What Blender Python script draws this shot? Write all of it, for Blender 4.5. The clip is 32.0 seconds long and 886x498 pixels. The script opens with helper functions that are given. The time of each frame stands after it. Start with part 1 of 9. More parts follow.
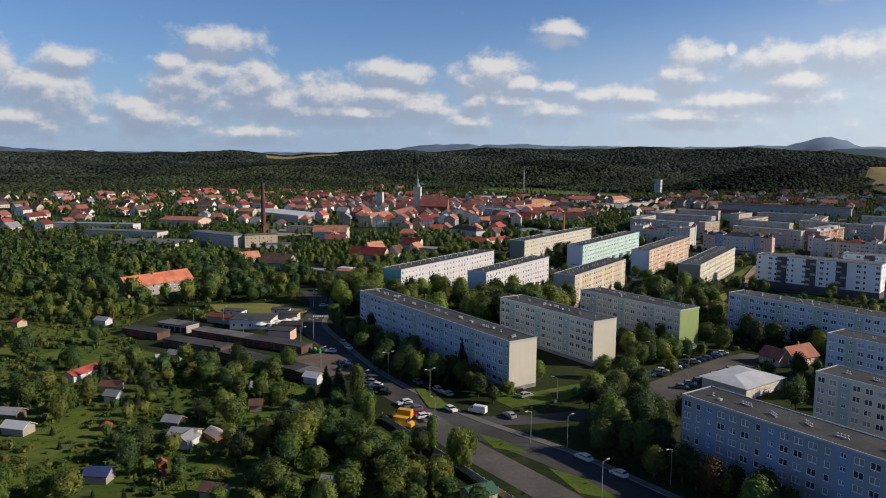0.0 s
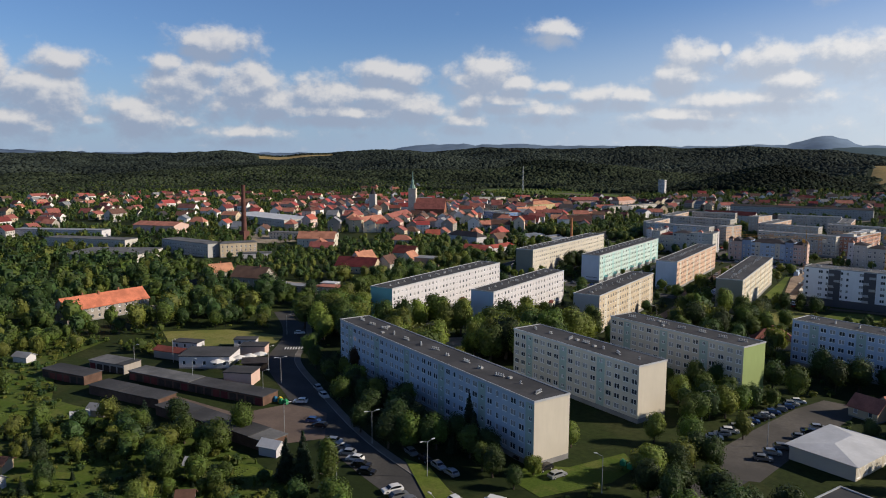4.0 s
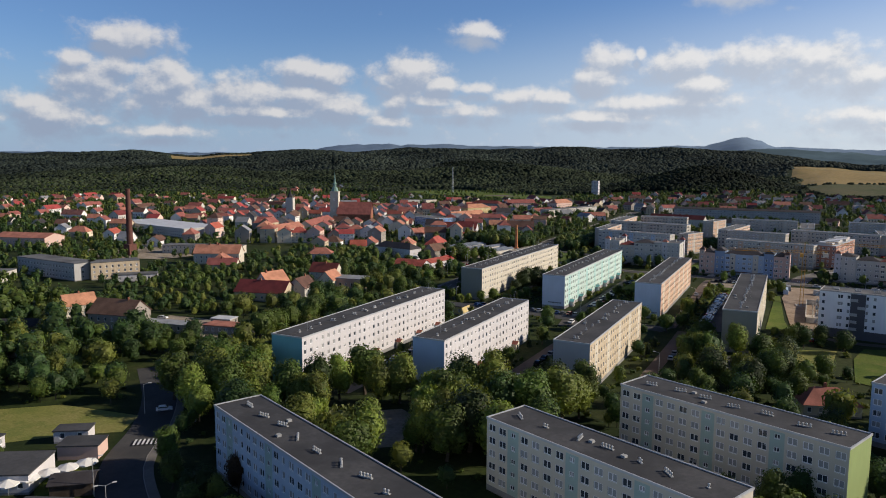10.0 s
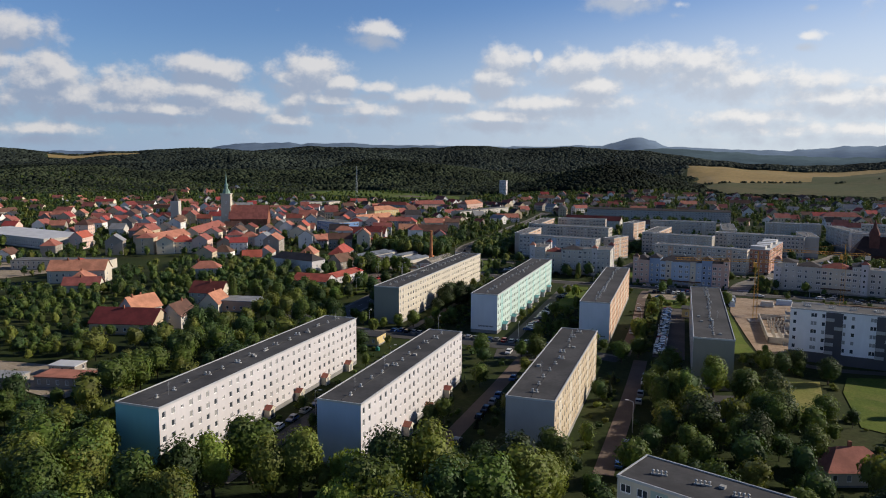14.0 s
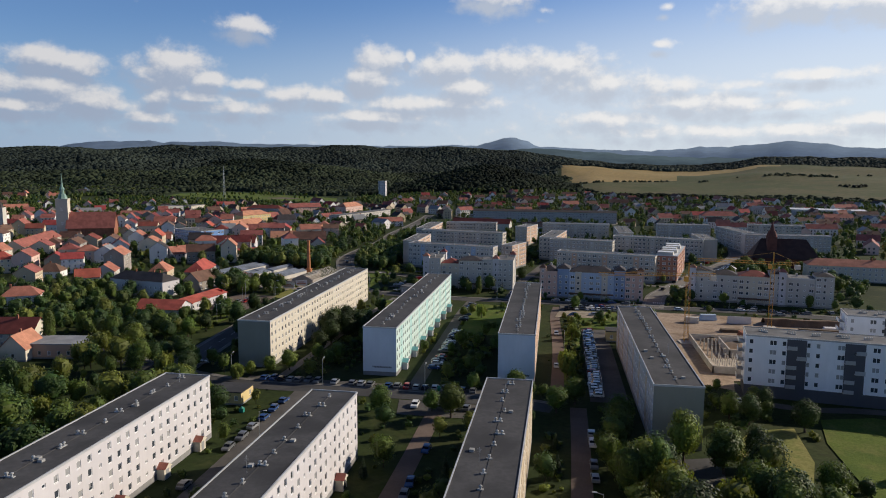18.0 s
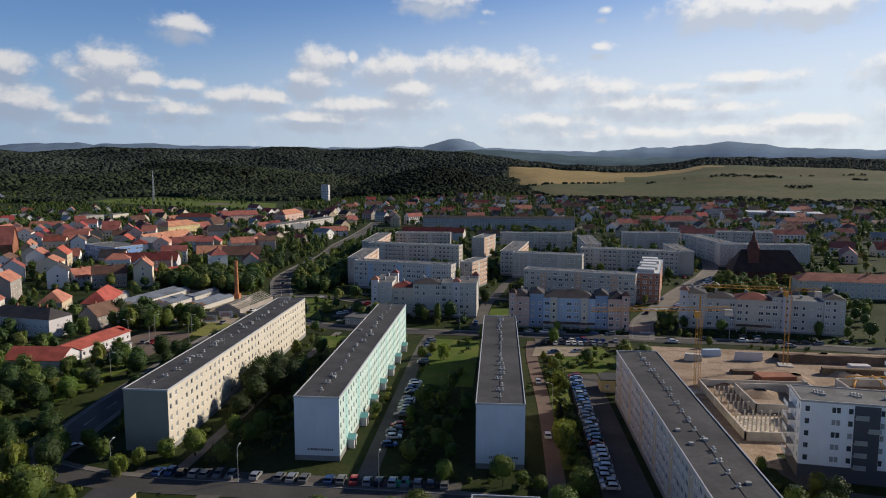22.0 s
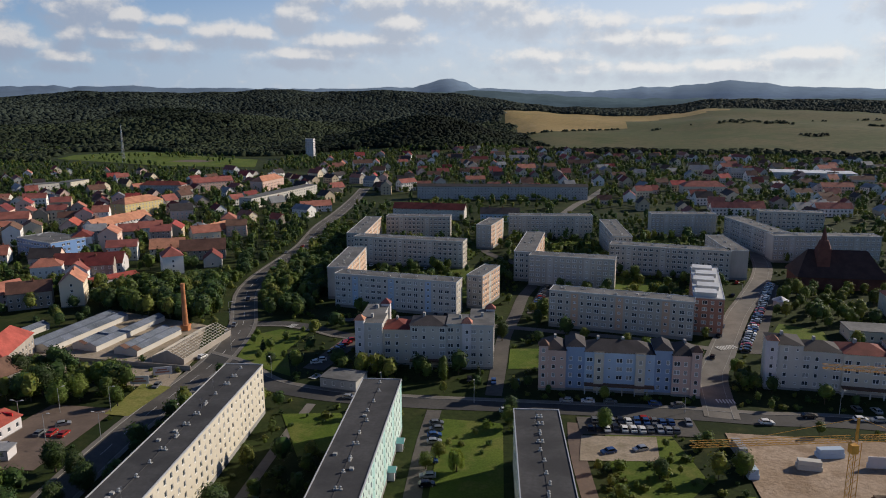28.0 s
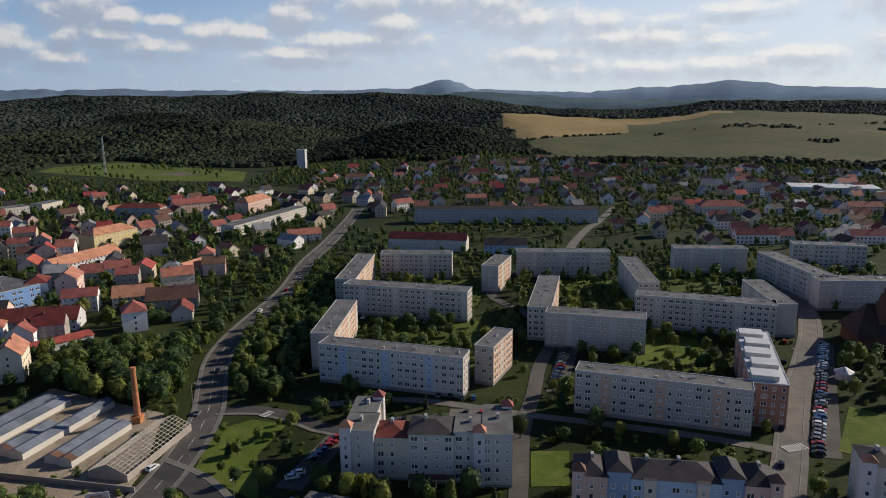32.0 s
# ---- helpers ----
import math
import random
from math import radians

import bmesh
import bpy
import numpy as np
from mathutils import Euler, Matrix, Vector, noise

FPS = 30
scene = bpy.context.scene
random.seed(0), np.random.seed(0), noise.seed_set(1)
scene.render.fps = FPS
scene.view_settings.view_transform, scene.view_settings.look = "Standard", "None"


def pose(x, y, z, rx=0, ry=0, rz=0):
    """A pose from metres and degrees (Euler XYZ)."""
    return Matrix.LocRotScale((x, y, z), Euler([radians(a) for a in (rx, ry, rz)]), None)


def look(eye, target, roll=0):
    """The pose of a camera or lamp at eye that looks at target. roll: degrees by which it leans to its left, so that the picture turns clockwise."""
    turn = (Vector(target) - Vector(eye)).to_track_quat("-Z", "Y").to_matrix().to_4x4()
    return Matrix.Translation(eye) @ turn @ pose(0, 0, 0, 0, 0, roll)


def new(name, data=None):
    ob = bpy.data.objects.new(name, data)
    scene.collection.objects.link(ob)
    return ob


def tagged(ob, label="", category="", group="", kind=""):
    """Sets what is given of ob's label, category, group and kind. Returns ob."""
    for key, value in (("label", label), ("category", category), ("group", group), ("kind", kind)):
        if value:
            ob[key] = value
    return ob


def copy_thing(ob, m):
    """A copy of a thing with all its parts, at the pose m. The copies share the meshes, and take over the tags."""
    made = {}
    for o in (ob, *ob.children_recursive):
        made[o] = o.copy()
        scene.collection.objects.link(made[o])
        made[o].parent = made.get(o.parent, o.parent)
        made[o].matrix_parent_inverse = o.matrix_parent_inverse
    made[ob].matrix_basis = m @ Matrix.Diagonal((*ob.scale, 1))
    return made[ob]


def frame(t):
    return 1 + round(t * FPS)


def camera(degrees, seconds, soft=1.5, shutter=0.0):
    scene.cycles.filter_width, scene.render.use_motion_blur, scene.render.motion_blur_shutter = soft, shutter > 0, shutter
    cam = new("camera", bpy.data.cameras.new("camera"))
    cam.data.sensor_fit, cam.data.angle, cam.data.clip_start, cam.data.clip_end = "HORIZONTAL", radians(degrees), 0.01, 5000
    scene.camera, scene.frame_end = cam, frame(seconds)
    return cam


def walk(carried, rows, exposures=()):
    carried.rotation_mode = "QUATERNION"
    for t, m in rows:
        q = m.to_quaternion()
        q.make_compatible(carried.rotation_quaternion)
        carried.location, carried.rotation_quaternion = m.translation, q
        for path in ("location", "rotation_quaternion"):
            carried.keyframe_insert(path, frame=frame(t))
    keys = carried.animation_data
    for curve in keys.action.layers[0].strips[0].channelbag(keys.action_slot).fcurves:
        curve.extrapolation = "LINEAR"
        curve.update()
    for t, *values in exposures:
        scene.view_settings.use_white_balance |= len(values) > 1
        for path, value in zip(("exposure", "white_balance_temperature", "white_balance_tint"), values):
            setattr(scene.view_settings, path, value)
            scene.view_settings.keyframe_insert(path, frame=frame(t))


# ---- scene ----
cam = camera(63.46, 32.0, soft=1.0)
PATH = [
    (0, (179.49, -437.33, 70.22), (124.80, -354.51, 57.96), 0.38),
    (0.5, (175.39, -431.57, 70.24), (120.74, -348.73, 57.94), 0.35),
    (1, (171.39, -425.78, 70.24), (116.75, -342.94, 57.90), 0.32),
    (1.5, (167.45, -419.98, 70.22), (112.81, -337.15, 57.87), 0.29),
    (2, (163.50, -414.14, 70.13), (108.87, -331.30, 57.78), 0.27),
    (2.5, (159.49, -408.27, 69.96), (104.86, -325.42, 57.63), 0.25),
    (3, (155.41, -402.44, 69.76), (100.82, -319.55, 57.49), 0.24),
    (3.5, (151.33, -396.61, 69.60), (96.85, -313.65, 57.35), 0.23),
    (5.5, (135.20, -373.34, 69.26), (82.35, -289.32, 57.08), 0.24),
    (6, (131.16, -367.46, 69.10), (78.78, -283.15, 56.90), 0.25),
    (6.5, (127.10, -361.47, 68.85), (75.27, -276.82, 56.69), 0.26),
    (7, (123.04, -355.45, 68.59), (71.76, -270.46, 56.47), 0.28),
    (7.5, (119.02, -349.52, 68.42), (68.32, -264.18, 56.36), 0.29),
    (8, (115.10, -343.74, 68.37), (65.02, -258.02, 56.31), 0.30),
    (8.5, (111.28, -338.02, 68.39), (61.87, -251.93, 56.31), 0.31),
    (9, (107.53, -332.30, 68.44), (59.26, -245.56, 56.37), 0.31),
    (9.5, (103.81, -326.56, 68.54), (57.11, -238.97, 56.44), 0.31),
    (10, (100.13, -320.83, 68.63), (54.87, -232.49, 56.53), 0.31),
    (10.5, (96.51, -315.08, 68.64), (52.64, -226.03, 56.55), 0.31),
    (11, (92.90, -309.28, 68.59), (50.43, -219.56, 56.48), 0.30),
    (11.5, (89.26, -303.36, 68.51), (48.20, -212.98, 56.42), 0.30),
    (12, (85.63, -297.14, 68.39), (46.00, -206.13, 56.30), 0.31),
    (12.5, (82.13, -290.68, 68.26), (43.88, -199.07, 56.19), 0.31),
    (13, (78.81, -284.24, 68.21), (42.06, -192.03, 56.11), 0.32),
    (13.5, (75.64, -278.01, 68.30), (40.80, -185.06, 56.20), 0.33),
    (14, (72.55, -271.83, 68.42), (39.60, -178.19, 56.29), 0.33),
    (14.5, (69.52, -265.42, 68.47), (38.46, -171.14, 56.30), 0.34),
    (16.5, (58.26, -238.34, 68.60), (35.80, -141.66, 56.42), 0.36),
    (17, (55.76, -231.48, 68.59), (35.36, -134.33, 56.49), 0.36),
    (17.5, (53.43, -224.64, 68.53), (35.04, -127.09, 56.40), 0.35),
    (18, (51.32, -217.85, 68.45), (34.96, -119.94, 56.37), 0.34),
    (18.5, (49.36, -211.01, 68.32), (35.01, -112.78, 56.26), 0.32),
    (19, (47.47, -204.04, 68.14), (35.26, -105.53, 56.10), 0.30),
    (19.5, (45.67, -197.06, 67.94), (35.65, -98.29, 55.94), 0.27),
    (20, (44.05, -190.15, 67.81), (34.95, -91.28, 55.90), 0.23),
    (20.5, (42.65, -183.26, 67.90), (33.64, -84.39, 55.93), 0.20),
    (21, (41.45, -176.29, 68.43), (32.48, -77.43, 56.34), 0.16),
    (21.5, (40.35, -169.15, 69.57), (31.43, -70.28, 57.56), 0.13),
    (22, (39.24, -161.92, 71.21), (30.40, -63.03, 59.29), 0.09),
    (22.5, (38.09, -154.67, 73.05), (29.29, -55.76, 61.22), 0.06),
    (23, (36.97, -147.48, 74.88), (28.21, -48.56, 63.13), 0.02),
    (23.5, (35.89, -140.40, 76.70), (27.24, -41.48, 64.88), -0.01),
    (24, (34.80, -133.48, 78.67), (26.26, -34.55, 66.80), -0.04),
    (24.5, (33.70, -126.52, 80.72), (25.31, -27.58, 68.88), -0.07),
    (26.5, (30.05, -97.53, 87.76), (21.92, 1.19, 74.06), -0.17),
    (27, (28.91, -90.47, 89.61), (20.96, 7.93, 73.71), -0.20),
    (27.5, (27.83, -83.55, 91.48), (20.07, 14.49, 73.41), -0.22),
    (28, (26.91, -76.76, 93.31), (19.27, 20.86, 72.99), -0.25),
    (28.5, (26.04, -70.05, 95.10), (18.47, 27.48, 74.33), -0.28),
    (29, (25.17, -63.39, 96.89), (17.70, 34.17, 76.24), -0.31),
    (29.5, (24.30, -56.71, 98.72), (16.89, 40.88, 78.18), -0.35),
    (30, (23.45, -49.92, 100.62), (16.09, 47.69, 80.13), -0.39),
    (30.5, (22.68, -43.02, 102.62), (15.39, 54.59, 82.15), -0.43),
    (31, (21.97, -36.11, 104.67), (14.69, 61.50, 84.16), -0.48),
    (31.5, (21.23, -29.28, 106.63), (13.99, 68.34, 86.16), -0.52),
    (32, (20.34, -22.69, 108.29), (13.18, 74.92, 87.78), -0.57),
]
walk(cam, [(t, look(eye, target, roll)) for t, eye, target, roll in PATH], [(0, 0.0), (24, 0.0), (27, -0.09), (32, -0.06)])

# ---- light ----
SUN_AZ, SUN_EL = radians(29), radians(26)
SUN_DIR = Vector((math.cos(SUN_AZ) * math.cos(SUN_EL), math.sin(SUN_AZ) * math.cos(SUN_EL), math.sin(SUN_EL)))
sun = new("sun", bpy.data.lights.new("sun", "SUN"))
sun.data.energy, sun.data.angle, sun.data.color = 5.0, radians(0.55), (1.0, 0.885, 0.73)
sun.matrix_world = look(SUN_DIR * 100, (0, 0, 0))


class Nodes:
    """Short way to write a node tree."""

    def __init__(self, tree):
        self.tree = tree

    def add(self, kind, **values):
        n = self.tree.nodes.new(kind)
        for key, value in values.items():
            if key in n.inputs:
                n.inputs[key].default_value = value
        return n

    def link(self, a, b):
        self.tree.links.new(a, b)

    def math(self, op, a, b=None, c=None, clamp=False):
        n = self.tree.nodes.new("ShaderNodeMath")
        n.operation, n.use_clamp = op, clamp
        for k, v in enumerate((a, b, c)):
            if v is None:
                continue
            if isinstance(v, (int, float)):
                n.inputs[k].default_value = v
            else:
                self.link(v, n.inputs[k])
        return n.outputs[0]

    def mix(self, fac, a, b, mode="MIX"):
        n = self.tree.nodes.new("ShaderNodeMix")
        n.data_type, n.blend_type = "RGBA", mode
        for sock, v in ((n.inputs[0], fac), (n.inputs[6], a), (n.inputs[7], b)):
            if isinstance(v, (int, float)):
                sock.default_value = v
            elif isinstance(v, tuple):
                sock.default_value = (*v[:3], 1)
            else:
                self.link(v, sock)
        return n.outputs[2]

    def noise(self, vec, scale, detail=3.0, rough=0.55):
        n = self.add("ShaderNodeTexNoise", Scale=scale, Detail=detail, Roughness=rough)
        if vec is not None:
            self.link(vec, n.inputs["Vector"])
        return n.outputs[0]

    def smooth(self, v, lo, hi, to0=0.0, to1=1.0):
        n = self.tree.nodes.new("ShaderNodeMapRange")
        n.interpolation_type = "SMOOTHSTEP"
        self.link(v, n.inputs[0])
        for k, x in enumerate((lo, hi, to0, to1)):
            n.inputs[k + 1].default_value = x
        return n.outputs[0]


# clouds: bearing to the right of +y, rise over the horizon, half width, half height, weight (degrees)
PUFFS = [
    (-50.4, 8.4, 2.57, 0.9, 1), (-60.9, 6.6, 1.78, 0.72, 0.9), (-64.9, 5.8, 0.99, 1.36, 1), (-63.0, 4.7, 2.06, 1.17, 0.85), (-61.2, 4.1, 1.64, 1.17, 0.95), (-56.1, 3.7, 2.32, 0.63, 0.8), (-55.3, 3.0, 1.64, 0.81, 0.95), (-63.8, 2.5, 1.86, 0.72, 0.8),
    (-53.8, 6.7, 1.12, 0.63, 0.95), (-52.5, 5.4, 2.23, 1.54, 0.9), (-51.2, 6.3, 1.23, 0.81, 0.95), (-48.0, 5.4, 2.29, 1.45, 1), (-46.1, 4.3, 1.99, 0.81, 0.9), (-49.5, 4.1, 4.61, 0.72, 0.75), (-44.2, 6.1, 0.96, 0.41, 0.6), (-42.2, 4.7, 2.66, 1.27, 0.85),
    (-38.3, 6.6, 1.89, 0.77, 1), (-36.0, 6.3, 1.53, 0.72, 1), (-38.3, 4.7, 3.6, 0.99, 0.85), (-40.5, 3.6, 6.25, 0.5, 0.8), (-35.8, 4.0, 1.9, 0.72, 0.95), (-29.7, 6.4, 2.25, 1.22, 1.05), (-27.6, 5.7, 1.34, 0.68, 1), (-24.3, 9.7, 1.66, 0.68, 0.8),
    (-30.7, 4.4, 1.08, 0.63, 0.8), (-28.1, 4.5, 2.32, 0.5, 0.8), (-24.6, 5.5, 1.23, 0.41, 0.75), (-21.4, 4.8, 1.42, 0.63, 0.85), (-18.7, 4.7, 1.68, 0.5, 0.8), (-31.6, 2.9, 1.44, 0.41, 0.65), (-48.7, 1.9, 2.62, 0.36, 0.6), (-58.7, 2.6, 0.74, 0.36, 0.6),
    (-52.6, 2.6, 0.89, 0.36, 0.6), (-26.3, 3.8, 5.32, 0.5, 0.55), (-14.3, 7.5, 1.6, 0.86, 1), (-15.2, 6.1, 1.86, 0.86, 1), (-12.1, 7.9, 0.4, 0.5, 0.8), (-9.1, 7.1, 2.35, 0.95, 0.95), (-7.7, 5.6, 1.81, 0.81, 1), (-3.8, 7.2, 3.24, 1.04, 0.95),
    (-0.3, 6.9, 2.76, 1.17, 0.95), (2.8, 5.7, 3.72, 0.77, 0.85), (-12.6, 4.2, 2.95, 0.59, 0.8), (-14.4, 3.3, 3.33, 0.41, 0.8), (-9.3, 4.4, 4.29, 0.59, 0.75), (7.9, 5.5, 3.15, 0.59, 0.75), (9.9, 4.3, 4.73, 0.68, 0.75), (17.8, 6.0, 2.95, 0.41, 0.8),
    (12.3, 5.4, 2.48, 0.36, 0.7), (15.8, 3.9, 3.62, 0.36, 0.7), (22.0, 2.9, 2.57, 0.45, 0.65), (3.3, 3.1, 3.71, 0.59, 0.6), (15.8, 10.8, 3.22, 0.86, 1), (21.2, 10.6, 3.28, 0.81, 1), (-5.4, 12.3, 2.17, 0.77, 1), (-1.8, 11.2, 0.58, 0.23, 0.6),
    (7.0, 8.6, 0.72, 0.32, 0.7), (7.3, 11.1, 0.42, 0.23, 0.6), (3.2, 7.6, 0.61, 0.41, 0.6), (11.7, 2.1, 8.89, 0.45, 0.55), (28.1, 6.1, 3.56, 0.99, 0.8), (29.8, 3.3, 3.43, 0.81, 0.7), (-70, 5, 5, 1.6, 0.9), (-76, 7, 4, 1.2, 0.9),
]


def cloud_group():
    g = bpy.data.node_groups.new("cloud_cover", "ShaderNodeTree")
    g.interface.new_socket("u", in_out="INPUT", socket_type="NodeSocketFloat")
    g.interface.new_socket("v", in_out="INPUT", socket_type="NodeSocketFloat")
    g.interface.new_socket("cover", in_out="OUTPUT", socket_type="NodeSocketFloat")
    k = Nodes(g)
    i, o = k.add("NodeGroupInput"), k.add("NodeGroupOutput")
    u, v = i.outputs[0], i.outputs[1]
    comb = k.add("ShaderNodeCombineXYZ")
    k.link(u, comb.inputs[0])
    k.link(v, comb.inputs[1])
    wide = k.add("ShaderNodeVectorMath")
    wide.operation = "MULTIPLY"
    k.link(comb.outputs[0], wide.inputs[0])
    wide.inputs[1].default_value = (31.0, 38.0, 1.0)
    n = k.noise(wide.outputs[0], 1.0, 7.0, 0.58)
    big = k.noise(wide.outputs[0], 0.16, 3.0, 0.5)
    total = None
    for u0, v0, su, sv, w in PUFFS:
        # squared distance from the puff's middle, in its own half sizes
        off = k.add("ShaderNodeVectorMath")
        off.operation = "MULTIPLY_ADD"
        k.link(comb.outputs[0], off.inputs[0])
        off.inputs[1].default_value = (1 / radians(su), 1 / radians(sv), 0)
        off.inputs[2].default_value = (-u0 / su, -v0 / sv, 0)
        dot = k.add("ShaderNodeVectorMath")
        dot.operation = "DOT_PRODUCT"
        k.link(off.outputs[0], dot.inputs[0])
        k.link(off.outputs[0], dot.inputs[1])
        c = k.math("MULTIPLY_ADD", dot.outputs["Value"], -0.50, math.log(w * 1.30))
        total = c if total is None else k.math("MAXIMUM", total, c)
    total = k.math("EXPONENT", total)
    away = k.math("MULTIPLY", k.smooth(big, 0.5, 0.7), k.smooth(k.math("ABSOLUTE", u), 1.25, 1.5))
    total = k.math("MAXIMUM", total, k.math("MULTIPLY", away, 0.7))
    low = k.math("MULTIPLY", k.smooth(v, 0.12, 0.02), 0.30)
    total = k.math("ADD", total, low)
    k.link(k.math("ADD", total, k.math("MULTIPLY", k.math("SUBTRACT", n, 0.56), 1.7)), o.inputs[0])
    return g


world = bpy.data.worlds.new("sky")
scene.world = world
world.use_nodes = True
k = Nodes(world.node_tree)
back = world.node_tree.nodes["Background"]
sky = k.add("ShaderNodeTexSky")
sky.sky_type, sky.sun_disc = "NISHITA", False
sky.sun_elevation, sky.sun_rotation = SUN_EL, radians(90) - SUN_AZ
sky.air_density, sky.dust_density, sky.ozone_density = 1.0, 0.3, 2.0
xyz = k.add("ShaderNodeSeparateXYZ")
k.link(k.add("ShaderNodeTexCoord").outputs["Generated"], xyz.inputs[0])
bearing = k.math("ARCTAN2", xyz.outputs[0], xyz.outputs[1])
rise = k.math("ARCSINE", xyz.outputs[2])
cover_group = cloud_group()
cover = []
for du, dv in ((0, -0.004), (0.005, 0.009)):
    n = k.add("ShaderNodeGroup")
    n.node_tree = cover_group
    k.link(k.math("ADD", bearing, du), n.inputs[0])
    k.link(k.math("ADD", rise, dv), n.inputs[1])
    cover.append(n.outputs[0])
# a body that hangs below the lit heads
mask = k.math("MULTIPLY", k.smooth(k.math("MAXIMUM", cover[0], k.math("MULTIPLY", cover[1], 0.80)), 0.18, 0.95), 0.90)
bright = k.smooth(k.math("SUBTRACT", cover[0], cover[1]), -0.30, 0.62)
# the bright side of the sky lies round the sun
sun_side = k.smooth(k.math("COSINE", k.math("SUBTRACT", bearing, radians(61))), -0.40, 0.95)
cloud = k.mix(bright, k.mix(sun_side, (3.9, 4.7, 6.3), (7.4, 8.0, 9.0)), k.mix(sun_side, (9.0, 8.8, 8.8), (11.6, 11.4, 11.2)))
haze = k.smooth(k.math("SUBTRACT", rise, k.math("MULTIPLY", sun_side, 0.12)), 0.17, -0.02)
blue = k.mix(1.0, sky.outputs[0], (0.80, 1.02, 1.42), "MULTIPLY")
# the deep blue overhead, away from the bright horizon
blue = k.mix(k.smooth(rise, 0.28, 1.0), blue, k.mix(1.0, blue, (0.24, 0.27, 0.34), "MULTIPLY"))
clear = k.mix(k.math("MULTIPLY", haze, 0.8), blue, k.mix(sun_side, (3.9, 5.4, 8.0), (9.9, 10.6, 11.4)))
below = k.smooth(rise, 0.0, -0.05)
k.link(k.mix(below, k.mix(mask, clear, cloud), (1.2, 1.5, 1.2)), back.inputs[0])
back.inputs[1].default_value = 0.077


# ---- materials ----
def surf(name, col, rough=0.85, var=0.22, coarse=0.15, fine=2.5, bump=0.15, metal=0.0, tint=None, streak=False, shift=0.0, island=0.0, spec=0.3, leafy=0.0):
    """A plain surface: two noises that shade and tint the colour, fine relief; shift: by object, island: by loose piece."""
    m = bpy.data.materials.new(name)
    m.use_nodes = True
    q = Nodes(m.node_tree)
    b = m.node_tree.nodes["Principled BSDF"]
    vec = q.add("ShaderNodeNewGeometry").outputs["Position"]
    if streak:
        mp = q.add("ShaderNodeMapping")
        mp.inputs["Scale"].default_value = (1, 1, 0.16)
        q.link(vec, mp.inputs[0])
        vec2 = mp.outputs[0]
    else:
        vec2 = vec
    n1, n2 = q.noise(vec, coarse, 4.0), q.noise(vec2, fine, 4.0, 0.65)
    lo, hi = tuple(c * (1 - var) for c in col), tuple(min(1, c * (1 + var)) for c in col)
    c = q.mix(q.smooth(n1, 0.3, 0.7), lo, tint or hi)
    c = q.mix(q.math("MULTIPLY", q.smooth(n2, 0.25, 0.75), 0.55), c, tuple(x * (1 - 1.3 * var) for x in col))
    if shift:
        r = q.add("ShaderNodeObjectInfo").outputs["Random"]
        hsv = q.add("ShaderNodeHueSaturation")
        q.link(q.math("ADD", 1 - shift, q.math("MULTIPLY", r, 2 * shift)), hsv.inputs["Value"])
        q.link(q.math("ADD", 0.5 - shift * 0.06, q.math("MULTIPLY", r, shift * 0.12)), hsv.inputs["Hue"])
        q.link(c, hsv.inputs["Color"])
        c = hsv.outputs[0]
    if island:
        r = q.add("ShaderNodeNewGeometry").outputs["Random Per Island"]
        hsv = q.add("ShaderNodeHueSaturation")
        q.link(q.math("ADD", 1 - island, q.math("MULTIPLY", r, 2 * island)), hsv.inputs["Value"])
        q.link(q.math("ADD", 0.5 - island * 0.05, q.math("MULTIPLY", r, island * 0.1)), hsv.inputs["Hue"])
        q.link(c, hsv.inputs["Color"])
        c = hsv.outputs[0]
    q.link(c, b.inputs["Base Color"])
    b.inputs["Roughness"].default_value, b.inputs["Metallic"].default_value = rough, metal
    b.inputs["Specular IOR Level"].default_value = spec
    if bump:
        bn = q.add("ShaderNodeBump", Strength=bump, Distance=0.05)
        q.link(n2, bn.inputs["Height"])
        q.link(bn.outputs[0], b.inputs["Normal"])
    if leafy:
        # light that shines through the leaves
        t, x = q.add("ShaderNodeBsdfTranslucent"), q.add("ShaderNodeMixShader", Fac=leafy)
        q.link(q.mix(1.0, c, (1.5, 1.45, 0.8), "MULTIPLY"), t.inputs[0])
        q.link(b.outputs[0], x.inputs[1])
        q.link(t.outputs[0], x.inputs[2])
        q.link(x.outputs[0], m.node_tree.nodes["Material Output"].inputs[0])
    return m


def glass_mat(name, dark, light, share):
    """Window glass: dark rooms, and pale curtains behind some of the panes."""
    m = bpy.data.materials.new(name)
    m.use_nodes = True
    q = Nodes(m.node_tree)
    b = m.node_tree.nodes["Principled BSDF"]
    r = q.add("ShaderNodeObjectInfo").outputs["Random"]
    n = q.noise(q.add("ShaderNodeNewGeometry").outputs["Position"], 0.9, 2.0)
    c = q.mix(q.math("MULTIPLY", q.math("GREATER_THAN", q.math("ADD", r, q.math("MULTIPLY", n, 0.3)), 1.15 - share), 0.8), dark, light)
    q.link(c, b.inputs["Base Color"])
    b.inputs["Roughness"].default_value = 0.08
    b.inputs["Specular IOR Level"].default_value = 0.5
    return m


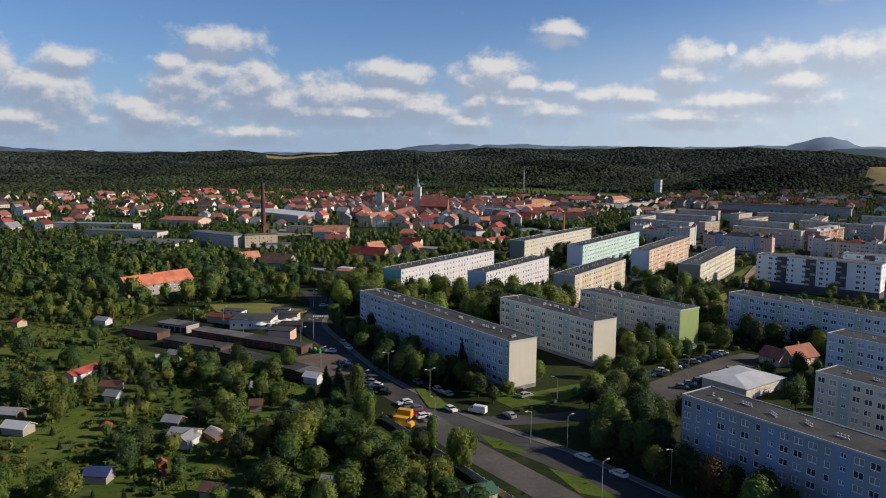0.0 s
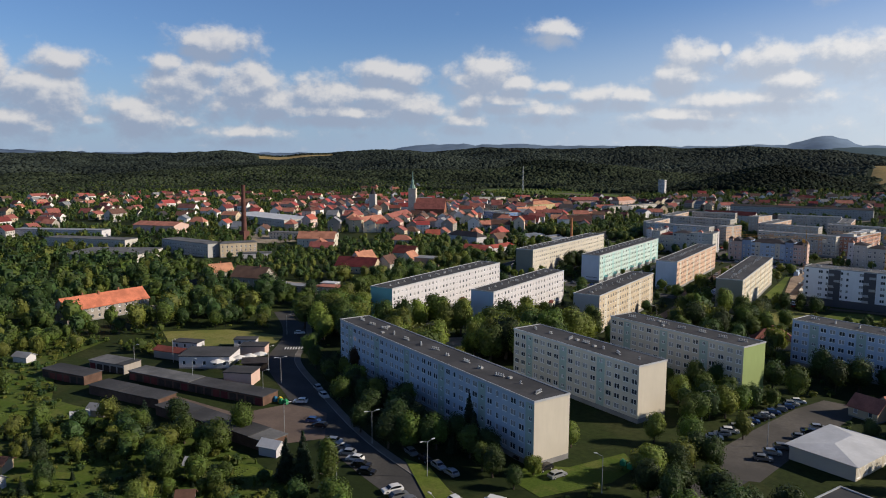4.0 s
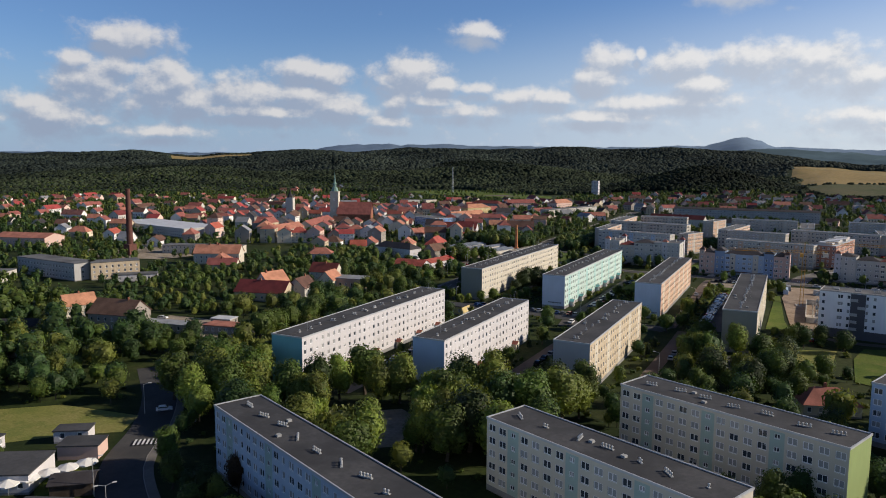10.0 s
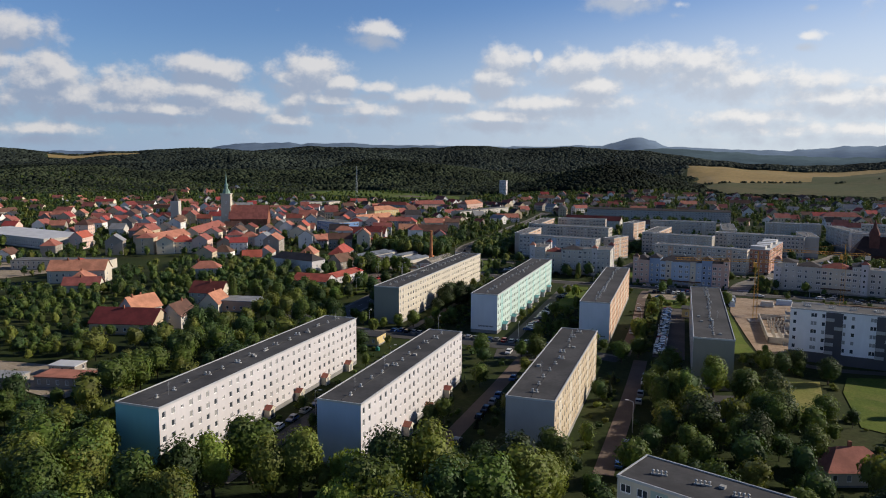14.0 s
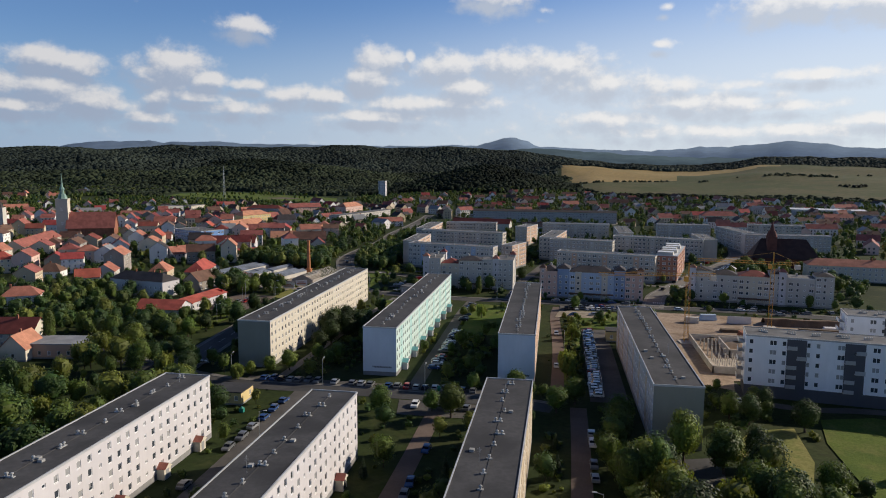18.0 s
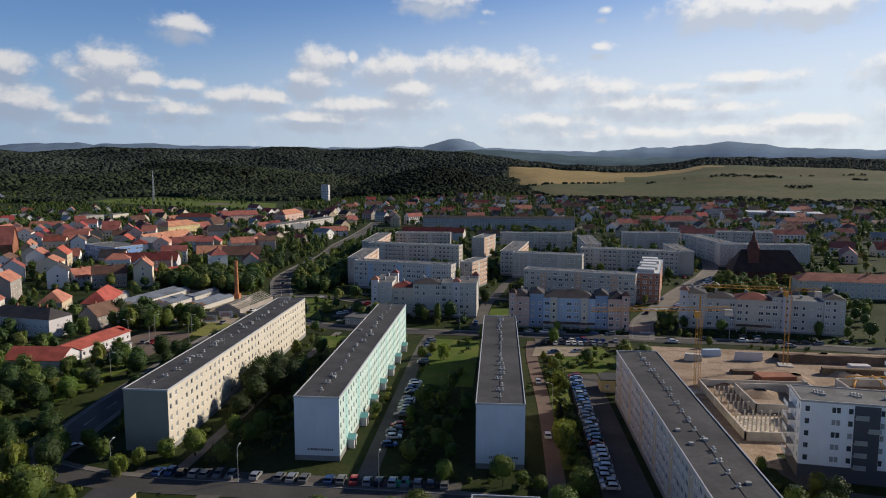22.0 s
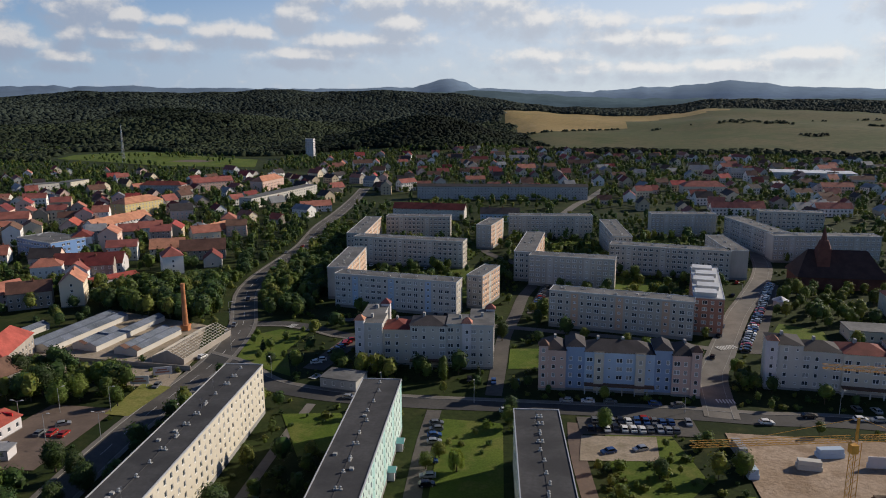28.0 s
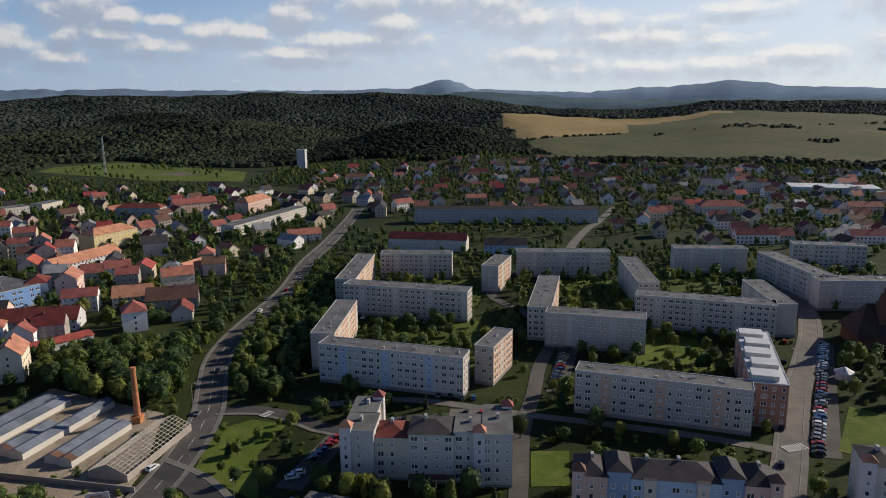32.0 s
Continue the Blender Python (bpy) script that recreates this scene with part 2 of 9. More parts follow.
def ground_mat(name, cols, scales, rough=0.95, bump=0.4):
    """Soil, grass and dry patches: three colours blended by noises of three sizes."""
    m = bpy.data.materials.new(name)
    m.use_nodes = True
    q = Nodes(m.node_tree)
    b = m.node_tree.nodes["Principled BSDF"]
    vec = q.add("ShaderNodeNewGeometry").outputs["Position"]
    a, d, e = (q.noise(vec, s, 5.0, 0.6) for s in scales)
    c = q.mix(q.smooth(a, 0.38, 0.62), cols[0], cols[1])
    c = q.mix(q.math("MULTIPLY", q.smooth(d, 0.48, 0.66), 0.8), c, cols[2])
    c = q.mix(q.math("MULTIPLY", q.smooth(e, 0.3, 0.7), 0.5), c, tuple(x * 0.55 for x in cols[0]))
    q.link(c, b.inputs["Base Color"])
    b.inputs["Roughness"].default_value = rough
    b.inputs["Specular IOR Level"].default_value = 0.15
    bn = q.add("ShaderNodeBump", Strength=bump, Distance=0.3)
    q.link(e, bn.inputs["Height"])
    q.link(bn.outputs[0], b.inputs["Normal"])
    return m


GRASS = ground_mat("meadow_grass", [(0.018, 0.030, 0.007), (0.034, 0.050, 0.011), (0.055, 0.060, 0.020)], (0.012, 0.05, 0.6))
ALLOTGRASS = ground_mat("garden_grass", [(0.060, 0.098, 0.016), (0.100, 0.135, 0.024), (0.110, 0.112, 0.038)], (0.05, 0.16, 0.9))
LAWN = ground_mat("mown_grass", [(0.074, 0.118, 0.016), (0.122, 0.162, 0.026), (0.160, 0.165, 0.044)], (0.04, 0.12, 1.6))
DRY = ground_mat("dry_grass", [(0.19, 0.20, 0.050), (0.26, 0.235, 0.080), (0.15, 0.175, 0.042)], (0.05, 0.15, 1.2))
WHEAT = ground_mat("cut_field", [(0.29, 0.21, 0.085), (0.33, 0.24, 0.10), (0.22, 0.185, 0.07)], (0.004, 0.012, 0.1))
PASTURE = ground_mat("pasture", [(0.076, 0.086, 0.032), (0.105, 0.094, 0.042), (0.056, 0.076, 0.024)], (0.004, 0.010, 0.08))
HILLS = ground_mat("forest_floor", [(0.030, 0.046, 0.016), (0.040, 0.058, 0.020), (0.024, 0.036, 0.014)], (0.004, 0.012, 0.06))
SOIL = ground_mat("bare_soil", [(0.34, 0.25, 0.175), (0.43, 0.33, 0.245), (0.25, 0.175, 0.115)], (0.05, 0.14, 0.9), bump=0.8)
PLAYSAND = ground_mat("trodden_sand", [(0.32, 0.265, 0.20), (0.40, 0.335, 0.26), (0.22, 0.19, 0.125)], (0.08, 0.2, 1.2))
ASPHALT = surf("asphalt", (0.058, 0.057, 0.057), 0.9, 0.25, 0.06, 1.1, 0.3, tint=(0.088, 0.084, 0.080))
OLDASPH = surf("worn_asphalt", (0.095, 0.088, 0.080), 0.92, 0.28, 0.06, 0.9, 0.3, tint=(0.135, 0.122, 0.11))
PAVING = surf("concrete_paving", (0.165, 0.152, 0.136), 0.92, 0.2, 0.15, 1.5, 0.3)
BRICKPAVE = surf("reddish_paving", (0.145, 0.108, 0.088), 0.92, 0.2, 0.12, 1.4, 0.3)
KERB = surf("kerb_stone", (0.27, 0.26, 0.245), 0.9, 0.15)
PAINT = surf("road_paint", (0.62, 0.62, 0.60), 0.8, 0.15, 0.3, 3.0)
FELT = surf("roof_felt", (0.054, 0.054, 0.057), 0.88, 0.28, 0.10, 1.0, 0.25, tint=(0.082, 0.081, 0.083))
FELT2 = surf("pale_roof_felt", (0.125, 0.125, 0.125), 0.88, 0.28, 0.12, 0.9, 0.25, tint=(0.19, 0.19, 0.19))
TRIM = surf("metal_trim", (0.50, 0.51, 0.52), 0.5, 0.1, metal=0.3)
VENT = surf("vent_metal", (0.46, 0.47, 0.47), 0.45, 0.15, metal=0.35)
VENTBASE = surf("vent_plaster", (0.36, 0.36, 0.35), 0.85, 0.2)
WINFRAME = surf("white_window_frame", (0.84, 0.84, 0.83), 0.5, 0.06, bump=0)
GLASS = glass_mat("window_glass", (0.050, 0.058, 0.070), (0.40, 0.40, 0.39), 0.46)
PLINTH = surf("plinth_render", (0.26, 0.255, 0.25), 0.9, 0.2)


def wall(name, col, var=0.07):
    return surf(name, col, 0.9, var, 0.09, 0.9, 0.1, streak=True)


W_WHITE = wall("white_render", (0.574, 0.548, 0.552))
W_PALEBLUE = wall("pale_blue_render", (0.435, 0.509, 0.592))
W_BLUE = wall("blue_render", (0.27, 0.35, 0.49))
W_SKY = wall("sky_blue_render", (0.409, 0.505, 0.626))
W_MINT = wall("mint_render", (0.50, 0.625, 0.575))
W_TEAL = wall("teal_render", (0.22, 0.47, 0.47))
W_GREENSTRIPE = wall("grey_green_render", (0.36, 0.45, 0.40))
W_LIME = wall("lime_render", (0.28, 0.35, 0.135))
W_CREAM = wall("cream_render", (0.574, 0.518, 0.422))
W_BEIGE = wall("beige_render", (0.585, 0.535, 0.43))
W_SAND = wall("sand_render", (0.522, 0.422, 0.296))
W_PEACH = wall("peach_render", (0.574, 0.383, 0.270))
W_OLIVE = wall("olive_grey_render", (0.26, 0.26, 0.215))
W_GREY = wall("grey_render", (0.40, 0.39, 0.375))
W_LIGHTGREY = wall("light_grey_render", (0.53, 0.50, 0.45))
W_BLUEGREY = wall("blue_grey_render", (0.33, 0.35, 0.40))
W_OFFICE = wall("bright_blue_render", (0.20, 0.34, 0.62))
W_NEWWHITE = wall("bright_white_render", (0.82, 0.82, 0.82))
W_PALEEND = wall("pale_bluish_white_render", (0.66, 0.70, 0.74))
W_STAIR = wall("soft_teal_render", (0.36, 0.56, 0.53))
W_CONCRETE = wall("old_concrete_panels", (0.47, 0.425, 0.365), 0.12)
W_PINK = wall("pink_render", (0.60, 0.42, 0.35))
W_RUST = wall("rust_red_render", (0.40, 0.20, 0.145))
W_DARK = wall("dark_grey_cladding", (0.095, 0.095, 0.105))
W_YELLOW = wall("yellow_render", (0.66, 0.52, 0.25))
W_OLD = wall("old_grey_plaster", (0.34, 0.30, 0.26), 0.16)
BRICK = surf("red_brick", (0.30, 0.125, 0.075), 0.92, 0.28, 0.3, 5.0, 0.4)
DARKBRICK = surf("dark_red_brick", (0.135, 0.058, 0.046), 0.92, 0.25, 0.3, 5.0, 0.4)


def tile(name, col):
    """Clay tiles: rows and stains."""
    return surf(name, col, 0.82, 0.26, 0.25, 2.2, 0.35, shift=0.16)


R_ORANGE, R_RED, R_BRIGHT = tile("orange_roof_tiles", (0.46, 0.200, 0.130)), tile("red_roof_tiles", (0.335, 0.122, 0.092)), tile("bright_red_sheet_roof", (0.38, 0.080, 0.062))
R_BROWN, R_DARK = tile("brown_roof_tiles", (0.150, 0.082, 0.058)), tile("dark_roof_tiles", (0.052, 0.046, 0.048))
R_WINE = tile("wine_red_roof_tiles", (0.190, 0.046, 0.038))
R_MANOR = tile("vivid_orange_roof_tiles", (0.54, 0.170, 0.098))
R_CHURCH = tile("blackish_red_roof_tiles", (0.052, 0.030, 0.027))
GARAGEBRICK = surf("sooty_brick", (0.135, 0.078, 0.056), 0.92, 0.3, 0.3, 4.0, 0.4)
R_GREYSHEET = surf("grey_sheet_roof", (0.27, 0.275, 0.285), 0.6, 0.2, 0.2, 1.5, 0.2, shift=0.15)
R_WHITESHEET = surf("white_sheet_roof", (0.55, 0.56, 0.575), 0.55, 0.12, 0.15, 1.0, 0.1)
LEAF_COLS = {"mid": (0.090, 0.134, 0.027), "dark": (0.042, 0.070, 0.020), "light": (0.168, 0.206, 0.042), "conifer": (0.020, 0.038, 0.018), "copper": (0.080, 0.046, 0.022)}
LEAF = {key: surf(f"{key}_foliage", c, 0.62, 0.34, 0.12, 1.1, 0, shift=0.24, island=0.24, leafy=0.24, tint=tuple(x * f for x, f in zip(c, (1.4, 1.38, 1.15)))) for key, c in LEAF_COLS.items()}
BARK = surf("bark", (0.085, 0.065, 0.048), 0.95, 0.3, 1.0, 6.0, 0.5)
WOOD = surf("weathered_wood", (0.16, 0.115, 0.075), 0.9, 0.3, 0.6, 4.0, 0.3)
DARKWOOD = surf("dark_wood", (0.065, 0.048, 0.036), 0.9, 0.3, 0.6, 4.0, 0.3)
STEEL = surf("galvanised_steel", (0.42, 0.43, 0.44), 0.5, 0.12, metal=0.5)
CRANE = surf("yellow_crane_paint", (0.56, 0.29, 0.05), 0.55, 0.15)
TYRE = surf("tyre_rubber", (0.018, 0.018, 0.018), 0.9, 0.1, bump=0)
CARGLASS = surf("car_glass", (0.012, 0.014, 0.017), 0.06, 0.1, bump=0, spec=0.6)
LAMPHEAD = surf("lamp_head", (0.55, 0.55, 0.54), 0.5, 0.1)
CONCRETE = surf("raw_concrete", (0.52, 0.48, 0.42), 0.92, 0.22, 0.3, 2.0, 0.3)
LETTER = surf("dark_lettering", (0.10, 0.11, 0.12), 0.8, 0.1)
AWNING = surf("white_canvas", (0.74, 0.72, 0.68), 0.85, 0.08)
CARS = {
    "white": surf("white_car_paint", (0.72, 0.72, 0.71), 0.25, 0.04, bump=0, spec=0.6), "silver": surf("silver_car_paint", (0.42, 0.43, 0.44), 0.3, 0.05, bump=0, metal=0.5),
    "grey": surf("grey_car_paint", (0.13, 0.135, 0.14), 0.28, 0.06, bump=0, spec=0.6), "black": surf("black_car_paint", (0.018, 0.018, 0.02), 0.22, 0.06, bump=0, spec=0.6),
    "blue": surf("blue_car_paint", (0.035, 0.075, 0.19), 0.25, 0.05, bump=0, spec=0.6), "red": surf("red_car_paint", (0.32, 0.025, 0.02), 0.25, 0.05, bump=0, spec=0.6),
}
YELLOWVAN = surf("orange_yellow_paint", (0.72, 0.36, 0.02), 0.35, 0.05, bump=0)


# ---- geometry helpers ----
class Geo:
    """Collects faces with material numbers, then becomes one mesh."""

    def __init__(self):
        self.v, self.f, self.m = [], [], []

    def face(self, pts, m=0):
        n = len(self.v)
        self.v.extend(pts)
        self.f.append(tuple(range(n, n + len(pts))))
        self.m.append(m)

    def box(self, x0, y0, z0, x1, y1, z1, m=0, bottom=False, top=None):
        n = len(self.v)
        self.v += [(x0, y0, z0), (x1, y0, z0), (x1, y1, z0), (x0, y1, z0), (x0, y0, z1), (x1, y0, z1), (x1, y1, z1), (x0, y1, z1)]
        fs = [(0, 1, 5, 4), (1, 2, 6, 5), (2, 3, 7, 6), (3, 0, 4, 7), (4, 5, 6, 7)] + ([(3, 2, 1, 0)] if bottom else [])
        self.f += [tuple(n + k for k in f) for f in fs]
        self.m += [m, m, m, m, m if top is None else top] + ([m] if bottom else [])

    def cyl(self, x, y, z0, z1, r0, r1, n=8, m=0, cap=True):
        a = len(self.v)
        for z, r in ((z0, r0), (z1, r1)):
            self.v += [(x + r * math.cos(2 * math.pi * i / n), y + r * math.sin(2 * math.pi * i / n), z) for i in range(n)]
        self.f += [(a + i, a + (i + 1) % n, a + n + (i + 1) % n, a + n + i) for i in range(n)]
        self.m += [m] * n
        if cap:
            self.f.append(tuple(a + n + i for i in range(n)))
            self.m.append(m)

    def beam(self, a, b, w, m=0):
        """A square bar from a to b."""
        a, b = Vector(a), Vector(b)
        d = (b - a).normalized()
        s = d.cross(Vector((0, 0, 1)) if abs(d.z) < 0.9 else Vector((1, 0, 0))).normalized() * w / 2
        t = d.cross(s).normalized() * w / 2
        n = len(self.v)
        for p in (a, b):
            self.v += [tuple(p + s + t), tuple(p - s + t), tuple(p - s - t), tuple(p + s - t)]
        self.f += [(n + i, n + (i + 1) % 4, n + 4 + (i + 1) % 4, n + 4 + i) for i in range(4)] + [(n, n + 3, n + 2, n + 1), (n + 4, n + 5, n + 6, n + 7)]
        self.m += [m] * 6

    def mesh(self, name, mats):
        me = bpy.data.meshes.new(name)
        me.from_pydata(self.v, [], self.f)
        for x in mats:
            me.materials.append(x)
        if len(mats) > 1:
            me.polygons.foreach_set("material_index", self.m)
        return me


def part(name, data, parent=None, m=None, label="", mats=None):
    """One mesh object, from a Geo or a mesh, under a thing or at top level."""
    if isinstance(data, Geo):
        data = data.mesh(name, mats)
    ob = new(name, data)
    if parent is not None:
        ob.parent = parent
    if m is not None:
        ob.matrix_basis = m
    if label:
        tagged(ob, label)
    return ob


def quads(name, v, f, mats):
    """A mesh of quads or triangles from arrays."""
    me = bpy.data.meshes.new(name)
    k = np.shape(f)[1]
    me.vertices.add(len(v))
    me.vertices.foreach_set("co", np.ascontiguousarray(v, dtype=np.float32).ravel())
    me.loops.add(k * len(f))
    me.loops.foreach_set("vertex_index", np.ascontiguousarray(f, dtype=np.int32).ravel())
    me.polygons.add(len(f))
    me.polygons.foreach_set("loop_start", np.arange(0, k * len(f), k, dtype=np.int32))
    me.update(calc_edges=True)
    for x in mats:
        me.materials.append(x)
    return me


# what stands where, in cells of a metre: 1 road or paving, 2 building, 3 lawn kept open
OX, OY, ON, OM = -520, -500, 860, 1240
taken = np.zeros((ON, OM), np.uint8)
cell_x, cell_y = np.meshgrid(np.arange(ON) + OX + 0.5, np.arange(OM) + OY + 0.5, indexing="ij")


def window_of(x0, y0, x1, y1):
    """The cells round a rectangle of the plan."""
    cut = lambda v, o, n: min(n, max(0, int(v - o)))  # noqa: E731
    return slice(cut(x0, OX, ON), cut(x1 + 1, OX, ON)), slice(cut(y0, OY, OM), cut(y1 + 1, OY, OM))


def mark_rect(x, y, ang, l, d, grow, what):
    c, s = math.cos(radians(ang)), math.sin(radians(ang))
    reach = math.hypot(l, d) + grow + 1
    win = window_of(x - reach, y - reach, x + reach, y + reach)
    u, w = (cell_x[win] - x) * c + (cell_y[win] - y) * s, -(cell_x[win] - x) * s + (cell_y[win] - y) * c
    taken[win][(u > -grow) & (u < l + grow) & (w > -grow) & (w < d + grow)] = what


def mark_line(pts, half, what):
    for (x0, y0), (x1, y1) in zip(pts, pts[1:]):
        win = window_of(min(x0, x1) - half - 1, min(y0, y1) - half - 1, max(x0, x1) + half + 1, max(y0, y1) + half + 1)
        l2 = (x1 - x0) ** 2 + (y1 - y0) ** 2 + 1e-9
        t = np.clip(((cell_x[win] - x0) * (x1 - x0) + (cell_y[win] - y0) * (y1 - y0)) / l2, 0, 1)
        near = np.hypot(cell_x[win] - x0 - t * (x1 - x0), cell_y[win] - y0 - t * (y1 - y0)) < half
        taken[win][near & (taken[win] != 2)] = what


def inside_one(poly, x, y):
    hit = False
    for (x0, y0), (x1, y1) in zip(poly, poly[1:] + poly[:1]):
        if (y0 > y) != (y1 > y) and x < (x1 - x0) * (y - y0) / (y1 - y0) + x0:
            hit = not hit
    return hit


def inside(poly, x, y):
    hit = np.zeros(np.shape(x), bool)
    for (x0, y0), (x1, y1) in zip(poly, poly[1:] + poly[:1]):
        hit ^= ((y0 > y) != (y1 > y)) & (x < (x1 - x0) * (y - y0) / (y1 - y0 + 1e-12) + x0)
    return hit


def mark_poly(poly, what):
    win = window_of(min(p[0] for p in poly), min(p[1] for p in poly), max(p[0] for p in poly), max(p[1] for p in poly))
    taken[win][inside(poly, cell_x[win], cell_y[win]) & (taken[win] != 2)] = what


def at_cell(x, y):
    i, j = int(x - OX), int(y - OY)
    return taken[i, j] if 0 <= i < ON and 0 <= j < OM else 0


def curve_points(pts, step=6.0):
    """A smooth line through the points."""
    p = [np.array(q, float) for q in pts]
    p = [2 * p[0] - p[1], *p, 2 * p[-1] - p[-2]]
    out = []
    for a, b, c, d in zip(p, p[1:], p[2:], p[3:]):
        n = max(1, int(np.linalg.norm(c - b) / step))
        for i in range(n):
            t = i / n
            out.append(0.5 * (2 * b + (c - a) * t + (2 * a - 5 * b + 4 * c - d) * t * t + (3 * b - a - 3 * c + d) * t**3))
    return [tuple(q) for q in out + [p[-2]]]


layer = [0.03]


def strip(pts, w0, w1, z):
    """Points of a band between offsets w0 and w1 to the left of a line."""
    a, b = [], []
    for i, (x, y) in enumerate(pts):
        x0, y0 = pts[max(0, i - 1)]
        x1, y1 = pts[min(len(pts) - 1, i + 1)]
        l = math.hypot(x1 - x0, y1 - y0) + 1e-9
        nx, ny = -(y1 - y0) / l, (x1 - x0) / l
        a.append((x + nx * w0, y + ny * w0, z))
        b.append((x + nx * w1, y + ny * w1, z))
    return a, b


def road(name, pts, width, mat=None, walks=(), label="", dashes=False):
    """A carriageway with kerbs, footways (side, width) and a dashed line."""
    line = curve_points(pts)
    layer[0] += 0.004
    z = layer[0]
    g = Geo()
    a, b = strip(line, width / 2, -width / 2, z)
    for i in range(len(a) - 1):
        g.face([b[i], b[i + 1], a[i + 1], a[i]])
    ob = tagged(part(name, g, mats=[mat or ASPHALT]), label or "grey worn asphalt road with patched surface", "road", kind="structure")
    mark_line(line, width / 2 + 0.5, 1)
    for side, ww in walks:
        g = Geo()
        lo = side * width / 2
        hi = side * (width / 2 + ww)
        kerb = side * (width / 2 + 0.18)
        h = 0.14 + (z - 0.03)
        for w0, w1, m in ((lo, kerb, 1), (kerb, hi, 0)):
            a, b = strip(line, w0, w1, h)
            for i in range(len(a) - 1):
                g.face([a[i], a[i + 1], b[i + 1], b[i]] if side < 0 else [b[i], b[i + 1], a[i + 1], a[i]], m)
        a, b = strip(line, lo, lo, h)
        for i in range(len(a) - 1):
            g.face([(*a[i][:2], 0), (*a[i + 1][:2], 0), a[i + 1], a[i]], 1)
        tagged(part("pavement", g, mats=[PAVING, KERB]), "pale concrete footway with a raised kerb", "pavement", kind="structure")
        mid = [((p[0] + q[0]) / 2, (p[1] + q[1]) / 2) for p, q in zip(*strip(line, lo, hi, 0))]
        mark_line(mid, ww / 2 + 0.3, 1)
    if dashes:
        g = Geo()
        for i in range(0, len(line) - 1, 2):
            a, b = strip(line[i:i + 2], 0.07, -0.07, z + 0.006)
            g.face([b[0], b[1], a[1], a[0]])
        tagged(part("road_marking", g, mats=[PAINT]), "white dashed centre line on the road", "road marking", kind="structure")
    return ob


def area(name, poly, mat, label, category, what=1, step=True):
    """A flat piece of ground with its own surface."""
    layer[0] += 0.004
    g = Geo()
    z = layer[0]
    if sum(x0 * y1 - x1 * y0 for (x0, y0), (x1, y1) in zip(poly, poly[1:] + poly[:1])) < 0:
        poly = poly[::-1]
    g.face([(x, y, z) for x, y in poly])
    mark_poly(poly, what)
    return tagged(part(name, g, mats=[mat]), label, category, kind="structure")


def crossing(x, y, ang, n, length):
    """White bars of a pedestrian crossing; ang: the way of the walker."""
    g = Geo()
    for i in range(n):
        g.box(i * 1.0, -length / 2, 0, i * 1.0 + 0.5, length / 2, 0.012)
    layer[0] += 0.001
    ob = part("zebra_crossing", g, m=pose(x, y, layer[0] + 0.03, 0, 0, ang), mats=[PAINT])
    tagged(ob, "white bars of a pedestrian crossing on asphalt", "road marking", kind="structure")


# ---- the lie of the land ----
CX, CY = 60.0, -180.0
RIDGE_AZ = [-180, -60, -30, -25, -16, -14, -12, -8, -4, -1, 2, 4, 6, 8, 10.4, 12, 14.7, 16.3, 19, 22, 24, 27.6, 30, 32, 33.5, 35.5, 38, 41, 43, 48, 52, 56, 60, 68, 75, 180]
RIDGE_H = [60, 60, 75, 80, 84, 80, 62, 46, 58, 74, 97, 111, 117, 121, 125, 124, 124, 131, 128, 128, 117, 121, 124, 117, 110, 103, 107, 108, 96, 83, 99, 87, 86, 86, 86, 60]


def land(x, y):
    """Height of the ground: a flat valley, wooded hills, open fields that climb to the north-east."""
    x, y = np.asarray(x, float), np.asarray(y, float)
    r, az = np.hypot(x - CX, y - CY), np.degrees(np.arctan2(-(x - CX), y - CY))
    top_r, top_h = np.interp(az, [-180, -60, -2, 3, 75, 180], [2600, 2700, 2900, 3400, 3400, 2600]), np.interp(az, RIDGE_AZ, RIDGE_H)
    foot = np.interp(az, [-40, -3, 1, 12, 18, 24, 30, 40, 70], [1350, 1350, 1800, 1850, 1650, 1560, 1540, 1480, 1450])
    t = np.clip((r - foot) / (top_r - foot), 0, 1)
    rise = np.where(az < -1, t, t * t * (3 - 2 * t))
    h = top_h * rise * np.where(r > top_r, np.clip(1 - (r - top_r) / 6000, 0.75, 1), 1)
    knoll = 55 * np.exp(-((az - 6.5) / np.where(az < 6.5, 5.2, 5.0)) ** 2) * np.exp(-((r - 1690) / np.where(r < 1690, 270, 190)) ** 2)
    spur = 30 * np.exp(-((az - 24) / 6) ** 2) * np.exp(-((r - 2050) / 220) ** 2) + 26 * np.exp(-((az - 50) / 9) ** 2) * np.exp(-((r - 1950) / 240) ** 2) + 22 * np.exp(-((az - 36) / 4) ** 2) * np.exp(-((r - 2350) / 200) ** 2)
    wave = np.sin(x * 0.0061 + 1.3) * np.cos(y * 0.0053 + 0.4) + 0.6 * np.sin(x * 0.013 + y * 0.011)
    fold = np.sin(x * 0.0105 + 0.9 * np.sin(y * 0.006)) * np.sin(y * 0.0085 + 2.0) * np.where(az > -1, 17.0, 2.0)
    crest = (2 * np.sin(az * 0.8 + 1.0) + 1.5 * np.sin(az * 2.1 + 0.3)) * t**2
    return h + knoll + spur + crest + (wave * 3.0 + fold * (1 - 0.75 * t)) * np.clip(t * 2.2, 0, 1)


def field_edge(r):
    """The bearing at which the woods give way to the open fields."""
    return np.interp(r, [1400, 1600, 1900, 2600], [-2.6, -1.6, -0.4, 1.2])


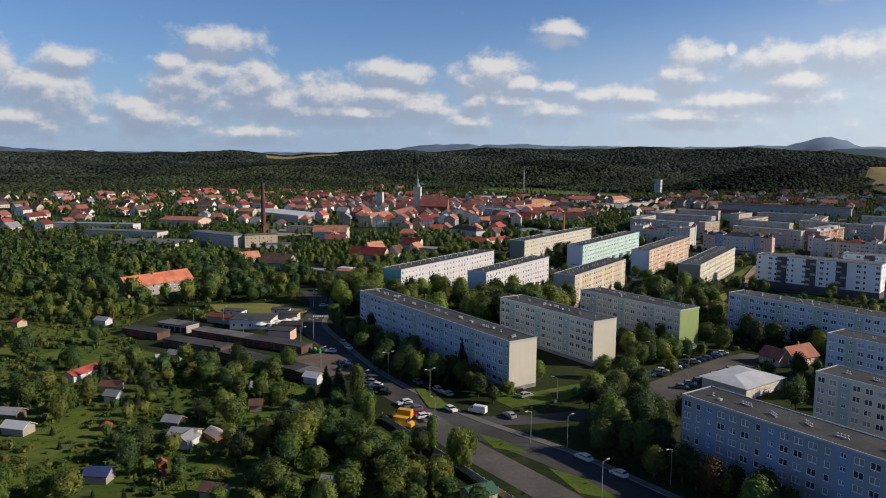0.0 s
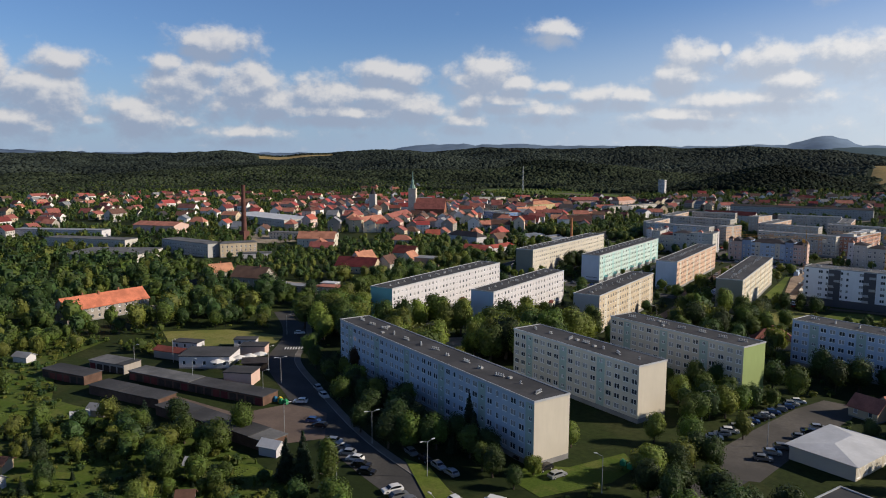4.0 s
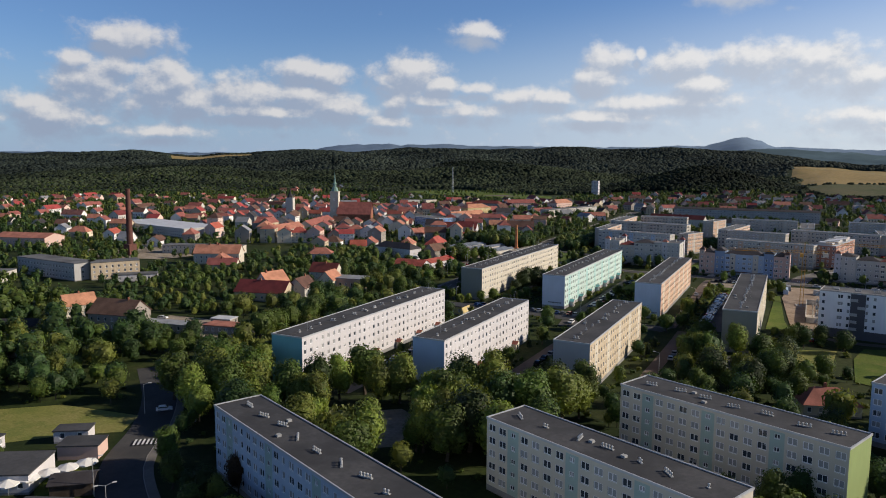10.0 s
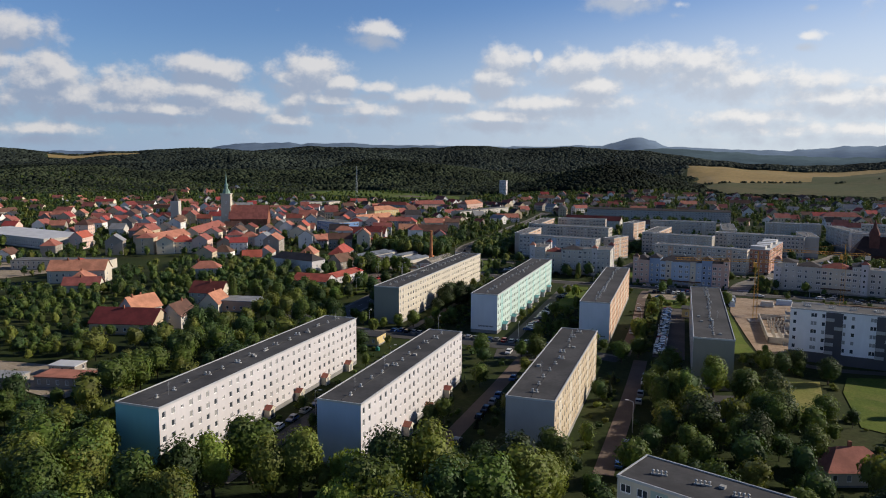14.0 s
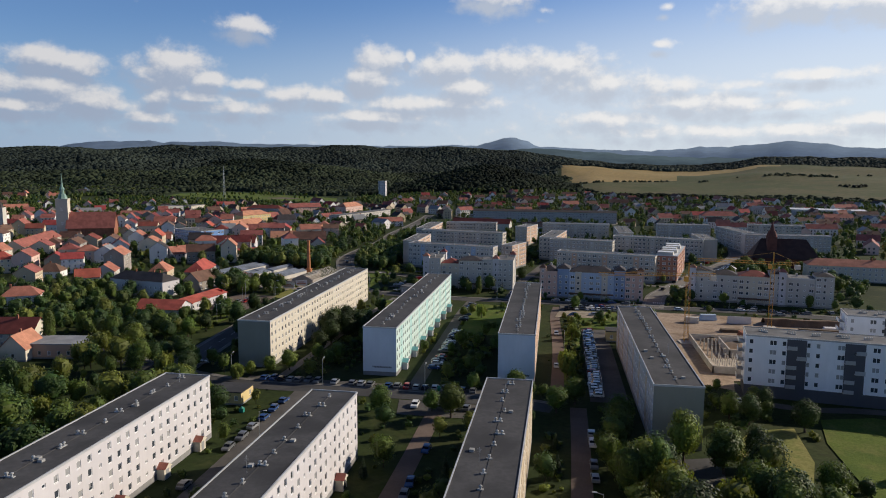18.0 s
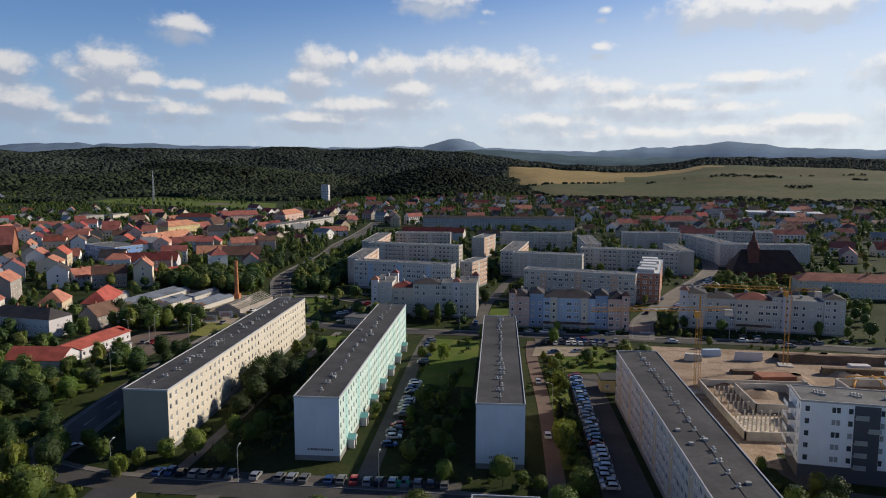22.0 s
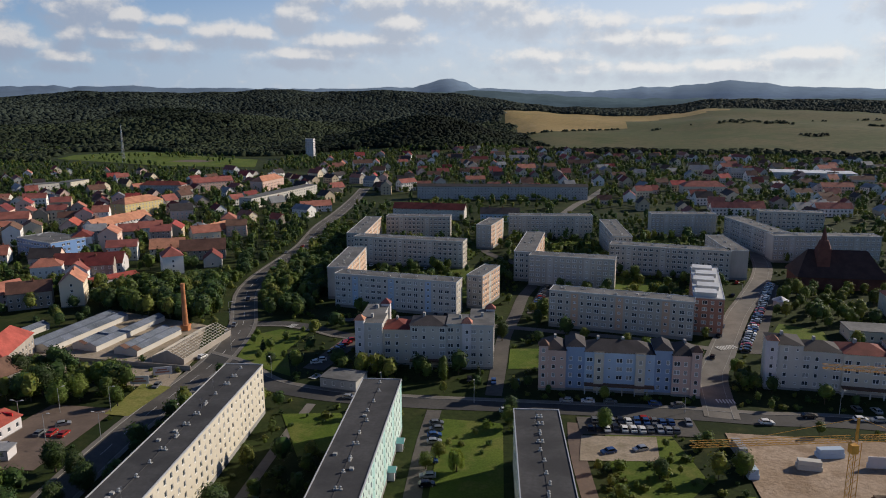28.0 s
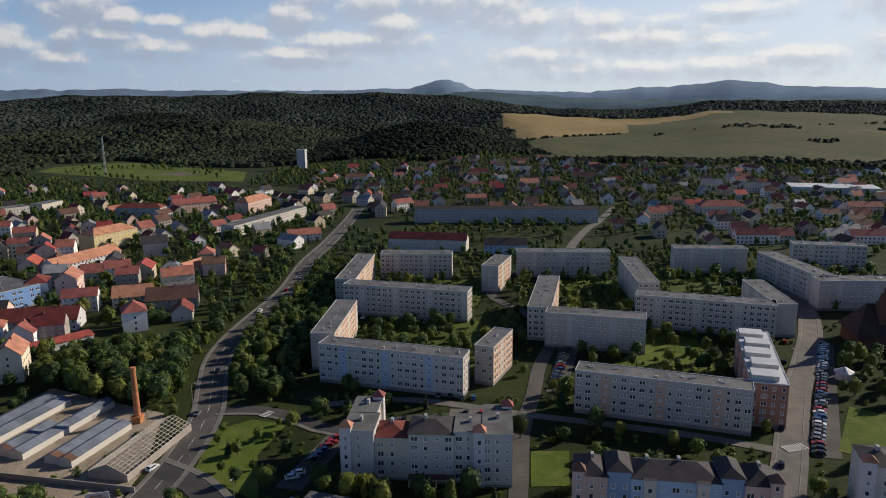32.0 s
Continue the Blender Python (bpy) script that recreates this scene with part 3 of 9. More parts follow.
def make_ground():
    azs = np.radians(np.concatenate([np.arange(-180, -50, 6.0), np.arange(-50, 85, 0.8), np.linspace(85, 180, 17)]))
    rs = np.concatenate([[0], np.arange(100, 900, 100), np.arange(900, 3700, 40), np.arange(3700, 6001, 400)])
    A, R = np.meshgrid(azs, rs, indexing="ij")
    X, Y = CX - np.sin(A) * R, CY + np.cos(A) * R
    Z = np.where(R < 850, 0, land(X, Y)) * np.clip((R - 840) / 60, 0, 1)
    n, m = A.shape
    idx = np.arange(n * m).reshape(n, m)
    f = np.stack([idx[:-1, :-1], idx[1:, :-1], idx[1:, 1:], idx[:-1, 1:]], -1).reshape(-1, 4)[:, ::-1]
    me = quads("ground", np.stack([X, Y, Z], -1).reshape(-1, 3), f, [GRASS, HILLS, PASTURE, WHEAT, LAWN])
    c = f.reshape(-1, 4)
    vx, vy = X.reshape(-1), Y.reshape(-1)
    fx, fy = vx[c].mean(1), vy[c].mean(1)
    r, az = np.hypot(fx - CX, fy - CY), np.degrees(np.arctan2(-(fx - CX), fy - CY))
    kind = np.zeros(len(f), np.int32)
    kind[(r > 1440) & (az > field_edge(r))] = 1
    open_field = (az <= field_edge(r)) & (r > 1420) & (r < 2620)
    kind[open_field] = 2
    kind[open_field & (az > -8.2) & (r > 1766 - 33 * az)] = 3
    kind[open_field & (az <= -8.2) & (az > -16) & (r > 2330 - 12 * (az + 8))] = 3
    kind[(az <= field_edge(r)) & (r >= 2620 + 14 * np.clip(az, -30, -8) + 112)] = 1
    kind[(az > 43) & (az < 49.5) & (r > 2950) & (r < 3330)] = 3
    me.polygons.foreach_set("material_index", kind)
    me.polygons.foreach_set("use_smooth", np.ones(len(f), bool))
    tagged(part("ground", me), "grassy valley floor climbing to fields and wooded hills", "ground", kind="structure")


make_ground()


def far_range(name, azs, heights, r, mat, label):
    """A distant line of hills, with a slope towards the valley and a back."""
    fine = np.arange(azs[0], azs[-1] + 0.01, 0.5)
    hs = np.interp(fine, azs, heights)
    v, f = [], []
    for a, h in zip(np.radians(fine), hs):
        wob = 9 * noise.noise((a * 60, r * 0.01, 0)) + 5 * noise.noise((a * 160, r * 0.01, 3))
        for rr, hh in ((r - 900, -5), (r - 300, (h + wob) * 0.62), (r, h + wob), (r + 120, -5)):
            v.append((CX - math.sin(a) * rr, CY + math.cos(a) * rr, hh))
    for i in range(len(fine) - 1):
        for j in range(3):
            f.append((4 * i + j, 4 * i + j + 1, 4 * i + j + 5, 4 * i + j + 4))
    me = quads(name, np.array(v), np.array(f), [mat])
    me.polygons.foreach_set("use_smooth", np.ones(len(f), bool))
    tagged(part(name, me), label, "hills", kind="structure")


# distance haze is painted as blue into the colour of both ranges
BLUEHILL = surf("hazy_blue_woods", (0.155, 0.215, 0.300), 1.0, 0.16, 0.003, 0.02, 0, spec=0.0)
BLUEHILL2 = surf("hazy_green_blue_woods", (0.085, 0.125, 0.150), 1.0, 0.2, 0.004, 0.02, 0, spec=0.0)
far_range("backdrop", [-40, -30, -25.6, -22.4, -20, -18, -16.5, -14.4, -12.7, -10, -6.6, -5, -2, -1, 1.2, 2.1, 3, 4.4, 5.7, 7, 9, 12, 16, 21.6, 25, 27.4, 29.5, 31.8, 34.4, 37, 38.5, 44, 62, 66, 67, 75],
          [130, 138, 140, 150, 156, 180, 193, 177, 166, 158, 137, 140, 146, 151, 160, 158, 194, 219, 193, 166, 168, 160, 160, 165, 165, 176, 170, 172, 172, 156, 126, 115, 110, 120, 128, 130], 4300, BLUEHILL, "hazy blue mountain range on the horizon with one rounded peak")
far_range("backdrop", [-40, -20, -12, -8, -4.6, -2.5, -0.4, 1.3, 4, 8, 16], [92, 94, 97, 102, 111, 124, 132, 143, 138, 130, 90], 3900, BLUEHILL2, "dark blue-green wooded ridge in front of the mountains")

# ---- streets, yards and lawns ----
# long street past the garages and the southern blocks
road("road", [(-92, -158), (-66, -178), (-49, -196), (-33, -218), (-4, -238), (30, -259), (56, -271), (82, -280), (112, -286), (140, -296), (185, -313), (260, -345)], 9.5, walks=[(1, 2.2)], label="grey asphalt street with parked cars and patched surface")
road("road", [(66, -279), (88, -291), (118, -303), (152, -318), (220, -350)], 9.0, OLDASPH, label="worn pale asphalt service road beside a green median")
road("road", [(84, -276), (100, -262), (113, -244), (119, -226)], 7.0, label="short asphalt link road to a car park")
area("parking", [(112, -216), (117, -196), (124, -172), (130, -159), (139, -160), (138, -172), (131, -196), (124, -228), (117, -230)], OLDASPH, "worn asphalt car park in front of a supermarket", "parking")
area("median", [(89, -283), (97, -283.5), (106, -287), (97, -289)], LAWN, "grassy traffic island between two carriageways", "lawn", 3)
area("median", [(113, -292), (122, -292.5), (133, -298), (124, -300)], LAWN, "grassy traffic island between two carriageways", "lawn", 3)
area("lawn", [(77, -248), (86, -244), (94, -229), (99, -235), (97, -246), (87, -261), (80, -258)], LAWN, "mown lawn at the end of an apartment block", "lawn", 3)
area("garage_yard", [(-56, -262), (-4, -262), (2, -248), (16, -248), (28, -262), (22, -270), (-4, -267), (-54, -269)], BRICKPAVE, "reddish dirt and paving yard between garage rows", "yard")
area("lawn", [(-104, -214), (-88, -223), (-74, -224), (-64, -212), (-52, -202), (-58, -192), (-84, -196)], DRY, "dry yellowish meadow beside a street", "lawn", 3)
area("lawn", [(-47, -222), (-42, -232), (-36, -236), (-31, -230), (-37, -222)], LAWN, "small mown garden with sunshades", "lawn", 3)
area("sports_court", [(-12, -166), (2, -154), (12, -160), (14, -178), (6, -184), (-8, -178)], PLAYSAND, "pale sandy playground among tall trees", "playground", 1)
# street south of the three long blocks
road("road", [(-128, 22), (-102, 5), (-70, -10), (-48, -16), (-20, -17), (10, -18), (36, -19), (50, -22)], 7.0, walks=[(1, 1.8)], label="asphalt street with rows of parked cars")
area("parking", [(-46, -12.6), (30, -14.0), (30, -9.0), (-46, -7.6)], OLDASPH, "asphalt parking strip along a street", "parking")
area("parking", [(6, -22), (34, -22.6), (34, -34), (8, -34)], OLDASPH, "asphalt yard between apartment blocks", "parking")
road("road", [(-24, -20), (-23, -60), (-22, -110), (-21, -150)], 5.0, OLDASPH, label="narrow asphalt drive along an apartment block")
road("road", [(18, -30), (18, -70), (17, -135)], 4.6, BRICKPAVE, label="narrow paved drive along an apartment block")
road("road", [(57, -20), (57, -60), (56, -118)], 4.6, BRICKPAVE, label="narrow paved drive along an apartment block")
road("road", [(8, -12), (7.5, 40), (7, 100), (8, 128)], 4.5, OLDASPH, label="narrow asphalt drive along an apartment block")
road("road", [(-36, -10), (-35, 40), (-33, 100), (-31, 130)], 3.0, PAVING, label="paved footpath along an apartment block")
road("road", [(51, -16), (51, 40), (49, 100), (50, 122)], 4.2, BRICKPAVE, label="narrow reddish paved drive along an apartment block")
area("parking", [(60.5, -14), (71.5, -14), (70, 78), (60, 76)], OLDASPH, "worn asphalt car park with a long row of cars", "parking")
# avenue to the north-west and its junction
road("road", [(-72, -8), (-76, 30), (-79, 80), (-79, 118), (-76, 157), (-77, 183), (-81, 208), (-91, 238), (-98, 262), (-101, 290), (-101, 319), (-100, 367), (-103, 406), (-107, 450), (-108, 520), (-112, 610), (-118, 690)], 8.8, OLDASPH, walks=[(1, 1.6), (-1, 1.6)], dashes=True, label="two-lane asphalt avenue with cars")
road("road", [(-78, 210), (-62, 211), (-46, 204), (-30, 196), (-10, 206), (14, 210)], 6.0, walks=[(-1, 1.6)], label="asphalt side street between apartment blocks")
road("road", [(-84, 170), (-66, 160), (-49, 144), (-26, 136), (0, 133), (26, 132), (54, 131), (84, 130), (107, 127.5), (132, 127), (176, 119), (250, 110)], 7.5, walks=[(1, 2.2)], label="asphalt street in front of newer apartment houses")
area("lawn", [(-69, 168), (-73, 194), (-63, 203), (-50, 200), (-53, 178), (-44, 152), (-58, 160)], LAWN, "green traffic island with young trees", "lawn", 3)
area("parking", [(-42, 160), (-34, 158), (-26, 190), (-34, 194)], OLDASPH, "asphalt car park beside an apartment house", "parking")
road("road", [(94, 128), (100, 160), (109, 182), (131, 233), (146, 263), (167, 307), (180, 345), (190, 400)], 6.8, PAVING, walks=[(-1, 2.0), (1, 1.5)], label="pale paved boulevard with angled parking")
area("parking", [(118, 186), (126, 185), (170, 290), (164, 293)], OLDASPH, "long strip of angled parking bays", "parking")
area("lawn", [(127, 190), (150, 178), (160, 214), (146, 224)], LAWN, "bright mown lawn with a playground", "lawn", 3)
area("lawn", [(-26, 96), (-38, 122), (-20, 124), (-13, 100)], LAWN, "mown lawn between long apartment blocks", "lawn", 3)
area("lawn", [(11, 60), (11, 122), (29, 120), (29, 60)], LAWN, "mown lawn between long apartment blocks", "lawn", 3)
area("lawn", [(56, 80), (58, 118), (76, 118), (80, 90), (72, 80)], LAWN, "mown lawn with shrubs and paths", "lawn", 3)
area("lawn", [(53, 0), (59, 0), (59, 76), (53, 76)], LAWN, "green strip with shrubs beside a car park", "lawn", 0)
# courts of the grey estate
area("lawn", [(-34, 258), (14, 247), (14, 318), (-36, 326)], ALLOTGRASS, "patchy grass court between grey apartment blocks", "lawn", 0)
area("lawn", [(-40, 346), (10, 336), (18, 400), (-40, 400)], ALLOTGRASS, "patchy grass court between grey apartment blocks", "lawn", 0)
area("lawn", [(58, 300), (86, 292), (86, 310), (100, 345), (96, 404), (60, 404)], LAWN, "mown grass court between grey apartment blocks", "lawn", 0)
area("lawn", [(66, 236), (104, 237), (110, 262), (112, 296), (88, 306), (86, 284), (70, 262)], LAWN, "mown grass court behind a long apartment block", "lawn", 0)
area("lawn", [(31, 164), (42, 165), (44, 186), (32, 185)], LAWN, "small mown lawn between apartment houses", "lawn", 3)
area("lawn", [(118, 350), (155, 345), (155, 415), (120, 415)], ALLOTGRASS, "patchy grass court between grey apartment blocks", "lawn", 0)
area("parking", [(4, 197), (24, 198), (26, 216), (5, 215)], PAVING, "pale paved parking court behind an apartment house", "parking")
road("road", [(26, 140), (28, 170), (30, 200), (35, 229), (39, 258), (46, 293), (38, 330), (20, 362), (16, 404)], 5.5, OLDASPH, label="asphalt access road between apartment blocks")
road("road", [(-44, 216), (-10, 222), (30, 212), (80, 200), (108, 190)], 4.5, PAVING, label="pale paved path between apartment blocks")
area("parking", [(40, 232), (47, 231), (58, 282), (50, 286)], OLDASPH, "asphalt parking bays between apartment blocks", "parking")
road("road", [(76, 460), (76, 497), (96, 571), (113, 616), (140, 700)], 7.0, PAVING, label="pale street leading out of the estate")
area("lawn", [(94, -42), (100, -30), (112, -26), (110, -48), (106, -60), (97, -62)], DRY, "sunlit yellowish meadow among trees", "lawn", 3)
area("lawn", [(117, -35), (121, -18), (136, -14), (150, -22), (129, -44), (124, -70), (116, -66)], LAWN, "bright mown playground lawn", "lawn", 3)
area("parking", [(76, -53), (89, -49), (86, -80), (78, -82)], ASPHALT, "dark asphalt court among trees", "yard")
area("parking", [(-128, 84), (-92, 84), (-90, 122), (-112, 124), (-116, 98), (-128, 98)], BRICKPAVE, "reddish paved car park beside a shop", "parking")
area("lawn", [(86.6, 0), (96, 0), (93, 22), (89, 84), (86.6, 84)], LAWN, "bright grass strip along an apartment block", "lawn", 3)
road("road", [(104, 12), (105, 2), (108, -6), (121, -10), (139, -9), (175, -16), (240, -30)], 4.6, OLDASPH, label="narrow asphalt drive along a new white block")
area("parking", [(51, 126), (85, 125.6), (85, 115), (51, 114.4)], OLDASPH, "asphalt car park full of cars", "parking")
area("yard", [(49, 99), (70, 100), (72, 114), (51, 113.6)], PLAYSAND, "pale trodden yard beside a car park", "yard")
area("building_site", [(96, 8), (104, 4), (106, 14), (118, 16), (170, 26), (192, 98), (180, 113), (150, 114), (92, 118), (90, 80), (94, 30)], SOIL, "bare sandy ground of a building site", "building site")
area("yard", [(-160, 150), (-82, 138), (-84, 166), (-96, 206), (-150, 226)], PLAYSAND, "pale dirt yard between rows of sheds", "yard", 0)
area("lawn", [(-711, 1073), (-740, 1200), (-660, 1260), (-532, 1164), (-363, 1064), (-323, 933), (-466, 949), (-621, 1028)], LAWN, "green sports fields at the edge of town", "lawn", 3)
area("lawn", [(52, -261), (60, -262), (74, -272), (68, -275)], LAWN, "narrow mown strip between a car park and a street", "lawn", 3)
area("lawn", [(-94, 30), (-104, 44), (-98, 80), (-90, 78)], LAWN, "mown grass strip beside an avenue", "lawn", 3)
area("lawn", [(-92, 118), (-84, 117), (-81, 140), (-92, 142)], DRY, "dry grass with a billboard beside a street", "lawn", 3)
area("yard", [(-152, -112), (-96, -122), (-94, -92), (-150, -98)], PLAYSAND, "pale trodden yard round old sheds", "yard", 1)
area("running_track", [(-500, 1030), (-470, 1065), (-420, 1040), (-440, 1010)], BRICKPAVE, "reddish running track on a sports field", "sports ground", 3)
area("yard", [(-385, 5), (-300, 28), (-286, 84), (-330, 112), (-400, 80)], PLAYSAND, "pale dirt yard round a factory chimney", "yard", 0)
area("garden_ground", [(-250, -470), (160, -470), (160, -352), (112, -318), (70, -297), (20, -280), (-58, -284), (-96, -262), (-108, -236), (-250, -246)], ALLOTGRASS, "patchy grass of allotment gardens", "lawn", 0)
for gx, gy, gl, gw, ga in [(-64, -300, 30, 16, 8), (-88, -284, 22, 14, 8), (-40, -287, 20, 9, 8), (-3, -340, 24, 20, 28), (7, -353, 12, 9, 25), (24, -362, 12, 7, 25), (46, -337, 12, 9, 20), (35, -309, 14, 8, 20), (60, -344, 16, 7, 22), (93, -313, 8, 6, 25), (76, -323, 7, 5, 20), (-5, -311, 16, 4, 20), (26, -287, 14, 6, 10), (-114, -292, 20, 12, 8), (-50, -330, 14, 8, 20), (-95, -315, 20, 10, 10), (-30, -365, 14, 9, 15), (-70, -350, 18, 10, 12), (-150, -300, 24, 14, 6)]:
    gc, gs = math.cos(radians(ga)) / 2, math.sin(radians(ga)) / 2
    area("garden_plot", [(gx + gl * p * gc - gw * q * gs, gy + gl * p * gs + gw * q * gc) for p, q in ((-1, -1), (1, -1), (1.1, 0.2), (0.9, 1), (-1, 1))], LAWN, "bright grassy garden plot between shrubs", "lawn", 3)
for cx, cy, ca, cn, cl in [(-43, -206, 38, 9, 3.5), (-76, 126, 8, 8, 3), (-60, 205, 70, 5, 3), (111, 190, 20, 8, 4), (-36, 150, 70, 5, 3), (96, 140, 0, 6, 3)]:
    crossing(cx, cy, ca, cn, cl)


# ---- apartment blocks ----
def window_mesh(w, h, leaves, name="window"):
    """A casement in one piece: white bars round sunk dark panes, and a sill; the origin is its lower left corner on the wall."""
    b = 0.115
    xs = [0.0]
    for i in range(leaves):
        xs += [w * i / leaves + b * (1 if i == 0 else 0.6), w * (i + 1) / leaves - b * (1 if i == leaves - 1 else 0.6)]
    xs.append(w)
    zs = [0.0, b, h - b, h]
    v, f, m, at = [], [], [], {}

    def vert(x, y, z):
        key = (round(x, 4), round(y, 4), round(z, 4))
        if key not in at:
            at[key] = len(v)
            v.append(key)
        return at[key]
    for i in range(len(xs) - 1):
        for j in range(3):
            x0, x1, z0, z1 = xs[i], xs[i + 1], zs[j], zs[j + 1]
            if i % 2 == 1 and j == 1:
                front = [vert(x0, 0.05, z0), vert(x1, 0.05, z0), vert(x1, 0.05, z1), vert(x0, 0.05, z1)]
                deep = [vert(x0, 0.1, z0), vert(x1, 0.1, z0), vert(x1, 0.1, z1), vert(x0, 0.1, z1)]
                f.append(tuple(deep))
                m.append(1)
                for q in range(4):
                    f.append((front[q], front[(q + 1) % 4], deep[(q + 1) % 4], deep[q]))
                    m.append(0)
            else:
                f.append((vert(x0, 0.05, z0), vert(x1, 0.05, z0), vert(x1, 0.05, z1), vert(x0, 0.05, z1)))
                m.append(0)
        f.append((vert(xs[i], -0.06, -0.03), vert(xs[i + 1], -0.06, -0.03), vert(xs[i + 1], 0.05, 0), vert(xs[i], 0.05, 0)))
        f.append((vert(xs[i], -0.06, -0.08), vert(xs[i + 1], -0.06, -0.08), vert(xs[i + 1], -0.06, -0.03), vert(xs[i], -0.06, -0.03)))
        m += [0, 0]
    g = Geo()
    g.v, g.f, g.m = v, f, m
    return g.mesh(name, [WINFRAME, GLASS])


WIN = {"W": (1.95, 1.5, window_mesh(1.95, 1.5, 2)), "w": (1.15, 1.45, window_mesh(1.15, 1.45, 1)), "T": (2.3, 1.45, window_mesh(2.3, 1.45, 3)),
       "s": (0.85, 0.75, window_mesh(0.85, 0.75, 1)), "S": (1.2, 1.0, window_mesh(1.2, 1.0, 2)), "b": (0.8, 0.45, window_mesh(0.8, 0.45, 1)),
       "D": (1.9, 2.1, window_mesh(1.9, 2.1, 3))}


def frame_of(a, b):
    """The matrix whose x runs from a to b along a wall and whose y goes into the house."""
    ang = math.atan2(b[1] - a[1], b[0] - a[0])
    return pose(a[0], a[1], 0, 0, 0, math.degrees(ang))


def facade(g, parent, a, b, base, storeys, step, pattern, mats, top, unit=3.0, windows="each", skirt=True, sill=0.85):
    """A wall from a to b with an opening and a window in every cell. mats: the number of the wall, the stripe and the skirt in the mesh."""
    length = math.hypot(b[0] - a[0], b[1] - a[1])
    n = max(1, round(length / unit))
    u = length / n
    fm = frame_of(a, b)
    put = lambda x, y, z: tuple(fm @ Vector((x, y, z)))  # noqa: E731
    wall_m, stripe_m, skirt_m = mats
    if base > 0:
        g.face([put(0, 0, 0), put(length, 0, 0), put(length, 0, base), put(0, 0, base)], skirt_m)
    rows = top - base - storeys * step
    joined = windows
    for c in range(n):
        code = pattern[c % len(pattern)]
        m = stripe_m if code in "Ss." else wall_m
        x0, x1 = c * u, (c + 1) * u
        if rows > 0.01:
            z = base + storeys * step
            g.face([put(x0, 0, z), put(x1, 0, z), put(x1, 0, top), put(x0, 0, top)], wall_m)
        for s in range(storeys):
            z0, z1 = base + s * step, base + (s + 1) * step
            if code in "-.":
                g.face([put(x0, 0, z0), put(x1, 0, z0), put(x1, 0, z1), put(x0, 0, z1)], m)
                continue
            w, h, me = WIN[code]
            wx, wz = (x0 + x1 - w) / 2, z0 + (sill if code not in "sSD" else 1.25 if code != "D" else 0.2)
            wx2, wz2 = wx + w, min(wz + h, z1 - 0.05)
            for p, q, r, t in ((x0, z0, wx, z1), (wx2, z0, x1, z1), (wx, z0, wx2, wz), (wx, wz2, wx2, z1)):
                g.face([put(p, 0, q), put(r, 0, q), put(r, 0, t), put(p, 0, t)], m)
            d = 0.16
            for p, q, r, t in ((wx, wz, wx, wz2), (wx2, wz2, wx2, wz), (wx, wz2, wx2, wz2), (wx2, wz, wx, wz)):
                g.face([put(p, 0, q), put(p, d, q), put(r, d, t), put(r, 0, t)], m)
            place = fm @ pose(wx, 0.05, wz)
            if windows == "each":
                part("window", me, parent, place)
            else:
                k = len(joined.v)
                joined.v += [tuple(place @ v.co) for v in me.vertices]
                joined.f += [tuple(k + i for i in p.vertices) for p in me.polygons]
                joined.m += [p.material_index for p in me.polygons]


def joined_windows(joined, parent):
    """The windows of the sides that nobody passes near."""
    if joined.f:
        tagged(part("far_glazing", joined, parent, mats=[WINFRAME, GLASS]), kind="stuff")


def vent_mesh(kind):
    """A cluster of short metal flues with caps on a low plastered base."""
    g = Geo()
    n = (1, 2, 4)[kind]
    g.box(-0.36, -0.56 * n, 0, 0.36, 0.56 * n, 0.28, 1)
    for i in range(n):
        y = (i - (n - 1) / 2) * 1.12
        g.cyl(0, y, 0.28, 0.95, 0.22, 0.22, 8, 0)
        g.cyl(0, y, 0.95, 1.22, 0.38, 0.36, 8, 0)
        g.cyl(0, y, 1.22, 1.42, 0.36, 0.06, 8, 0)
    return g.mesh("roof_vent", [VENT, VENTBASE])


VENTS = [vent_mesh(i) for i in range(3)]


def mast_mesh():
    g = Geo()
    g.cyl(0, 0, 0, 3.2, 0.035, 0.025, 5)
    for i in range(5):
        g.beam((-0.35, 0, 2.2 + i * 0.2), (0.35, 0, 2.2 + i * 0.2), 0.02)
    return g.mesh("roof_aerial", [STEEL])


AERIAL = mast_mesh()


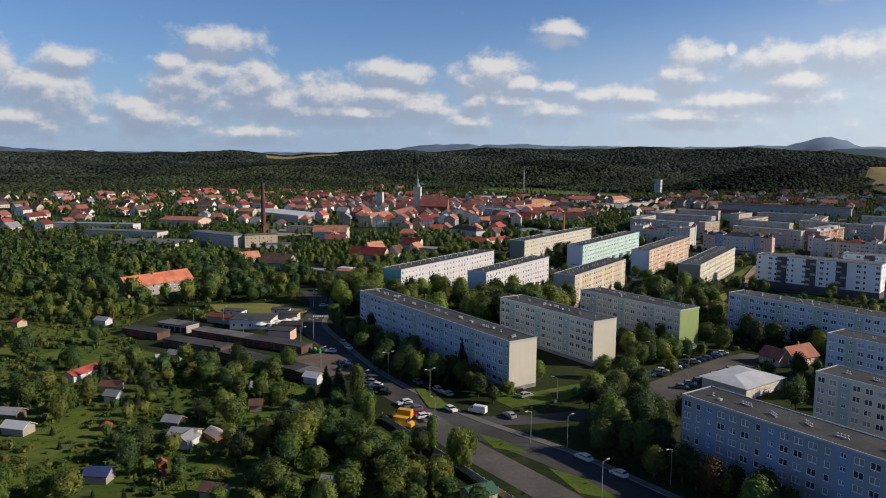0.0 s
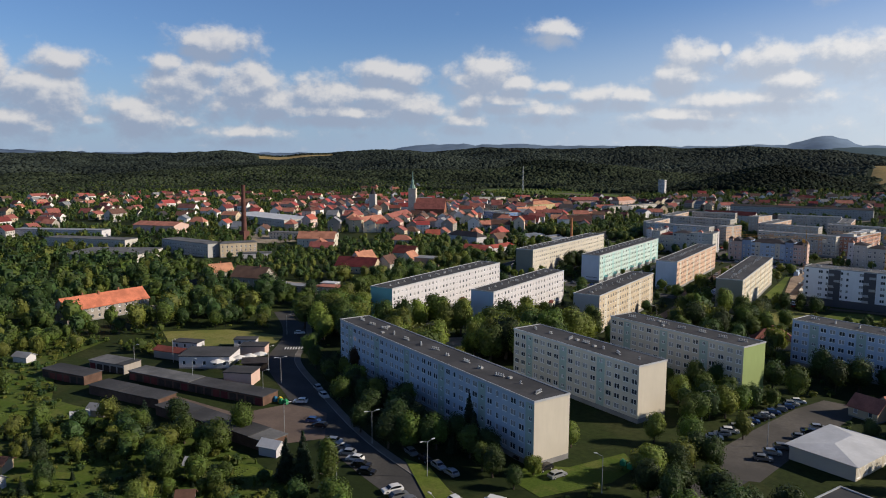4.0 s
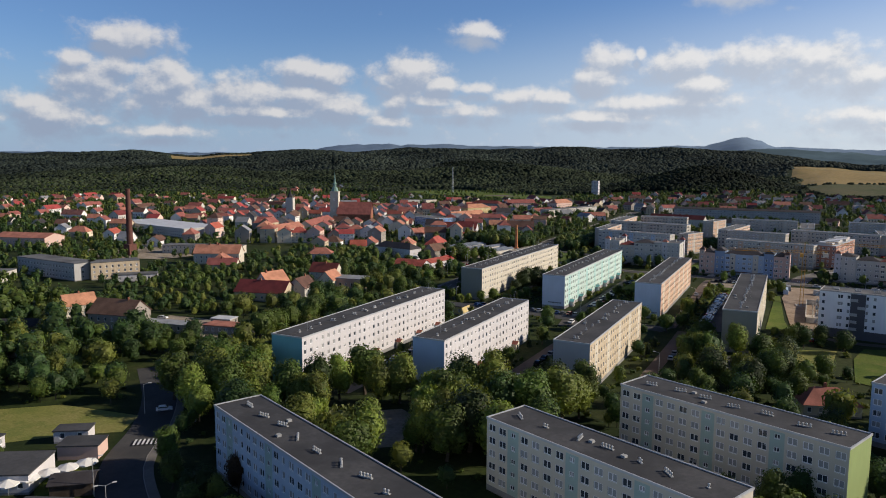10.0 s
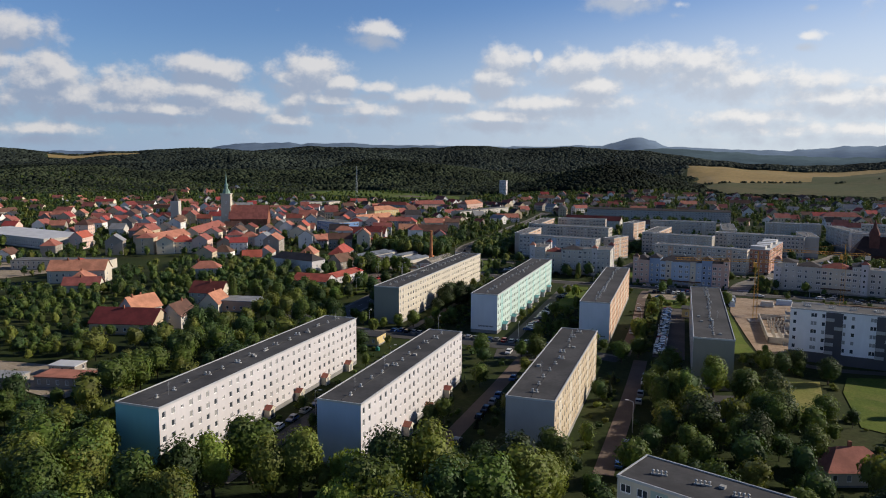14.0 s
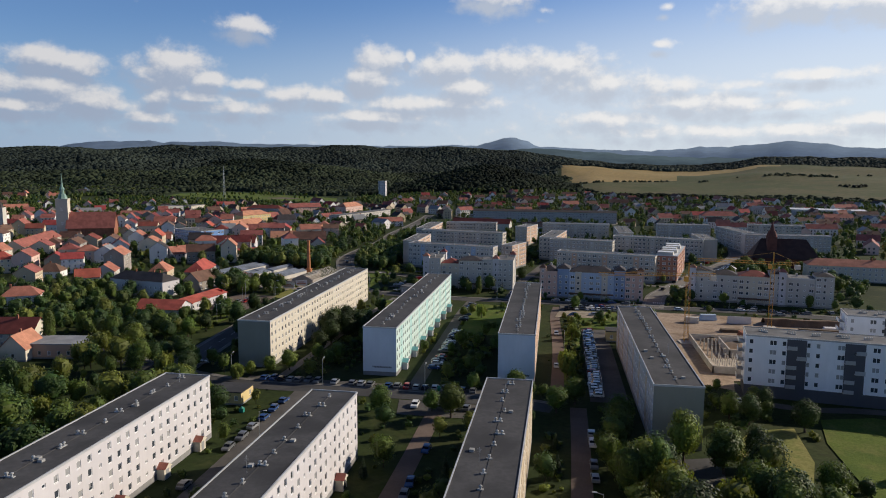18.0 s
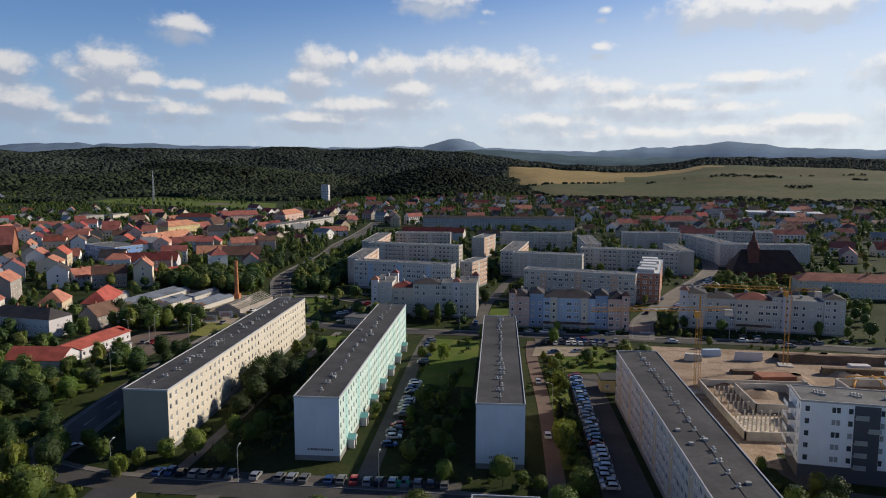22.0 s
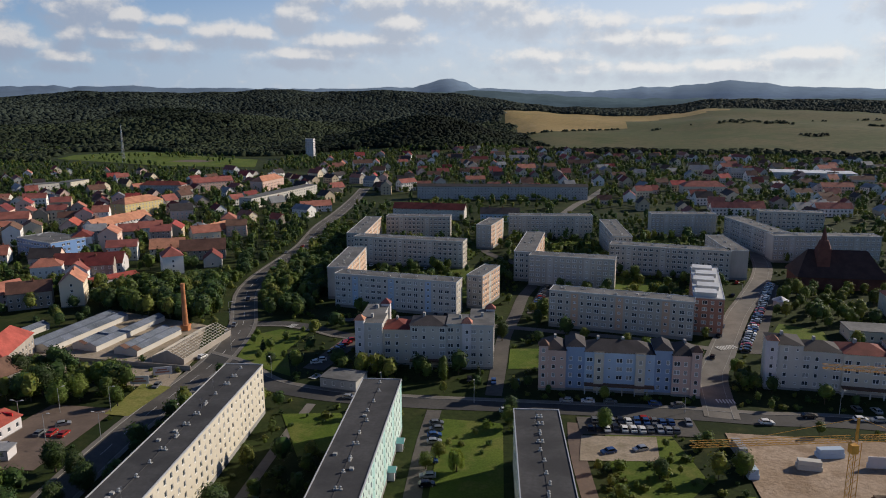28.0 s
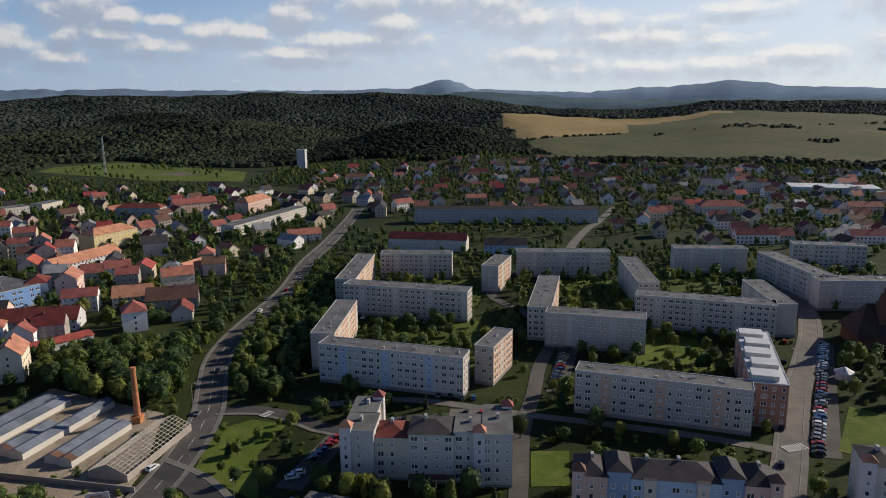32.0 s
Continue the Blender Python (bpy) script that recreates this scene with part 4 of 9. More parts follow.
def flat_roof(parent, x, y, l, d, z, mat, rng, vents=True, rows=1, gap=9.5, start=5.0, rim=None):
    """Felt roof inside a low metal-capped rim, with flues along the middle."""
    g = Geo()
    e, h = 0.12, 0.2
    g.face([(x + e, y + e, z), (x + l - e, y + e, z), (x + l - e, y + d - e, z), (x + e, y + d - e, z)], 0)
    for x0, y0, x1, y1 in ((x - e, y - e, x + l + e, y + e), (x - e, y + d - e, x + l + e, y + d + e), (x - e, y + e, x + e, y + d - e), (x + l - e, y + e, x + l + e, y + d - e)):
        g.box(x0, y0, z - 0.25, x1, y1, z + h, 1, True)
    part("roof", g, parent, mats=[mat, rim or TRIM])
    if vents and gap < 6.5:
        g = Geo()
        g.box(x + 1.5, y + d * 0.5 - 0.12, z, x + l - 1.5, y + d * 0.5 + 0.12, z + 0.10, 0)
        part("roof_seam", g, parent, mats=[mat])
    if not vents:
        return
    c = x + start
    while c < x + l - 2:
        for r in range(rows):
            yy = y + d * (0.5 if rows == 1 else 0.32 + 0.34 * r)
            if gap < 6.5:
                # low flues, single or in pairs, along the middle line
                part("roof_vent", VENTS[0 if rng.random() < 0.55 else 1], parent, Matrix.LocRotScale((c + rng.uniform(-0.6, 0.6), yy + rng.uniform(-0.7, 0.5), z), Euler((0, 0, radians(rng.choice((0, 20, 90))))), (0.85, 0.85, 0.62)))
            else:
                k = rng.choice((2, 2, 1, 2, 0))
                part("roof_vent", VENTS[k], parent, Matrix.LocRotScale((c + rng.uniform(-0.8, 0.8), yy + rng.uniform(-0.7, 0.7), z), Euler((0, 0, radians(rng.choice((90, 60, 20, 110))))), (0.68, 0.62, 0.60)))
        if rng.random() < 0.08:
            part("roof_aerial", AERIAL, parent, pose(c + gap / 2, y + d * rng.uniform(0.3, 0.7), z, 0, 0, rng.uniform(0, 180)))
        c += gap
    for i in range(int(l / 14)):
        if rng.random() < 0.5:
            g = Geo()
            g.box(0, 0, 0, 0.9, 0.9, 0.45, 0)
            part("roof_hatch", g, parent, pose(x + rng.uniform(3, l - 3), y + d * rng.uniform(0.2, 0.8), z), mats=[VENTBASE])


def porch_mesh(wall_m, roof_m):
    g = Geo()
    g.box(0, -1.8, 0, 2.6, 0.0, 2.5, 0)
    for x0, x1, xm in ((-0.25, 1.3, 1), (2.85, 1.3, 1)):
        g.face([(x0, -2.2, 2.45), (1.3, -2.2, 3.5), (1.3, 0, 3.5), (x0, 0, 2.45)] if x0 < 1 else [(1.3, -2.2, 3.5), (x0, -2.2, 2.45), (x0, 0, 2.45), (1.3, 0, 3.5)], 1)
    g.face([(-0.2, -2.15, 2.45), (2.8, -2.15, 2.45), (1.3, -2.15, 3.45)], 0)
    g.box(0.7, -1.84, 0.1, 1.9, -1.78, 2.2, 2)
    return g.mesh("entrance_porch", [wall_m, roof_m, GLASS])


def block(label, x, y, ang, l, d, front, back, left, right, mats, h=15.75, storeys=5, base=1.3, step=2.75, unit=3.0, roof=FELT, vents=True, rows=1, gap=9.5, seed=1,
          each=("front",), porch=None, porch_side="front", group="long apartment blocks", name="apartment_block", rim=None):
    """A slab of flats. Its corner is at (x, y), it runs along ang for l metres and is d deep. front, back, left, right: window patterns;
    mats: front wall, front stripe, back wall, left end, right end, skirt."""
    rng = random.Random(seed)
    top_ob = new(name)
    top_ob.matrix_basis = pose(x, y, 0, 0, 0, ang)
    tagged(top_ob, label, "apartment block", group)
    g, far = Geo(), Geo()
    cs = [(0, 0), (l, 0), (l, d), (0, d)]
    for k, (a, b, pat, m) in enumerate(((cs[0], cs[1], front, (0, 1, 5)), (cs[1], cs[2], right, (4, 4, 5)), (cs[2], cs[3], back, (2, 1, 5)), (cs[3], cs[0], left, (3, 3, 5)))):
        side = ("front", "right", "back", "left")[k]
        facade(g, top_ob, a, b, base, storeys, step, pat, m, h, unit, "each" if side in each else far)
    joined_windows(far, top_ob)
    part("wall", g, top_ob, mats=list(mats))
    flat_roof(top_ob, 0, 0, l, d, h, roof, rng, vents, rows, gap, rim=rim)
    if porch:
        me = porch_mesh(*porch)
        c = 8.0
        while c < l - 4:
            if porch_side == "front":
                part("entrance_porch", me, top_ob, pose(c, 0, 0))
            else:
                part("entrance_porch", me, top_ob, pose(l - c, d, 0, 0, 0, 180))
            c += 15.5
    mark_rect(x, y, ang, l, d, 2.2, 2)
    return top_ob


SA, SB = "WWSWW-", "WwSwWW"
EAST = "wwsww"
block("pale blue slab of flats with grey-green stair stripes", -12.6, -209.4, -23.3, 100.4, 10.8, "WWSWwW", "wWsWw", "-", "-", (W_PALEBLUE, W_GREENSTRIPE, W_PALEBLUE, W_PALEBLUE, W_CREAM, PLINTH), gap=7.6, seed=1)
block("cream slab of flats with pale green stair stripes", 42.8, -188.3, -22.8, 51.5, 11.2, "WWSWW", "wWsWw", "-", "-", (W_BEIGE, W_GREENSTRIPE, W_BEIGE, W_BEIGE, W_CREAM, PLINTH), gap=7.0, seed=2)
block("beige slab of flats with a lime green end wall", 62.2, -152.6, -22.0, 51.0, 11.2, "WWSWW", "wWsWw", "-", "-", (W_BEIGE, W_GREENSTRIPE, W_BEIGE, W_BEIGE, W_LIME, PLINTH), gap=7.0, seed=3)
block("pale blue long slab of flats behind a car park", 116.1, -122.3, -21.0, 90.0, 11.2, "WWSWW", "wWsWw", "-", "-", (W_SKY, W_GREENSTRIPE, W_SKY, W_SKY, W_SKY, PLINTH), gap=7.4, seed=4)
block("grey-blue slab of flats with blue stair stripes beside a road", 136.6, -269.2, -22.8, 90.0, 10.8, "WwSWW", "wWsWw", "-", "-", (W_BLUEGREY, W_BLUE, W_BLUEGREY, W_SKY, W_SKY, PLINTH), gap=7.6, seed=5)
block("pale blue slab of flats near a supermarket", 158.5, -180.2, -22.8, 54.0, 10.8, "WWSWW", "wWsWw", "-", "-", (W_SKY, W_GREENSTRIPE, W_SKY, W_SKY, W_SKY, PLINTH), gap=7.4, seed=6)
block("cream slab of flats near a supermarket", 160.6, -230.3, -22.8, 54.0, 10.8, "WWSWW", "wWsWw", "-", "-", (W_CREAM, W_GREENSTRIPE, W_CREAM, W_CREAM, W_CREAM, PLINTH), gap=7.4, seed=7)
RP = (W_BEIGE, R_RED)
TP = (W_TEAL, W_TEAL)
block("white slab of flats with a turquoise end wall and red porches", -33.5, -152.7, 90, 94.5, 11.7, EAST, "WWSWW", "-", "-", (W_WHITE, W_WHITE, W_SKY, W_TEAL, W_WHITE, PLINTH), gap=6.2, seed=8, porch=RP)
block("white slab of flats with a pale blue end and porches", 5.8, -135.5, 90, 71.5, 10.8, EAST, "WWSWW", "-", "-", (W_WHITE, W_WHITE, W_SKY, W_SKY, W_WHITE, PLINTH), gap=6.2, seed=9, porch=(W_BEIGE, R_RED))
block("cream and yellow slab of flats with a grey end wall", 45.2, -118.8, 90, 71.5, 11.2, EAST, "WWSWW", "-", "-", (W_SAND, W_CREAM, W_BEIGE, W_GREY, W_GREY, PLINTH), gap=6.2, seed=10)
block("cream slab of flats with an olive grey end wall", -43.2, 1.7, 90, 120.5, 11.4, EAST, "WWSWW", "-", "-", (W_CREAM, W_CREAM, W_BEIGE, W_OLIVE, W_CREAM, PLINTH), gap=6.2, seed=11)
h_block = block("mint green slab of flats with a pale end wall", 0.0, 0.0, 90, 113.3, 11.0, EAST, "WWSWW", "-", "-", (W_MINT, W_STAIR, W_SKY, W_PALEEND, W_MINT, PLINTH), gap=6.2, seed=12, porch=(W_WHITE, W_TEAL))
i_block = block("peach slab of flats with a pale grey end wall", 44.0, -0.8, 90.7, 96.5, 11.4, EAST, "WWSWW", "-", "-", (W_PEACH, W_CREAM, W_BEIGE, W_PALEEND, W_PEACH, PLINTH), gap=4.6, seed=13)
block("beige and grey slab of flats beside a building site", 85.6, -45.2, 91, 95.4, 11.7, EAST, "WWSWW", "-", "-", (W_BEIGE, W_SAND, W_LIGHTGREY, W_OLIVE, W_OLIVE, PLINTH), gap=5.4, seed=14, each=("front", "back"), roof=FELT)
# one line of dark lettering low on two end walls, too small to read
for owner, wide in ((h_block, 11.0), (i_block, 11.4)):
    g = Geo()
    rng = random.Random(5)
    c = 1.6
    while c < wide - 3.2:
        w = rng.uniform(0.22, 0.4)
        g.box(-0.02, c, 2.55, 0.02, c + w, 3.1, 0, True)
        c += w + 0.16
    part("wall_lettering", g, owner, mats=[LETTER], label="one line of dark small lettering")

# older grey estate to the north
GW = (W_CONCRETE, W_LIGHTGREY, W_CONCRETE, W_LIGHTGREY, W_CONCRETE, PLINTH)
GP = (W_LIGHTGREY, W_SKY, W_PEACH, W_LIGHTGREY, W_CONCRETE, PLINTH)
GE = (W_PEACH, W_LIGHTGREY, W_CONCRETE, W_CONCRETE, W_LIGHTGREY, PLINTH)
ESTATE = [
    (-47.8, 238.1, -13.4, 58.5, 9.0, GP, "front"), (-44.2, 250.5, 90, 49, 9.9, GE, "front"), (-57.1, 329, -11.5, 65.7, 10, GW, "front"), (-52.7, 339, 90, 63, 10.8, GE, "front"),
    (-49.5, 403, 0, 44, 10.8, GW, "front"), (20.2, 236.6, 70.7, 23.4, 7.7, GE, "left"), (22.6, 370.5, 75, 30.6, 9.9, GE, "left"), (42.8, 283, -12, 43, 10, GW, "front"),
    (46.0, 290, 81.5, 60, 10.8, GE, "front"), (34.2, 410.4, 0, 56.7, 10.8, GW, "front"), (104.4, 337.5, 90, 60, 10.8, GE, "back"), (87.8, 313.6, -15.7, 62, 10, GW, "front"),
    (157.5, 300, 90, 45, 9.9, GE, "front"), (132.7, 423, 0, 44, 10.8, GW, "front"), (199.8, 352.4, 99, 64, 10.8, GW, "back"), (210.4, 439, -10, 42.3, 10.8, GW, "front"),
    (186, 343.8, 0, 60, 10.8, GW, "front"), (48.5, 214.6, -15.7, 57.3, 9, (W_CONCRETE, W_PEACH, W_LIGHTGREY, W_CREAM, W_CREAM, PLINTH), "front"),
]
for k, (x, y, a, l, d, mm, vis) in enumerate(ESTATE):
    block("grey concrete panel slab of flats with a flat roof", x, y, a, l, d, "WWwSwW", "WWSWw", "wWw" if vis == "left" or d > 9.95 and a > 60 else "-", "wWw", mm, seed=40 + k, roof=FELT2, gap=8.5,
          each=() if y > 255 else (vis, "left") if vis == "left" else (vis,), group="grey estate blocks")
# rust red stepped block with a white sheet roof
red_ob = block("rust red block of flats with a white stepped roof", 116.6, 204.3, 76.8, 56.7, 11.7, "WwWsW", "WWSWw", "wWw", "wWw", (W_RUST, W_PEACH, W_RUST, W_RUST, W_RUST, PLINTH), seed=70, roof=R_WHITESHEET, vents=False, each=("front", "left"), group="grey estate blocks")
for k in range(5):
    g = Geo()
    g.box(0, 0, 0, 7.0, 8.5, 1.7, 0, top=1)
    part("roof_step", g, red_ob, pose(2 + k * 11.2, 1.6 if k % 2 else 2.8, 15.8), mats=[W_LIGHTGREY, R_WHITESHEET])


# ---- newer houses with turrets ----
def hip(g, x0, y0, x1, y1, z, h, m, eave=0.4, ridge=None):
    """A hipped roof over a rectangle; the ridge runs the longer way."""
    x0, y0, x1, y1 = x0 - eave, y0 - eave, x1 + eave, y1 + eave
    lx, ly = x1 - x0, y1 - y0
    c = min(lx, ly) / 2 if ridge is None else ridge
    if lx >= ly:
        a, b = (x0 + c, (y0 + y1) / 2, z + h), (x1 - c, (y0 + y1) / 2, z + h)
        g.face([(x0, y0, z), (x1, y0, z), b, a], m)
        g.face([(x1, y1, z), (x0, y1, z), a, b], m)
        g.face([(x1, y0, z), (x1, y1, z), b], m)
        g.face([(x0, y1, z), (x0, y0, z), a], m)
    else:
        a, b = ((x0 + x1) / 2, y0 + c, z + h), ((x0 + x1) / 2, y1 - c, z + h)
        g.face([(x1, y0, z), (x1, y1, z), b, a], m)
        g.face([(x0, y1, z), (x0, y0, z), a, b], m)
        g.face([(x0, y0, z), (x1, y0, z), a], m)
        g.face([(x1, y1, z), (x0, y1, z), b], m)
    g.face([(x0, y0, z - 0.02), (x0, y1, z - 0.02), (x1, y1, z - 0.02), (x1, y0, z - 0.02)], m)


def house_row(label, x, y, ang, sections, seed):
    """A modern row: sections of (x, y, length, depth, height, wall, roof, roof height, stripe)."""
    top_ob = new("apartment_house")
    top_ob.matrix_basis = pose(x, y, 0, 0, 0, ang)
    tagged(top_ob, label, "apartment house", "newer apartment houses")
    far = Geo()
    for sx, sy, l, d, h, wm, rm, rh in sections:
        g = Geo()
        cs = [(sx, sy), (sx + l, sy), (sx + l, sy + d), (sx, sy + d)]
        n = int((h - 0.8) / 2.85)
        for k in range(4):
            pat = ("WwsW" if l > 7 else "w") if k == 0 else ("w-w" if k in (1, 3) and d > 7 else "-" if k != 2 else "W-")
            facade(g, top_ob, cs[k], cs[(k + 1) % 4], 0.8, n, 2.85, pat, (0, 0, 1), h, 3.0, "each" if k == 0 else far)
        part("wall", g, top_ob, mats=[wm, PLINTH])
        g = Geo()
        if rh:
            hip(g, sx, sy, sx + l, sy + d, h, rh, 0, 0.35, min(l, d) * 0.5)
        else:
            g.box(sx - 0.2, sy - 0.2, h, sx + l + 0.2, sy + d + 0.2, h + 0.5, 1, True, top=0)
        part("roof", g, top_ob, mats=[rm, TRIM])
        for i in range(int(l / 8)):
            g = Geo()
            g.box(0, 0, 0, 0.8, 1.6, 1.5, 0)
            part("chimney", g, top_ob, pose(sx + 4 + i * 8, sy + d * 0.5, h + (rh * 0.7 if rh else 0.4)), mats=[VENTBASE])
        if l > 12:
            g = Geo()
            g.box(0, -2.4, 2.7, l, 0.0, 3.1, 0, True)
            for i in range(int(l / 4) + 1):
                g.box(i * 4 * 0.98, -2.3, 0, i * 4 * 0.98 + 0.35, -2.0, 2.7, 1)
            part("arcade", g, top_ob, pose(sx, sy, 0), mats=[R_BROWN, W_LIGHTGREY])
    joined_windows(far, top_ob)
    ls = max(s[0] + s[2] for s in sections)
    ds = max(s[1] + s[3] for s in sections)
    mark_rect(x, y, ang, ls, ds, 2.5, 2)
    return top_ob


house_row("light grey apartment house with small red turret roofs", -22.8, 164.2, 0, [
    (0, 0, 9, 12, 15.6, W_LIGHTGREY, FELT2, 0), (0, 12, 8, 12, 15.6, W_LIGHTGREY, FELT2, 0), (9, 1.5, 10, 11, 13.4, W_CREAM, R_WINE, 2.2), (19, 0, 13, 12, 15.4, W_LIGHTGREY, R_DARK, 2.0),
    (32, 0.6, 8, 12, 15.6, W_LIGHTGREY, FELT2, 0), (40, -0.8, 8.5, 20, 15.8, W_LIGHTGREY, FELT2, 0), (-0.6, -0.8, 3.2, 3.2, 17.2, W_WHITE, R_ORANGE, 1.8), (5.5, 21, 3.2, 3.2, 17.2, W_WHITE, R_RED, 1.8),
    (37.6, -1.4, 3.2, 3.2, 17.0, W_WHITE, R_ORANGE, 1.8), (45.6, 16, 3.2, 3.2, 17.2, W_WHITE, R_RED, 1.8)], 1)
house_row("pink and blue apartment house with a dark hipped roof", 41.4, 146.7, -4, [
    (0, 0, 8, 11, 13.8, W_PINK, R_DARK, 2.6), (8, 0.8, 6, 10.5, 15.0, W_BLUE, R_DARK, 2.0), (14, 0.4, 22, 11, 13.6, W_SKY, R_DARK, 2.8), (36, 0.8, 5.5, 10.5, 15.0, W_BLUE, R_DARK, 2.0), (41.5, 0, 8, 11, 13.8, W_PINK, R_DARK, 2.6),
    (-0.8, -0.8, 3.0, 3.0, 15.4, W_PINK, R_BROWN, 1.8), (47.2, -0.8, 3.0, 3.0, 15.4, W_PINK, R_BROWN, 1.8), (17, -0.6, 3, 2, 13.4, W_CREAM, FELT, 0), (30, -0.6, 3, 2, 13.4, W_CREAM, FELT, 0)], 2)
house_row("light grey apartment house with red roof sections and garages", 115.6, 152.6, -10, [
    (0, 0, 10, 12, 15.4, W_LIGHTGREY, R_DARK, 1.6), (10, 1, 12, 11, 13.6, W_LIGHTGREY, R_DARK, 2.2), (22, 0, 14, 12, 13.8, W_CREAM, R_WINE, 2.4), (36, 0, 8, 12, 15.6, W_LIGHTGREY, R_DARK, 1.6), (44, 1, 12, 11, 13.6, W_LIGHTGREY, FELT2, 0), (56, 0, 8, 12, 15.4, W_LIGHTGREY, R_DARK, 1.6),
    (-1, -1, 3.2, 3.2, 16.8, W_WHITE, R_ORANGE, 1.7), (40, -1, 3.2, 3.2, 16.8, W_WHITE, R_RED, 1.7)], 3)


# new white block beside the building site
def white_block(x, y, ang, l, seed):
    top_ob = block("new white block of flats with dark grey recesses and balconies", x, y, ang, l, 11.5, "w-W", "WWSWw", "w-w", "w-w", (W_NEWWHITE, W_NEWWHITE, W_NEWWHITE, W_NEWWHITE, W_NEWWHITE, W_DARK), h=18.4, storeys=5, base=3.6, step=2.85, seed=seed,
                   roof=FELT2, gap=7.0, each=("front", "left"), group="new white blocks", name="apartment_block", rim=W_GREY)
    rng = random.Random(seed)
    for c in np.arange(11, l - 6, 15.0):
        g = Geo()
        g.box(0, -0.12, 3.6, 5.2, 0.0, 18.0, 0, True)
        part("grey_panel", g, top_ob, pose(c, 0, 0), mats=[W_DARK])
        for s in range(5):
            g = Geo()
            g.box(0, -1.3, 0, 2.6, -0.12, 0.14, 0, True)
            slab = part("balcony", g, top_ob, pose(c + (0 if rng.random() < 0.5 else 2.6), 0, 3.7 + s * 2.85), mats=[CONCRETE])
            g = Geo()
            g.box(0, -1.32, 0.05, 2.6, -1.26, 1.15, 0, True)
            part("railing", g, slab, mats=[STEEL], label="grey metal railing panel")
    for s in range(5):
        g = Geo()
        g.box(-1.8, 0, 0, 0, 4.5, 0.16, 0, True)
        g.box(-1.8, 0, 0.16, -1.72, 4.5, 1.15, 1)
        part("balcony", g, top_ob, pose(0, 4, 3.7 + s * 2.85), mats=[CONCRETE, WINFRAME])


white_block(105.6, 0.5, -9, 62, 31)
white_block(146, 36, -9, 40, 32)


# ---- houses ----
def house(label, x, y, ang, l, w, h, rh, wm, rm, kind="gable", each=False, seed=0, name="house", group="", windows=True, cat="house", chim=1):
    """A house round its centre: walls, gable or hipped roof with overhang and thickness, chimneys, windows."""
    rng = random.Random(seed + int(x * 7 + y * 13))
    ob = new(name)
    ob.matrix_basis = pose(x, y, 0, 0, 0, ang)
    tagged(ob, label, cat, group)
    a, b = l / 2, w / 2
    g = Geo()
    cs = [(-a, -b), (a, -b), (a, b), (-a, b)]
    n = max(1, int(h / 2.8))
    far = Geo()
    if windows:
        for k in range(4):
            facade(g, ob, cs[k], cs[(k + 1) % 4], min(0.5, h - 2.6) if h > 2.7 else 0.1, n, min(2.75, (h - 0.3) / n), "w" if k % 2 == 0 else "-w-", (0, 0, 1), h, 3.2, "each" if each and y < 100 and l < 40 else far, sill=0.8)
    else:
        g.box(-a, -b, 0, a, b, h, 0)
    joined_windows(far, ob)
    if kind == "gable":
        for s in (-a, a):
            g.face([(s, -b, h), (s, b, h), (s, 0, h + rh)] if s > 0 else [(s, b, h), (s, -b, h), (s, 0, h + rh)], 0)
    part("wall", g, ob, mats=[wm, PLINTH])
    g = Geo()
    e = 0.45
    if kind == "gable":
        dz = rh / b * e
        for s in (-1, 1):
            o = [(-a - e, s * (b + e), h - dz), (a + e, s * (b + e), h - dz), (a + e, 0, h + rh), (-a - e, 0, h + rh)]
            t = [(p[0], p[1], p[2] + 0.16) for p in o]
            if s > 0:
                o, t = o[::-1], t[::-1]
            g.face(t)
            g.face(o[::-1])
            for i in range(4):
                g.face([o[i], o[(i + 1) % 4], t[(i + 1) % 4], t[i]])
    elif kind == "hip":
        hip(g, -a, -b, a, b, h, rh, 0, e, b * 0.9)
    else:
        g.box(-a - 0.25, -b - 0.25, h, a + 0.25, b + 0.25, h + 0.3, 0, True)
    part("roof", g, ob, mats=[rm])
    if rh > 1:
        for i in range(chim):
            g = Geo()
            g.box(-0.35, -0.3, 0, 0.35, 0.3, 2.0, 0, True)
            part("chimney", g, ob, pose(rng.uniform(-a * 0.6, a * 0.6), rng.uniform(-0.6, 0.6), h + rh - 0.9), mats=[BRICK])
    mark_rect(x - (a * math.cos(radians(ang)) - b * math.sin(radians(ang))), y - (a * math.sin(radians(ang)) + b * math.cos(radians(ang))), ang, l, w, 1.5, 2)
    return ob


